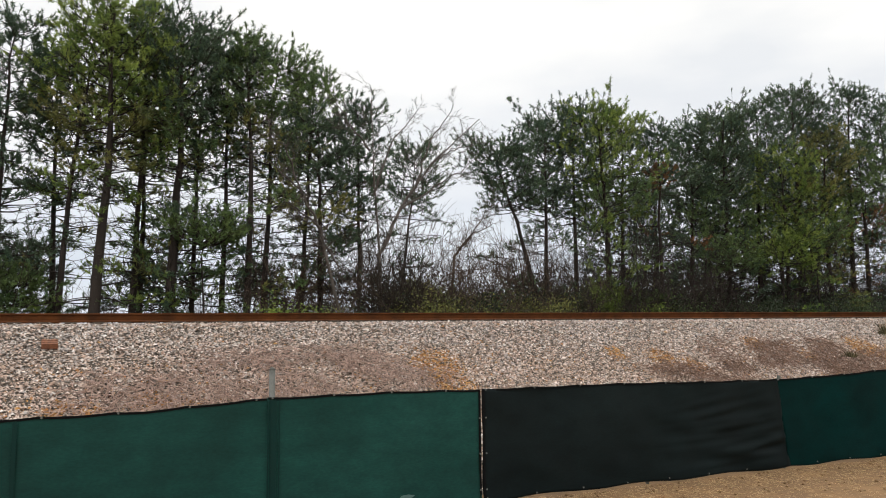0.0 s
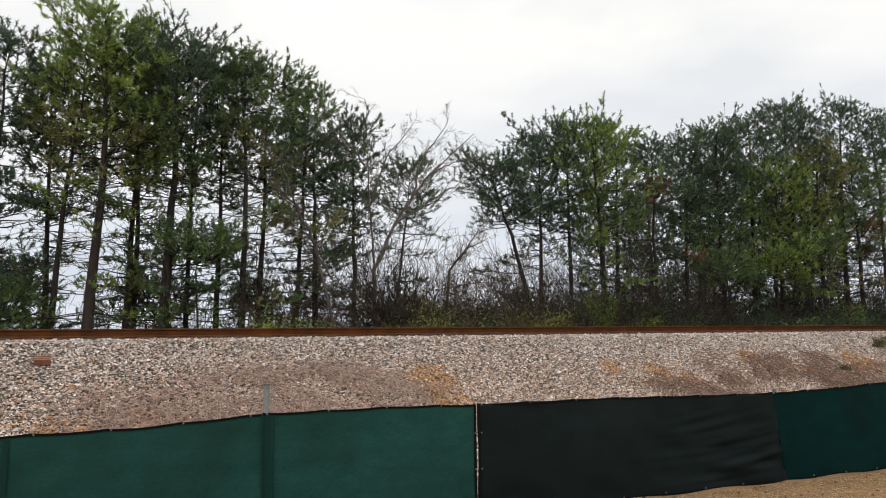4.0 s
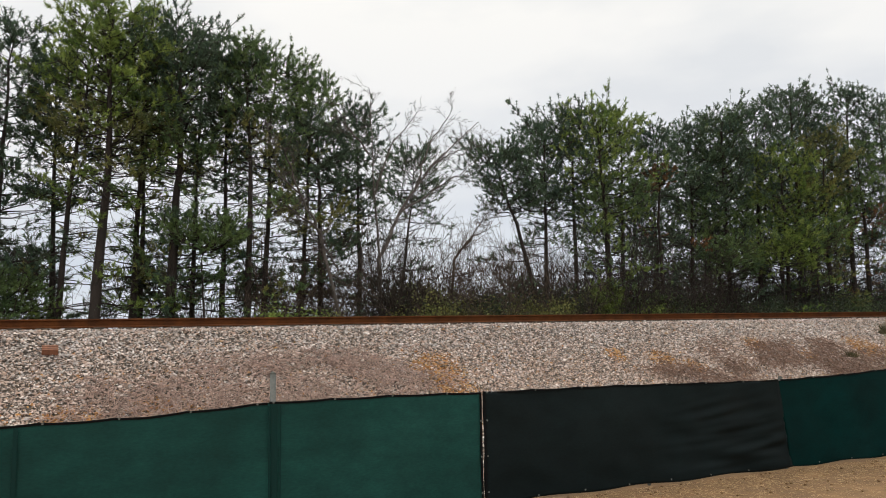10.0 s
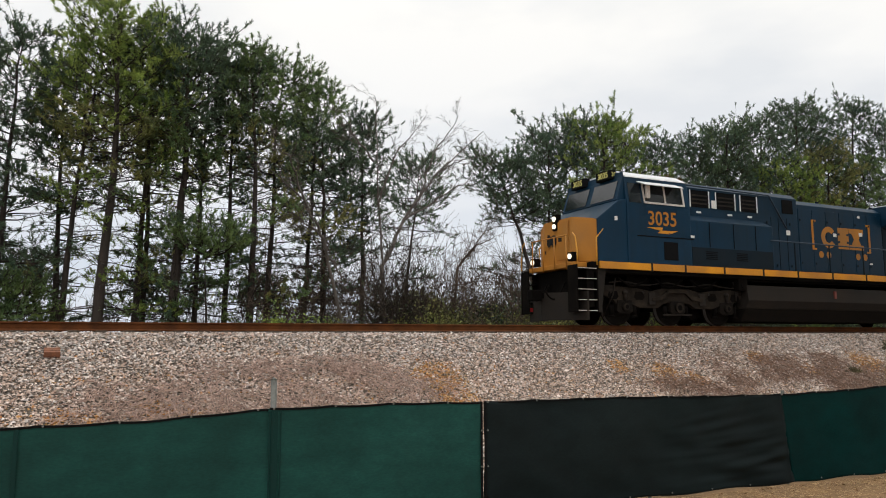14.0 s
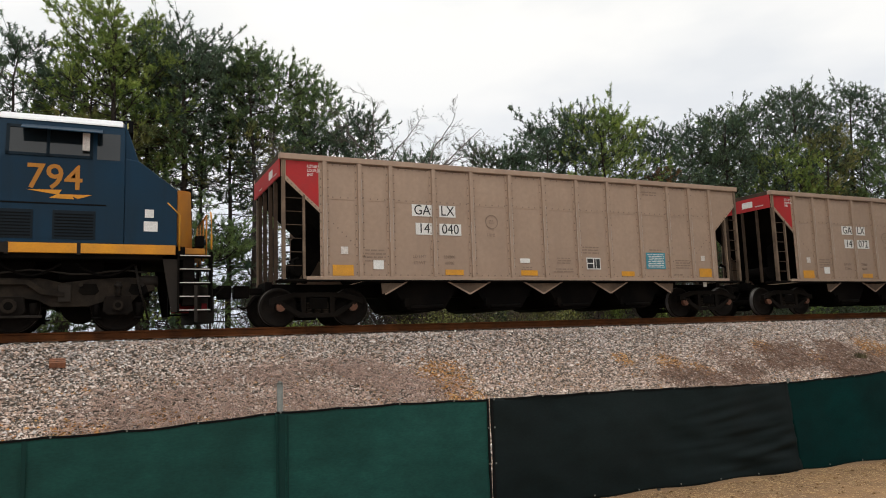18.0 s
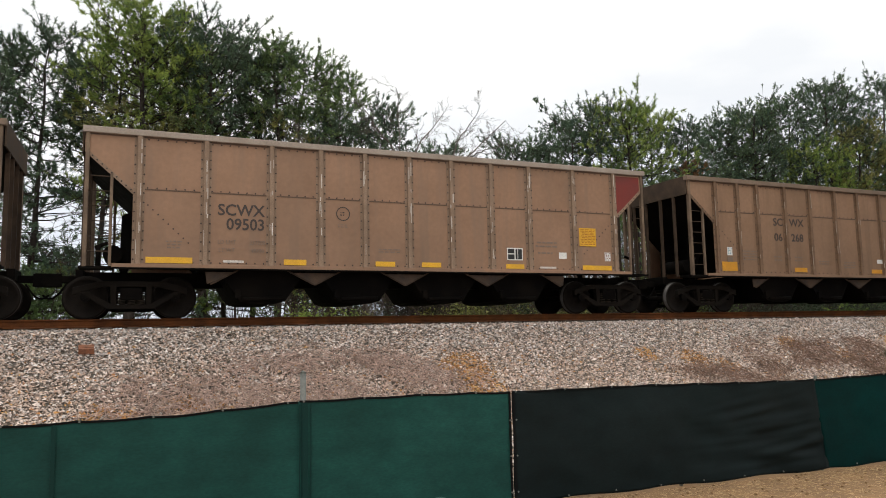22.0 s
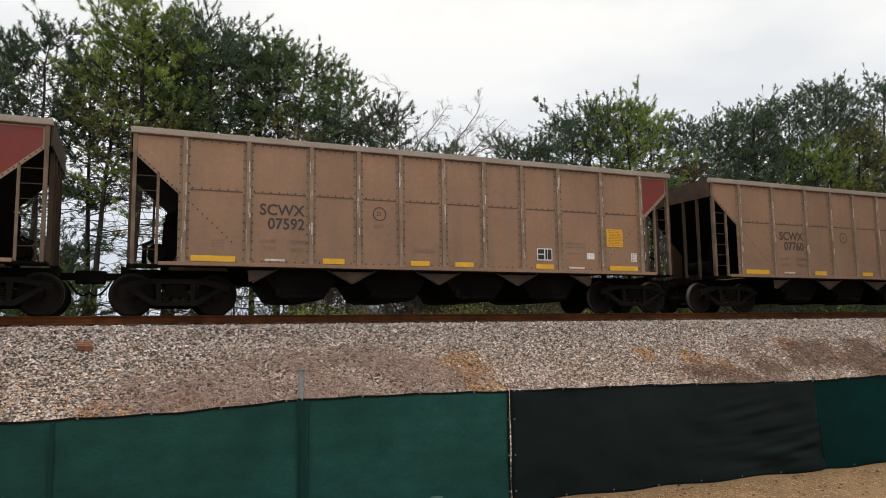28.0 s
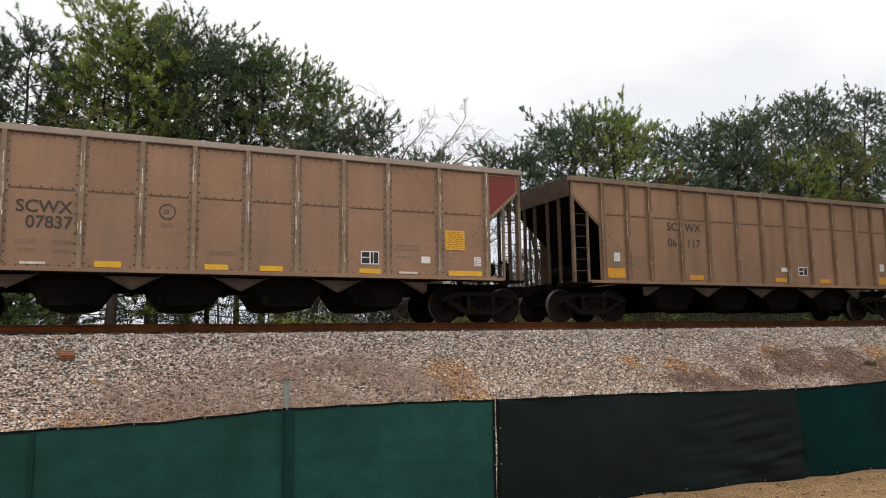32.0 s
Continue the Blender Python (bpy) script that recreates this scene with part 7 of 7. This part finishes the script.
    for k in range(4):
        bm.faces.new((v0[k], v0[(k + 1) % 4], v1[(k + 1) % 4], v1[k]))
    bm.faces.new(v0[::-1]), bm.faces.new(v1)
    bmesh.ops.recalc_face_normals(bm, faces=bm.faces)
    bmesh.ops.bevel(bm, geom=list(bm.edges), offset=0.03, segments=2, affect="EDGES")
    part("nose_front", bm, M_GOLD, eng, "golden-yellow faceted nose front")
    box_part("nose_door", M_GOLD, eng, 20.5, 20.535, 0.05, 0.62, 1.95, 3.1, 0.01)
    box_part("nose_emblem", M_BLUEDIRT, eng, 20.515, 20.532, -0.5, -0.02, 2.45, 2.72, 0.004, "dark worn emblem bar")
    for y0, y1, z0, z1 in ((-0.46, -0.34, 2.40, 2.78), (-0.2, -0.08, 2.38, 2.74), (0.12, 0.3, 2.5, 2.62), (-0.62, -0.56, 2.2, 2.3)):
        box_part("worn_patch", M_TANK, eng, 20.525, 20.536, y0, y1, z0, z1)
    for s in (-1, 1):
        shape("emblem_bow", [(0.62 + u, 2.62 + w_) for u, w_ in ((0, -0.2), (0.1, -0.2), (0.2, -0.08), (0.3, -0.2), (0.4, -0.2), (0.4, 0.2), (0.3, 0.2), (0.2, 0.08), (0.1, 0.2), (0, 0.2))], M_BLUEDIRT, eng, s * 0.931, s, "dark worn emblem shape")
        lettering(number, 0.22, 0.80, 3.46, s * 0.9315, M_BLUEDIRT, eng, side=s, squeeze=0.9)
        box_part("rear_skirt", M_BLUEDIRT, eng, 0.60, 1.115, *sorted((s * 0.90, s * 0.934)), 1.82, 2.15)
    hl = box_part("headlight_housing", M_RUN, eng, 20.40, 20.56, -0.16, 0.10, 2.86, 3.36, 0.03)
    for z in (2.99, 3.22):
        bm = bmesh.new()
        bar(bm, (20.54, -0.03, z), (20.60, -0.03, z), 0.072, 16)
        part("headlight", bm, M_LAMP if lamps else M_GLASS, hl, "lit headlight" if lamps else "dark headlight")
    for s in (-1, 1):
        dl = box_part("ditch_light_box", M_RUN, eng, 20.55, 20.74, s * 1.0 - 0.14, s * 1.0 + 0.14, 1.84, 2.1, 0.02)
        bm = bmesh.new()
        bar(bm, (20.73, s * 1.0, 1.97), (20.78, s * 1.0, 1.97), 0.075, 16)
        part("ditch_light", bm, M_LAMP if lamps else M_GLASS, dl, "lit ditch light" if lamps else "dark ditch light")
    box_part("anticlimber", M_GOLD, eng, 20.3, 20.75, -1.2, 1.2, 1.66, 1.80, 0.02)
    # plow
    for e, sg in ((20.55, 1), (0.25, -1)):
        bm = bmesh.new()
        slab(bm, [(e, -1.52), (e + sg * 0.55, 0.0), (e, 1.52), (e - sg * 0.06, 1.52), (e + sg * 0.47, 0.0), (e - sg * 0.06, -1.52)], "z", 0.14, 0.95 if sg > 0 else 0.6)
        part("snow_plow", bm, M_TANK, eng, "dusty grey snow plow")
        a, b = sorted((e + sg * 0.1, e + sg * 0.75))
        bm = bmesh.new()
        box(bm, a, b, -0.1, 0.1, 0.80, 0.98, 0.02)
        slab(bm, [(e + sg * 0.62, -0.17), (e + sg * 0.95, -0.13), (e + sg * 0.95, 0.14), (e + sg * 0.62, 0.17)], "z", 0.72, 1.04, 0.03)
        part("coupler", bm, M_RUN, eng)
        for y in (-0.5, -0.38, 0.45):
            bm = pipe(bmesh.new(), [(e + sg * 0.1 * k, y, 1.25 - 0.5 * math.sin(k / 7 * 2.6)) for k in range(8)], 0.025, 6)
            part("air_hose", bm, M_RUN, eng)
    box_part("pilot", M_RUN, eng, 20.25, 20.5, -1.45, 1.45, 0.5, 1.62, 0.02)
    box_part("pilot", M_RUN, eng, 0.3, 0.5, -1.45, 1.45, 0.5, 1.62, 0.02)
    # corner steps with yellow edges, grab rails
    for x0, x1 in ((0.0, 0.74), (20.16, 20.86)):
        for s in (-1, 1):
            for x in (x0, x1):
                if 0.2 < x:
                    if x < 1 or x < 20.5:
                        bm = bmesh.new()
                        g = 1 if x < 1 else -1
                        slab(bm, [(x, 0.36), (x + g * 0.14, 0.36), (x + g * 0.34, 1.62), (x, 1.62)], "y", *sorted((s * 1.40, s * 1.46)), 0.01)
                        part("step_well_plate", bm, M_TANK, eng, "dusty dark step-well plate")
                    box_part("step_stringer", M_TANK if x < 1 else M_RUN, eng, x - 0.02, x + 0.02, *sorted((s * 1.05, s * 1.5)), 0.36, 1.7, 0.01)
            for k in range(5):
                z = 0.40 + 0.30 * k
                st = box_part("step", M_RUN, eng, x0, x1, *sorted((s * 1.12, s * 1.48)), z - 0.02, z + 0.01, 0.004)
                box_part("step_edge", M_YEL if x0 < 1 else M_SHINE, st, x0 + 0.03, x1 - 0.03, *sorted((s * 1.48, s * 1.50)), z - 0.006, z + 0.013)
            box_part("step_reflector", M_RED, eng, x0 + 0.06, x1 - 0.06, *sorted((s * 1.1, s * 1.14)), 0.44, 0.56)
            for x in (x0 + 0.01, x1 - 0.01):
                bm = bmesh.new()
                pts = [(x, s * 1.5, 0.95 if x < 1 else 1.75), (x, s * 1.5, 2.05), (x, s * 1.42, 2.5), (x, s * 1.3, 2.62)] if (x < 0.2 or x > 20.7) else [(x, s * 1.5, 1.0 if x < 1 else 1.7), (x, s * 1.5, 2.5), (x + (0.25 if x < 5 else -0.25), s * 1.49, 2.76)]
                pipe(bm, pts, 0.02, 8)
                part("grab_rail", bm, M_YEL, eng, "yellow grab rail")
        xe = x0 + 0.05 if x0 < 1 else x1 - 0.05
        for y in (-0.9, -0.3, 0.3, 0.9):
            bm = bmesh.new()
            bar(bm, (xe, y, 1.6), (xe, y, 2.6), 0.02, 8)
            part("end_stanchion", bm, M_GOLD, eng)
        bm = bmesh.new()
        bar(bm, (xe, -0.95, 2.6), (xe, 0.95, 2.6), 0.02, 8)
        part("end_rail", bm, M_GOLD, eng)
    # side handrails
    for s in (-1, 1):
        bm = bmesh.new()
        pts = [(0.66, 2.76), (13.1, 2.80)] if boxed else [(0.66, 2.76), (12.4, 2.78), (12.62, 2.80), (13.1, 3.36), (16.5, 3.38)]
        pipe(bm, [(x, s * 1.47, z) for x, z in pts], 0.021, 8)
        part("handrail", bm, M_HANDRAIL, eng)
        if boxed:
            part("roof_rail", pipe(bmesh.new(), [(x, s * 1.06, z) for x, z in ((11.85, 3.35), (12.62, 4.42), (16.5, 4.46))], 0.026, 8), M_HANDRAIL, eng)
        for x in (1.0, 2.75, 4.1, 5.7, 6.85, 8.55, 10.3, 12.0):
            bm = bmesh.new()
            box(bm, x - 0.022, x + 0.022, *sorted((s * 1.455, s * 1.485)), 1.8, 2.78, 0.006)
            part("stanchion", bm, M_BLUEDIRT, eng)
    # under the frame
    if big_tank:
        bm = bmesh.new()
        slab(bm, [(-1.48, 0.82), (-1.42, 1.30), (1.42, 1.30), (1.48, 0.82), (1.34, 0.56), (-1.34, 0.56)], "x", 6.74, 14.26, 0.02)
        tk = part("fuel_tank", bm, M_TANK, eng, "large dusty fuel tank")
        # lower tank faces take a darker colour in place of shade
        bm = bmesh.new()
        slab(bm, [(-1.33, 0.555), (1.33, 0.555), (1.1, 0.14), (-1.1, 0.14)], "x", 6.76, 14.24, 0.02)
        part("tank_bottom", bm, M_SIDEFRAME, tk, "tank bottom coloured dark for shade")
        box_part("sight_gauge", M_REDOLD, tk, 10.1, 10.2, *sorted((sd * 1.44, sd * 1.49)), 0.95, 1.2, 0.004)
    else:
        bm = bmesh.new()
        slab(bm, [(-1.46, 0.75), (-1.46, 0.86), (1.46, 0.86), (1.46, 0.75), (1.38, 0.62), (-1.38, 0.62)], "x", 6.54, 14.15, 0.02)
        tk = part("fuel_tank", bm, M_TANK, eng, "dusty fuel tank with stepped top")
        # shade on the tank's lower faces is put into their colour here too
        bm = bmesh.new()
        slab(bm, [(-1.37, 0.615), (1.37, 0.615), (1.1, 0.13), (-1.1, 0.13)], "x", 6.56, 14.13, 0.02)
        part("tank_bottom", bm, M_SIDEFRAME, tk, "tank bottom coloured dark for shade")
        box_part("tank_end", M_TANK, tk, 6.6, 7.85, -1.45, 1.45, 0.86, 1.30, 0.03)
        box_part("tank_end", M_TANK, tk, 12.4, 14.1, -1.45, 1.45, 0.86, 1.36, 0.03)
        box_part("tank_back", M_RUN, tk, 7.85, 12.4, -0.8, 0.8, 0.86, 1.45)
        for s in (-1, 1):
            for a, b in ((7.98, 9.85), (10.45, 12.25)):
                bm = bmesh.new()
                bar(bm, (a + 0.1, s * 1.15, 1.12), (b - 0.1, s * 1.15, 1.12), 0.265, 20)
                bar(bm, (a, s * 1.15, 1.12), (a + 0.1, s * 1.15, 1.12), 0.17, 20, 0.265)
                bar(bm, (b - 0.1, s * 1.15, 1.12), (b, s * 1.15, 1.12), 0.265, 20, 0.17)
                part("air_tank", bm, M_TANK, eng, "brown air reservoir")
    for x in (5.9, 6.25, 14.4):
        bm = bmesh.new()
        box(bm, x - 0.2, x + 0.2, -1.42, 1.42, 1.12, 1.5, 0.03)
        bar(bm, (x, -1.45, 1.3), (x, 1.45, 1.3), 0.1, 12)
        part("equipment_box", bm, M_RUN, eng)
    for s in (-1, 1):
        part("pipe_run", bar(bmesh.new(), (6.5, s * 1.3, 1.46), (14.3, s * 1.3, 1.46), 0.035, 8), M_RUN, eng)
    loco_truck(eng, 3.45, sd)
    loco_truck(eng, 16.95, sd)
    # marks on the side towards the fence
    near = sd
    emblem(eng, 6.85, 10.55, 2.46, 3.80, near, sd > 0, False) if not boxed else emblem(eng, 7.75, 10.05, 2.78, 3.55, near, sd > 0, True)
    lettering(number, 0.74 if not boxed else 0.6, 17.72, 3.17, near * 1.526, M_GOLD, eng, side=near, squeeze=0.95, bold=0.008, name="cab_number")
    q = -1 if sd > 0 else 1
    bolt = [(-0.45, 0.03), (0.06, 0.05), (0.02, -0.03), (0.52, -0.02), (0.30, -0.10), (0.22, -0.06), (0.25, -0.11), (-0.12, -0.1), (-0.02, -0.035)]
    shape("lightning_bolt", [(17.78 + q * u * 1.25, 2.87 + v * 1.2) for u, v in bolt], M_SILL, eng, near * 1.522, near, "yellow lightning bolt stripe")
    for x, z, w, h in ((16.55, 2.72, 0.2, 0.1), (1.5, 3.28, 0.28, 0.09), (2.4, 3.28, 0.2, 0.07), (3.1, 3.28, 0.2, 0.1), (4.1, 3.62, 0.16, 0.09), (4.1, 3.45, 0.24, 0.08), (5.2, 3.12, 0.24, 0.07), (5.75, 2.6, 0.26, 0.06), (5.9, 3.14, 0.22, 0.06)):
        w, h = w * 0.72, h * 0.72
        box_part("label_plate", M_WHITE, eng, x - w / 2, x + w / 2, *sorted((near * (1.52 if x > 15 else 0.978), near * (1.532 if x > 15 else 0.99))), z - h / 2, z + h / 2, 0, "small white label")
    for x, z, w, h in ((7.4, 2.3, 0.2, 0.07), (7.9, 3.36, 0.24, 0.18), (9.3, 3.26, 0.22, 0.16), (7.95, 4.0, 0.16, 0.1), (11.7, 3.2, 0.24, 0.22), (12.75, 3.3, 0.2, 0.22)):
        w, h = w * 0.75, h * 0.75
        box_part("label_plate", M_WHITE, eng, x - w / 2, x + w / 2, *sorted((near * (0.976 if x < 11.2 else 1.004), near * (0.988 if x < 11.2 else 1.014))), z - h / 2, z + h / 2, 0, "small white label")
    for x, z, w, h in ((13.5, 3.62, 0.2, 0.06), (14.4, 3.62, 0.2, 0.06), (15.1, 3.92, 0.18, 0.26), (15.75, 3.62, 0.2, 0.06)):
        box_part("label_plate", M_WHITE, eng, x - w / 2, x + w / 2, *sorted((near * 1.015, near * 1.025)), z - h / 2, z + h / 2, 0, "small white label")
    for x, z, w, h in ((19.45, 3.1, 0.1, 0.12),) if boxed else ((19.55, 2.5, 0.18, 0.18), (19.58, 2.22, 0.28, 0.22)):
        box_part("label_plate", M_WHITE, eng, x - w / 2, x + w / 2, *sorted((near * 1.49, near * 1.51)), z - h / 2, z + h / 2, 0, "small white label")
    return eng


L2 = locomotive("794", -1, False, False, "dark blue diesel locomotive with golden emblem, nose to the cars", False)
L1 = locomotive("3035", 1, True, True, "dark blue leading diesel locomotive with golden nose and lit headlights", True)

SPEED = 13.18


def motions():
    """The train runs at one speed towards smaller x; its wheels roll with it."""
    rows = (0, 4, 8, 12, 16, 20, 24, 28, 32)
    runs = [(car, x0, 0) for car, x0, num, args in TRAIN] + [(L2, -71.47, 0), (L1, -72.57, 180)]
    for thing, x0, turn in runs:
        walk(thing, [(t, pose(x0 - SPEED * (t - 22), TRACK_Y, RAIL_Z, 0, 0, turn)) for t in rows])
        for w in thing.children_recursive:
            if w.name.startswith("wheelset"):
                p = w.matrix_basis.translation.copy()
                sign = 1 if turn == 0 else -1
                k = -sign * SPEED / p.z / FPS
                walk(w, [(n / FPS, pose(p.x, p.y, p.z, 0, math.degrees(k * n) % 360, 0)) for n in range(0, 32 * FPS + 1)])


motions()
